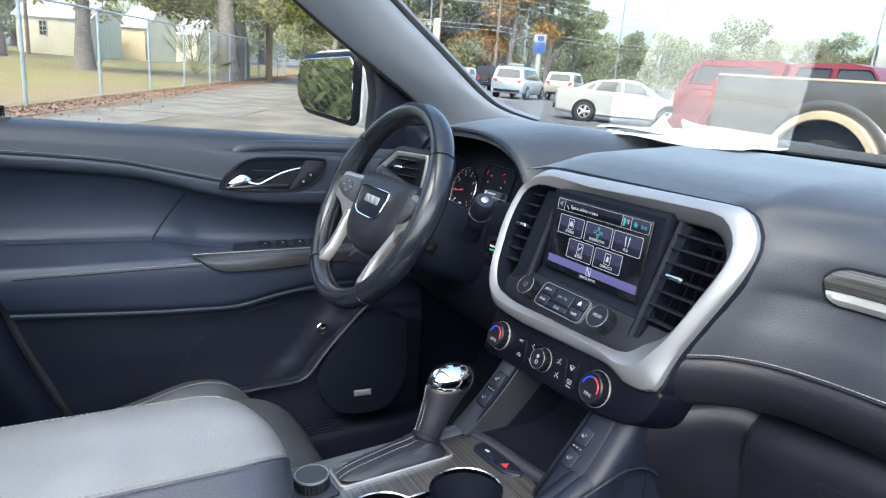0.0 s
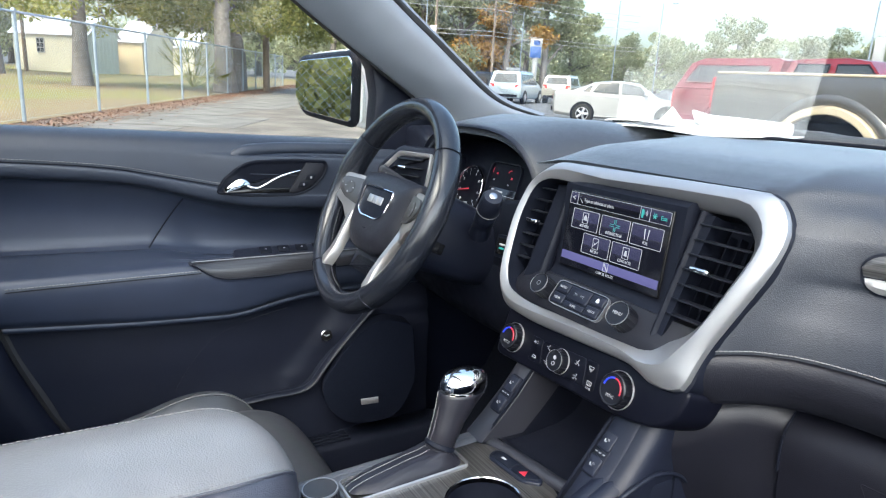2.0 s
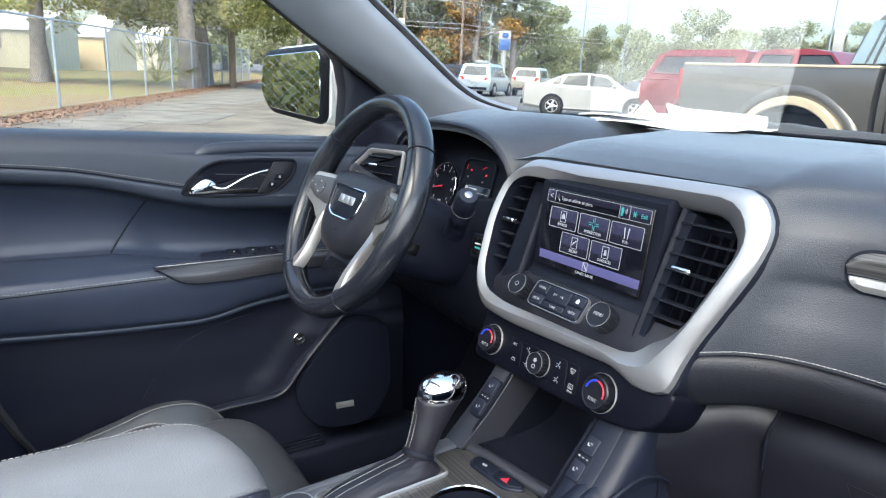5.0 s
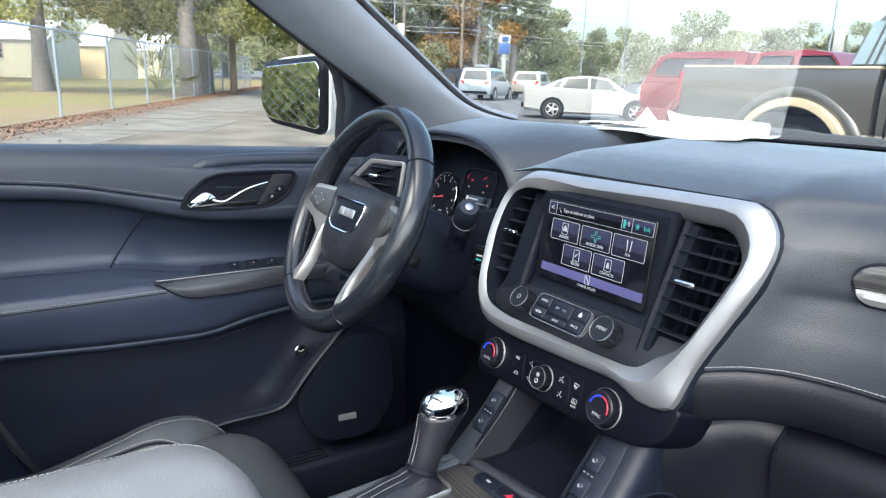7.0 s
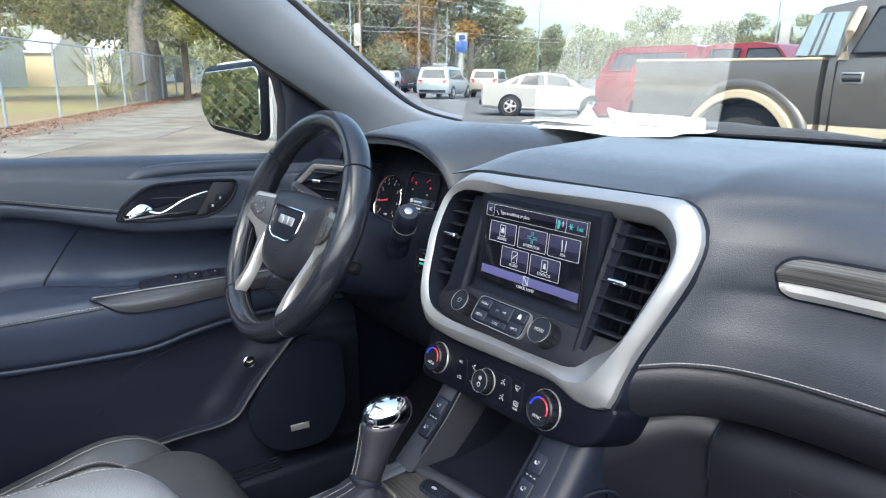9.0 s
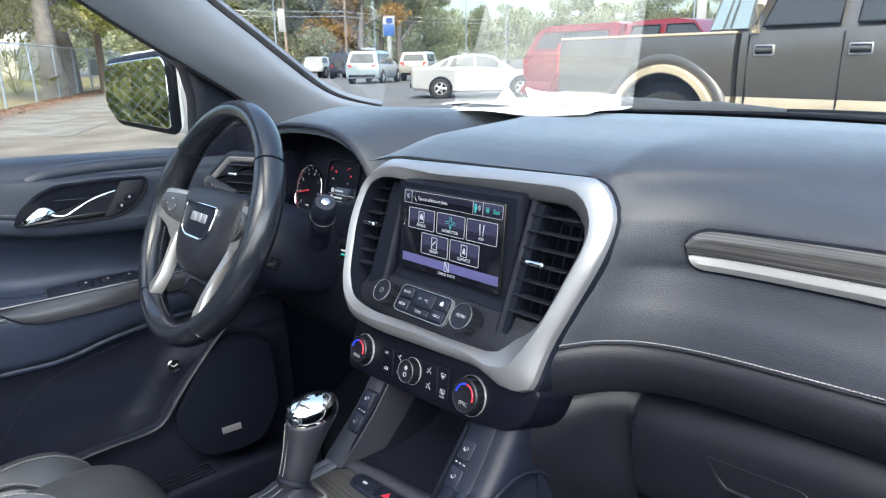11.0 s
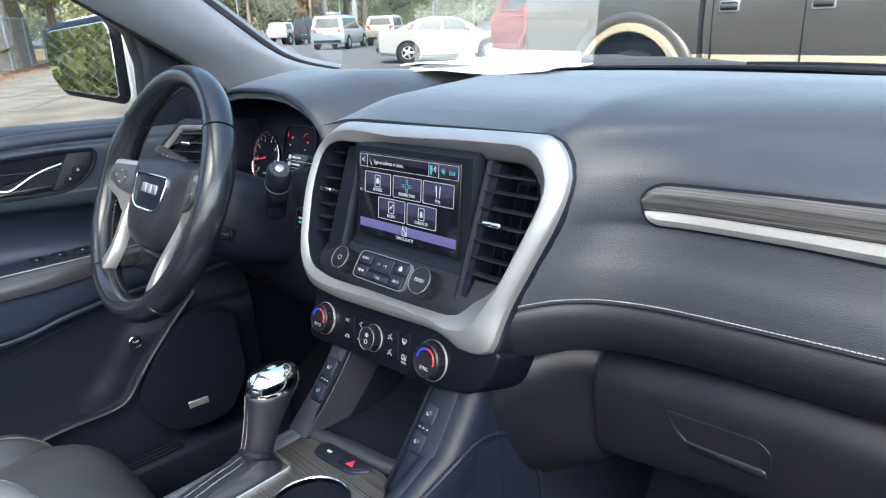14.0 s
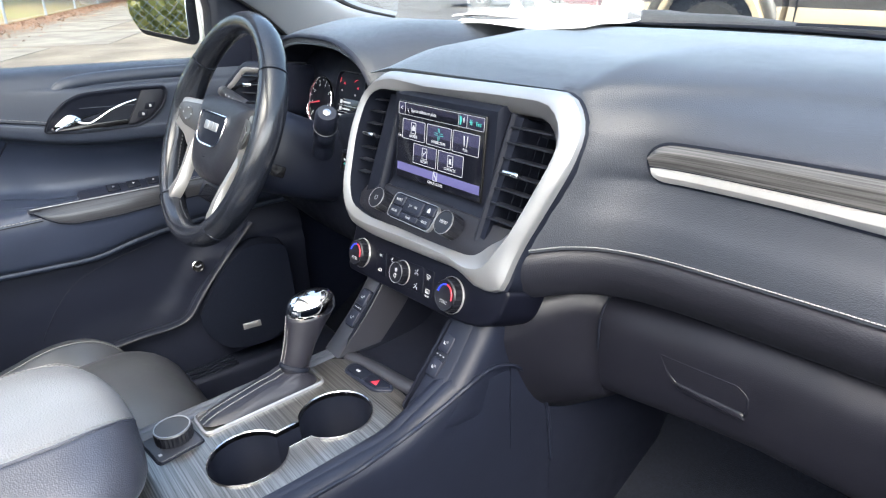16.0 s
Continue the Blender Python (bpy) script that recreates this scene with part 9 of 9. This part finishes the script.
for az, dist, z in ((62.2, 50, 4.0), (29.2, 40, 3.5)):
    p = V(polar(az, dist))
    bn = thing("banner", tuple(p + V((0, 0, z - 0.7))), "small white banner on a lamp post", "banner", car=False)
    part("cloth", box(p + V((0.28, 0.2, z)), (0.5, 0.02, 1.5), 0.004, Matrix.Rotation(0.7, 3, "Z")), P_WHITE, bn)
sp_ = V(polar(53.3, 56))
sg = thing("pylon_sign", tuple(sp_), "blue and white pylon sign on a pale pole", "sign", car=False)
part("column", tube([sp_, sp_ + V((0, 0, 3.1))], 0.22, 12), P_WHITE, sg)
rz = Matrix.Rotation(radians(50), 3, "Z")
part("panel", box(sp_ + V((0, 0, 3.80)), (0.95, 0.4, 1.50), 0.05, rz), P_WHITE, sg)
BLUE = mat("sign_blue", (0.022, 0.075, 0.26), 0.4, var=0.03)
part("blue_field", box(sp_ + V((0, 0, 3.52)) + rz @ V((0, -0.21, 0)), (0.85, 0.03, 0.85), 0.01, rz), BLUE, sg, "blue field")
part("emblem", box(sp_ + V((0, 0, 4.24)) + rz @ V((0.05, -0.21, 0)), (0.5, 0.03, 0.35), 0.08, rz), BLUE, sg, "blue emblem shape")
WIRE = mat("overhead_cable", (0.35, 0.35, 0.34), 0.6)
for k, (z0, dz) in enumerate(((9.1, -0.4), (8.4, -0.3), (7.6, -0.3), (5.6, -0.2), (5.2, -0.2))):
    a, b, c, d = V(polar(100, 60)), V(polar(75, 58)), V(polar(57, 66)), V(polar(44, 84))
    pts = []
    for p, q in ((a, b), (b, c), (c, d)):
        for i in range(8):
            t = i / 8
            pts.append(p + (q - p) * t + V((0, 0, z0 + dz * 4 * t * (1 - t))))
    solo("overhead_cable", tube(pts, 0.028, 4), WIRE, "thin overhead cable slung between the poles", "cable", car=False, group="overhead cables")
# sticker on the side window
st = thing("window_sticker", (-0.735, -0.71, 1.20), "pale sticker with grey and violet bars inside the window", "sticker")
SF = fr((-0.733, -0.725, 1.222), (1, 0, -0.1), (0, 0, 1))
STL = mat("grey_sticker", (0.30, 0.31, 0.36), 0.5, var=0.05)
part("label", plate(rect(0.046, 0.028, 0.002), SF, 0.0008, 0.0002), STL, st)
STB = mat("violet_bar", (0.22, 0.22, 0.42), 0.6, var=0)
for dy in (0.002, -0.003):
    part("bar", plate(rect(0.042, 0.002, 0.0), at2(SF, 0, dy), 0.0011, 0.0001), STB, st)
for dy in (-0.019, -0.024, -0.030):
    part("bar", plate(rect(0.024, 0.0012, 0.0), at2(SF, 0.004, dy), 0.0011, 0.0001), STL, st)
